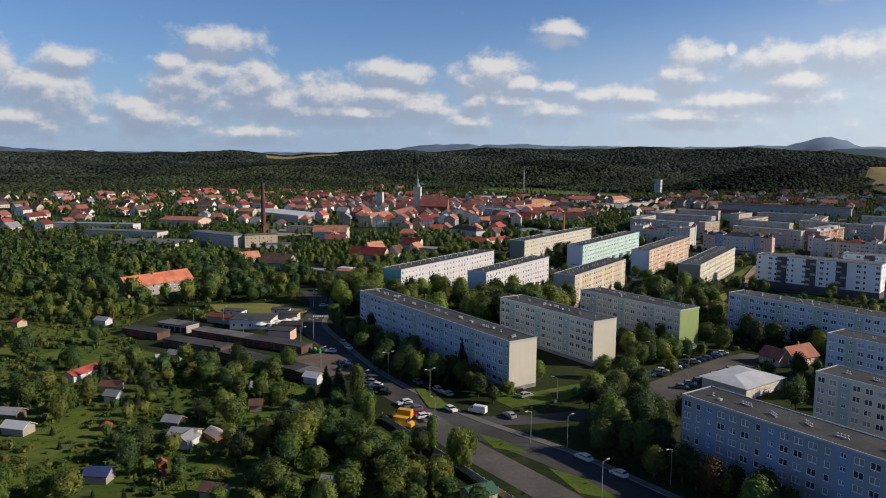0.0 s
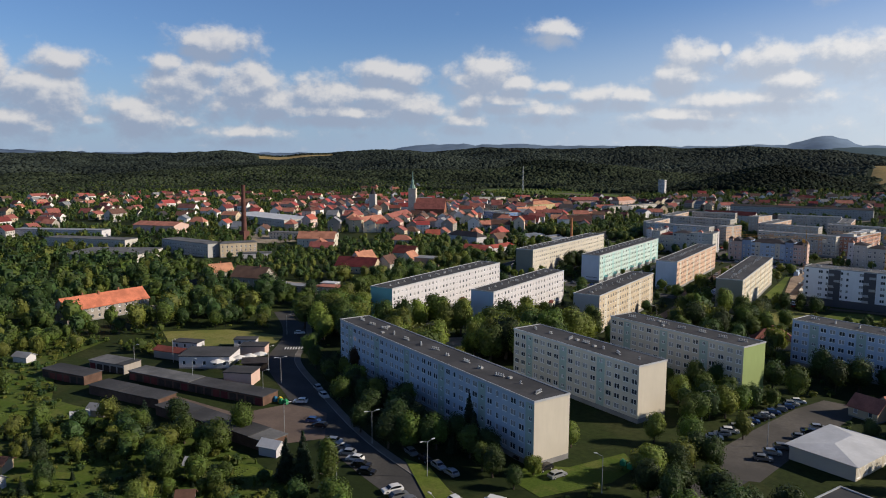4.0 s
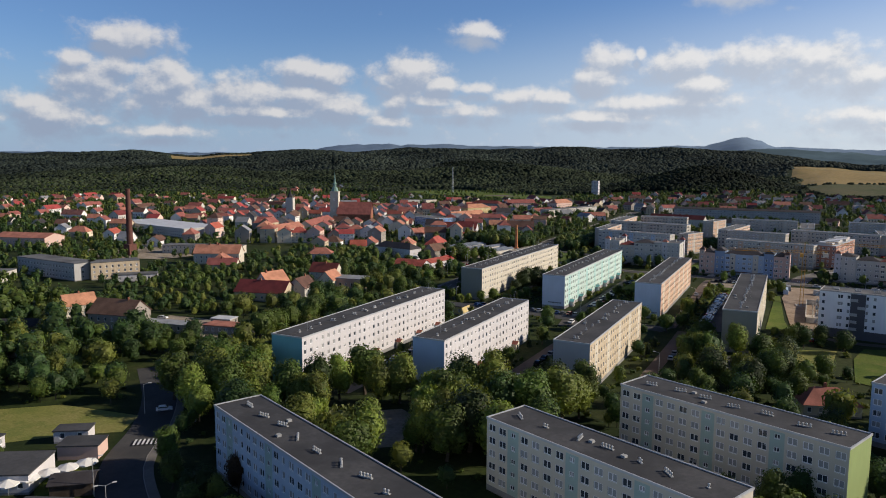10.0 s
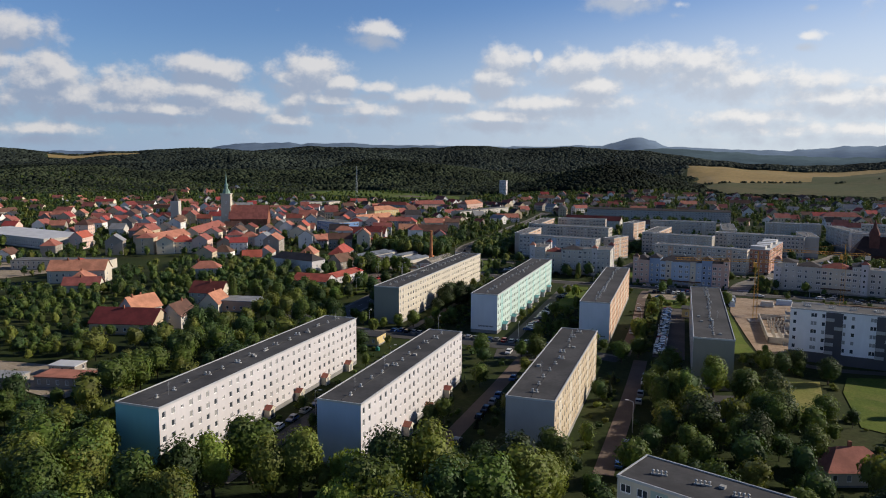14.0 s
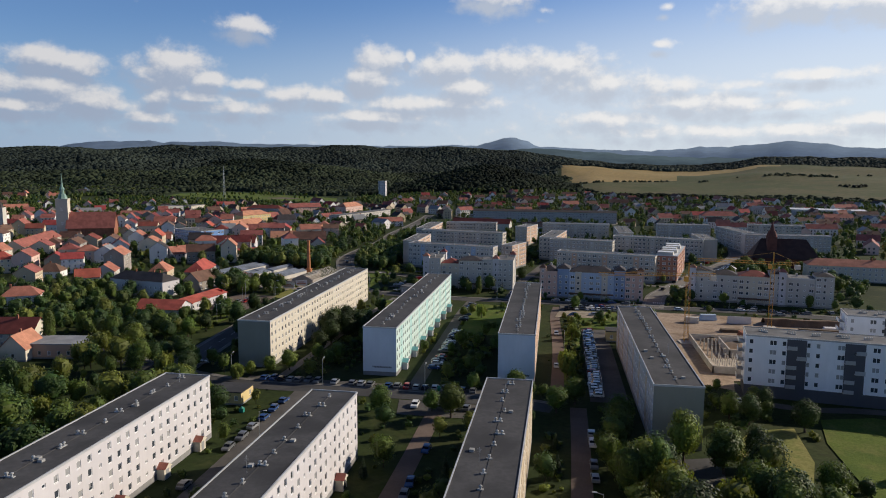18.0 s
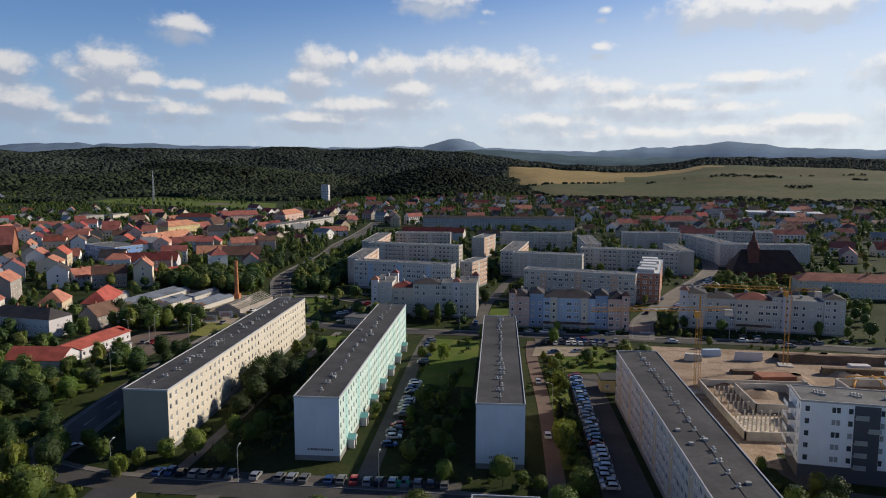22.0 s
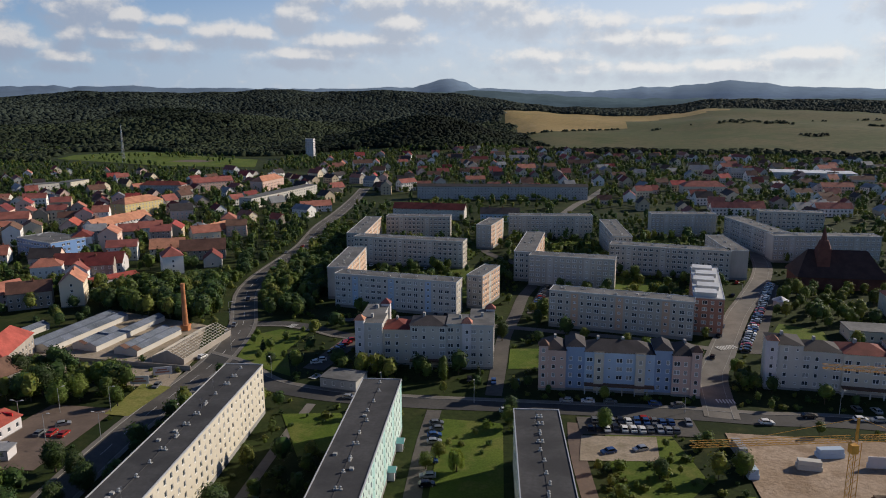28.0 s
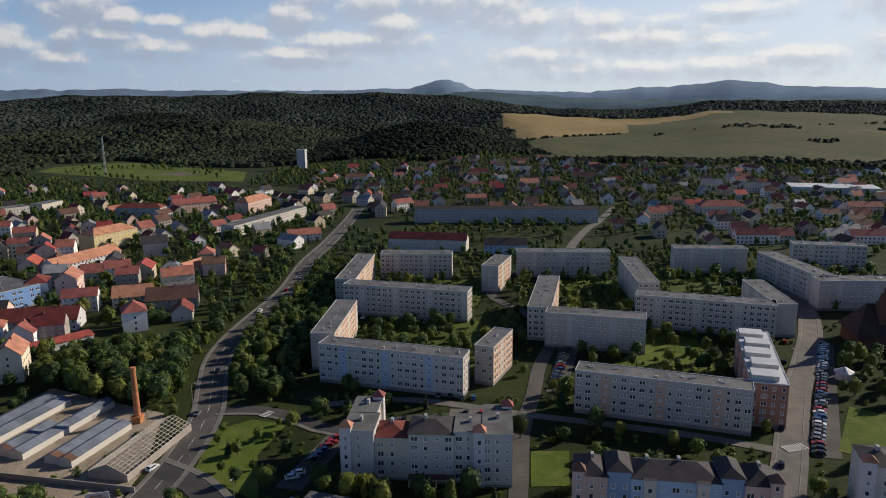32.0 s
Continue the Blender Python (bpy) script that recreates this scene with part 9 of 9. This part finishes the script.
# woods on the hills: uneven domes, thinner with distance
def woods():
    rs = np.random.RandomState(6)
    n = 290000
    rr = np.sqrt(rs.uniform(900.0**2, 3620.0**2, n))
    gap = 6.8 + (rr - 900) * 0.0036
    some = rs.uniform(0, 1, n) < (7.4 / gap) ** 2
    rr, gap = rr[some], gap[some]
    az = -36 + 112 * rs.uniform(0, 1, len(rr))
    a = np.radians(az)
    p = np.stack([CX - np.sin(a) * rr, CY + np.cos(a) * rr, gap * rs.uniform(0.75, 1.3, len(rr)), az, rr], 1)
    az, rr = p[:, 3], p[:, 4]
    edge = np.interp(az, [-40, -3, 0, 6, 14, 22, 40, 70], [1480, 1480, 1460, 1370, 1400, 1450, 1470, 1440]) + 40 * np.sin(p[:, 0] * 0.02)
    wooded = (rr > np.where(az > field_edge(rr) + 0.35 * np.sin(rr * 0.02), np.minimum(edge, 1500), 9e3)) & ((rr > edge) | (az < 2))
    sports = inside([(-730, 1060), (-760, 1210), (-660, 1280), (-525, 1180), (-350, 1075), (-300, 900), (-480, 920), (-640, 1000)], p[:, 0], p[:, 1])
    field = ((az > 43) & (az < 49.5) & (rr > 2930) & (rr < 3330))
    glade = np.array([noise.noise((x * 0.004, y * 0.004, 8)) for x, y in p[:, :2]]) > 0.62
    far_strip = (az < field_edge(rr)) & (rr > 2620 + 14 * np.clip(az, -30, -8) + 112 + 30 * np.sin(p[:, 0] * 0.01))
    hedge = (az < 0) & (az > -32) & ((np.abs(rr - 1395 - 14 * np.sin(p[:, 0] * 0.03)) < 22) | (np.abs(rr - 1735 + 33 * az) < 13) & (az > -8) & (np.sin(az * 5.1 + 1) > -0.8) | (np.abs(rr - 1990 + 16 * (az + 15)) < 6) & (az < -9) & (np.sin(az * 2.3) > 0.1)
             | (np.abs(az + 17) < 2.4) & (np.abs(rr - 1965 - 12 * np.sin(az * 4)) < 15) | (np.hypot((az + 20.4) * 30, rr - 1720) < 26))
    thin = (az < -1) & (rr > 1430) & (rr < 2600)
    clump = (az < -1) & (np.array([noise.noise((x * 0.012, y * 0.012, 3)) for x, y in p[:, :2]]) > 0.74) & (rr > 1450)
    keep = ((wooded & ~sports & ~field & ~glade) | far_strip | hedge | clump)
    p = p[keep]
    ring, lev = 6, 2
    v, f = [], []
    n = len(p)
    ang = np.arange(ring) * 2 * np.pi / ring
    thin = thin[keep]
    h = (p[:, 2] * 0.2 + rs.uniform(4, 6.5, n)) * np.where(thin, 0.6, 1)
    w = p[:, 2] * rs.uniform(0.6, 0.85, n) * np.where(thin, 0.55, 1)
    z0 = land(p[:, 0], p[:, 1])
    V = np.zeros((n, ring * lev, 3))
    for j, (zr, wr) in enumerate(((0.2, 1.0), (1.0, 0.5))):
        a = ang[None] + rs.uniform(0, 1, (n, 1)) * 3 + j * 0.5
        rad = w[:, None] * wr * (1 + rs.uniform(-0.28, 0.28, (n, ring)))
        V[:, j * ring:(j + 1) * ring, 0] = p[:, 0:1] + rad * np.cos(a)
        V[:, j * ring:(j + 1) * ring, 1] = p[:, 1:2] + rad * np.sin(a)
        V[:, j * ring:(j + 1) * ring, 2] = (z0 + h * zr)[:, None] + rs.uniform(-0.12, 0.12, (n, ring)) * h[:, None]
    q = []
    for j in range(lev - 1):
        for i in range(ring):
            q.append((j * ring + i, j * ring + (i + 1) % ring, (j + 1) * ring + (i + 1) % ring, (j + 1) * ring + i))
    q += [(6, 7, 8, 9), (6, 9, 10, 11)]
    # dark near knoll, mixed woods, far slopes with distance haze painted in paler and cooler
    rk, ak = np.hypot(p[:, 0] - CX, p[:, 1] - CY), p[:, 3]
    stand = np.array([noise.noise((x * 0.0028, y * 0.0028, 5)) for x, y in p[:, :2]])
    dark_tone = (ak > -1) & (ak < 14) & (rk < 1900 + 60 * np.sin(ak)) | (stand > 0.42) & (rk < 2500)
    far = ~dark_tone & (rk > 2250 + 260 * stand)
    for pick, col, tint, words in ((dark_tone, (0.012, 0.020, 0.012), (0.020, 0.031, 0.016), "darkest woods on the low near hill"), (~dark_tone & ~far, (0.034, 0.048, 0.029), (0.056, 0.072, 0.038), "dark green mixed woods covering the hills"),
                                   (far, (0.033, 0.046, 0.040), (0.054, 0.069, 0.053), "far slope woods with haze painted into their grey-green")):
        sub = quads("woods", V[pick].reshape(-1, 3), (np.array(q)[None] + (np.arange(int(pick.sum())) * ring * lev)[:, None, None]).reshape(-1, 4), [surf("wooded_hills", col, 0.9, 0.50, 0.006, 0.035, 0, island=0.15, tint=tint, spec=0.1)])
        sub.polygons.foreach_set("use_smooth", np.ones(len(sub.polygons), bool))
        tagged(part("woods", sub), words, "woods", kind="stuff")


woods()
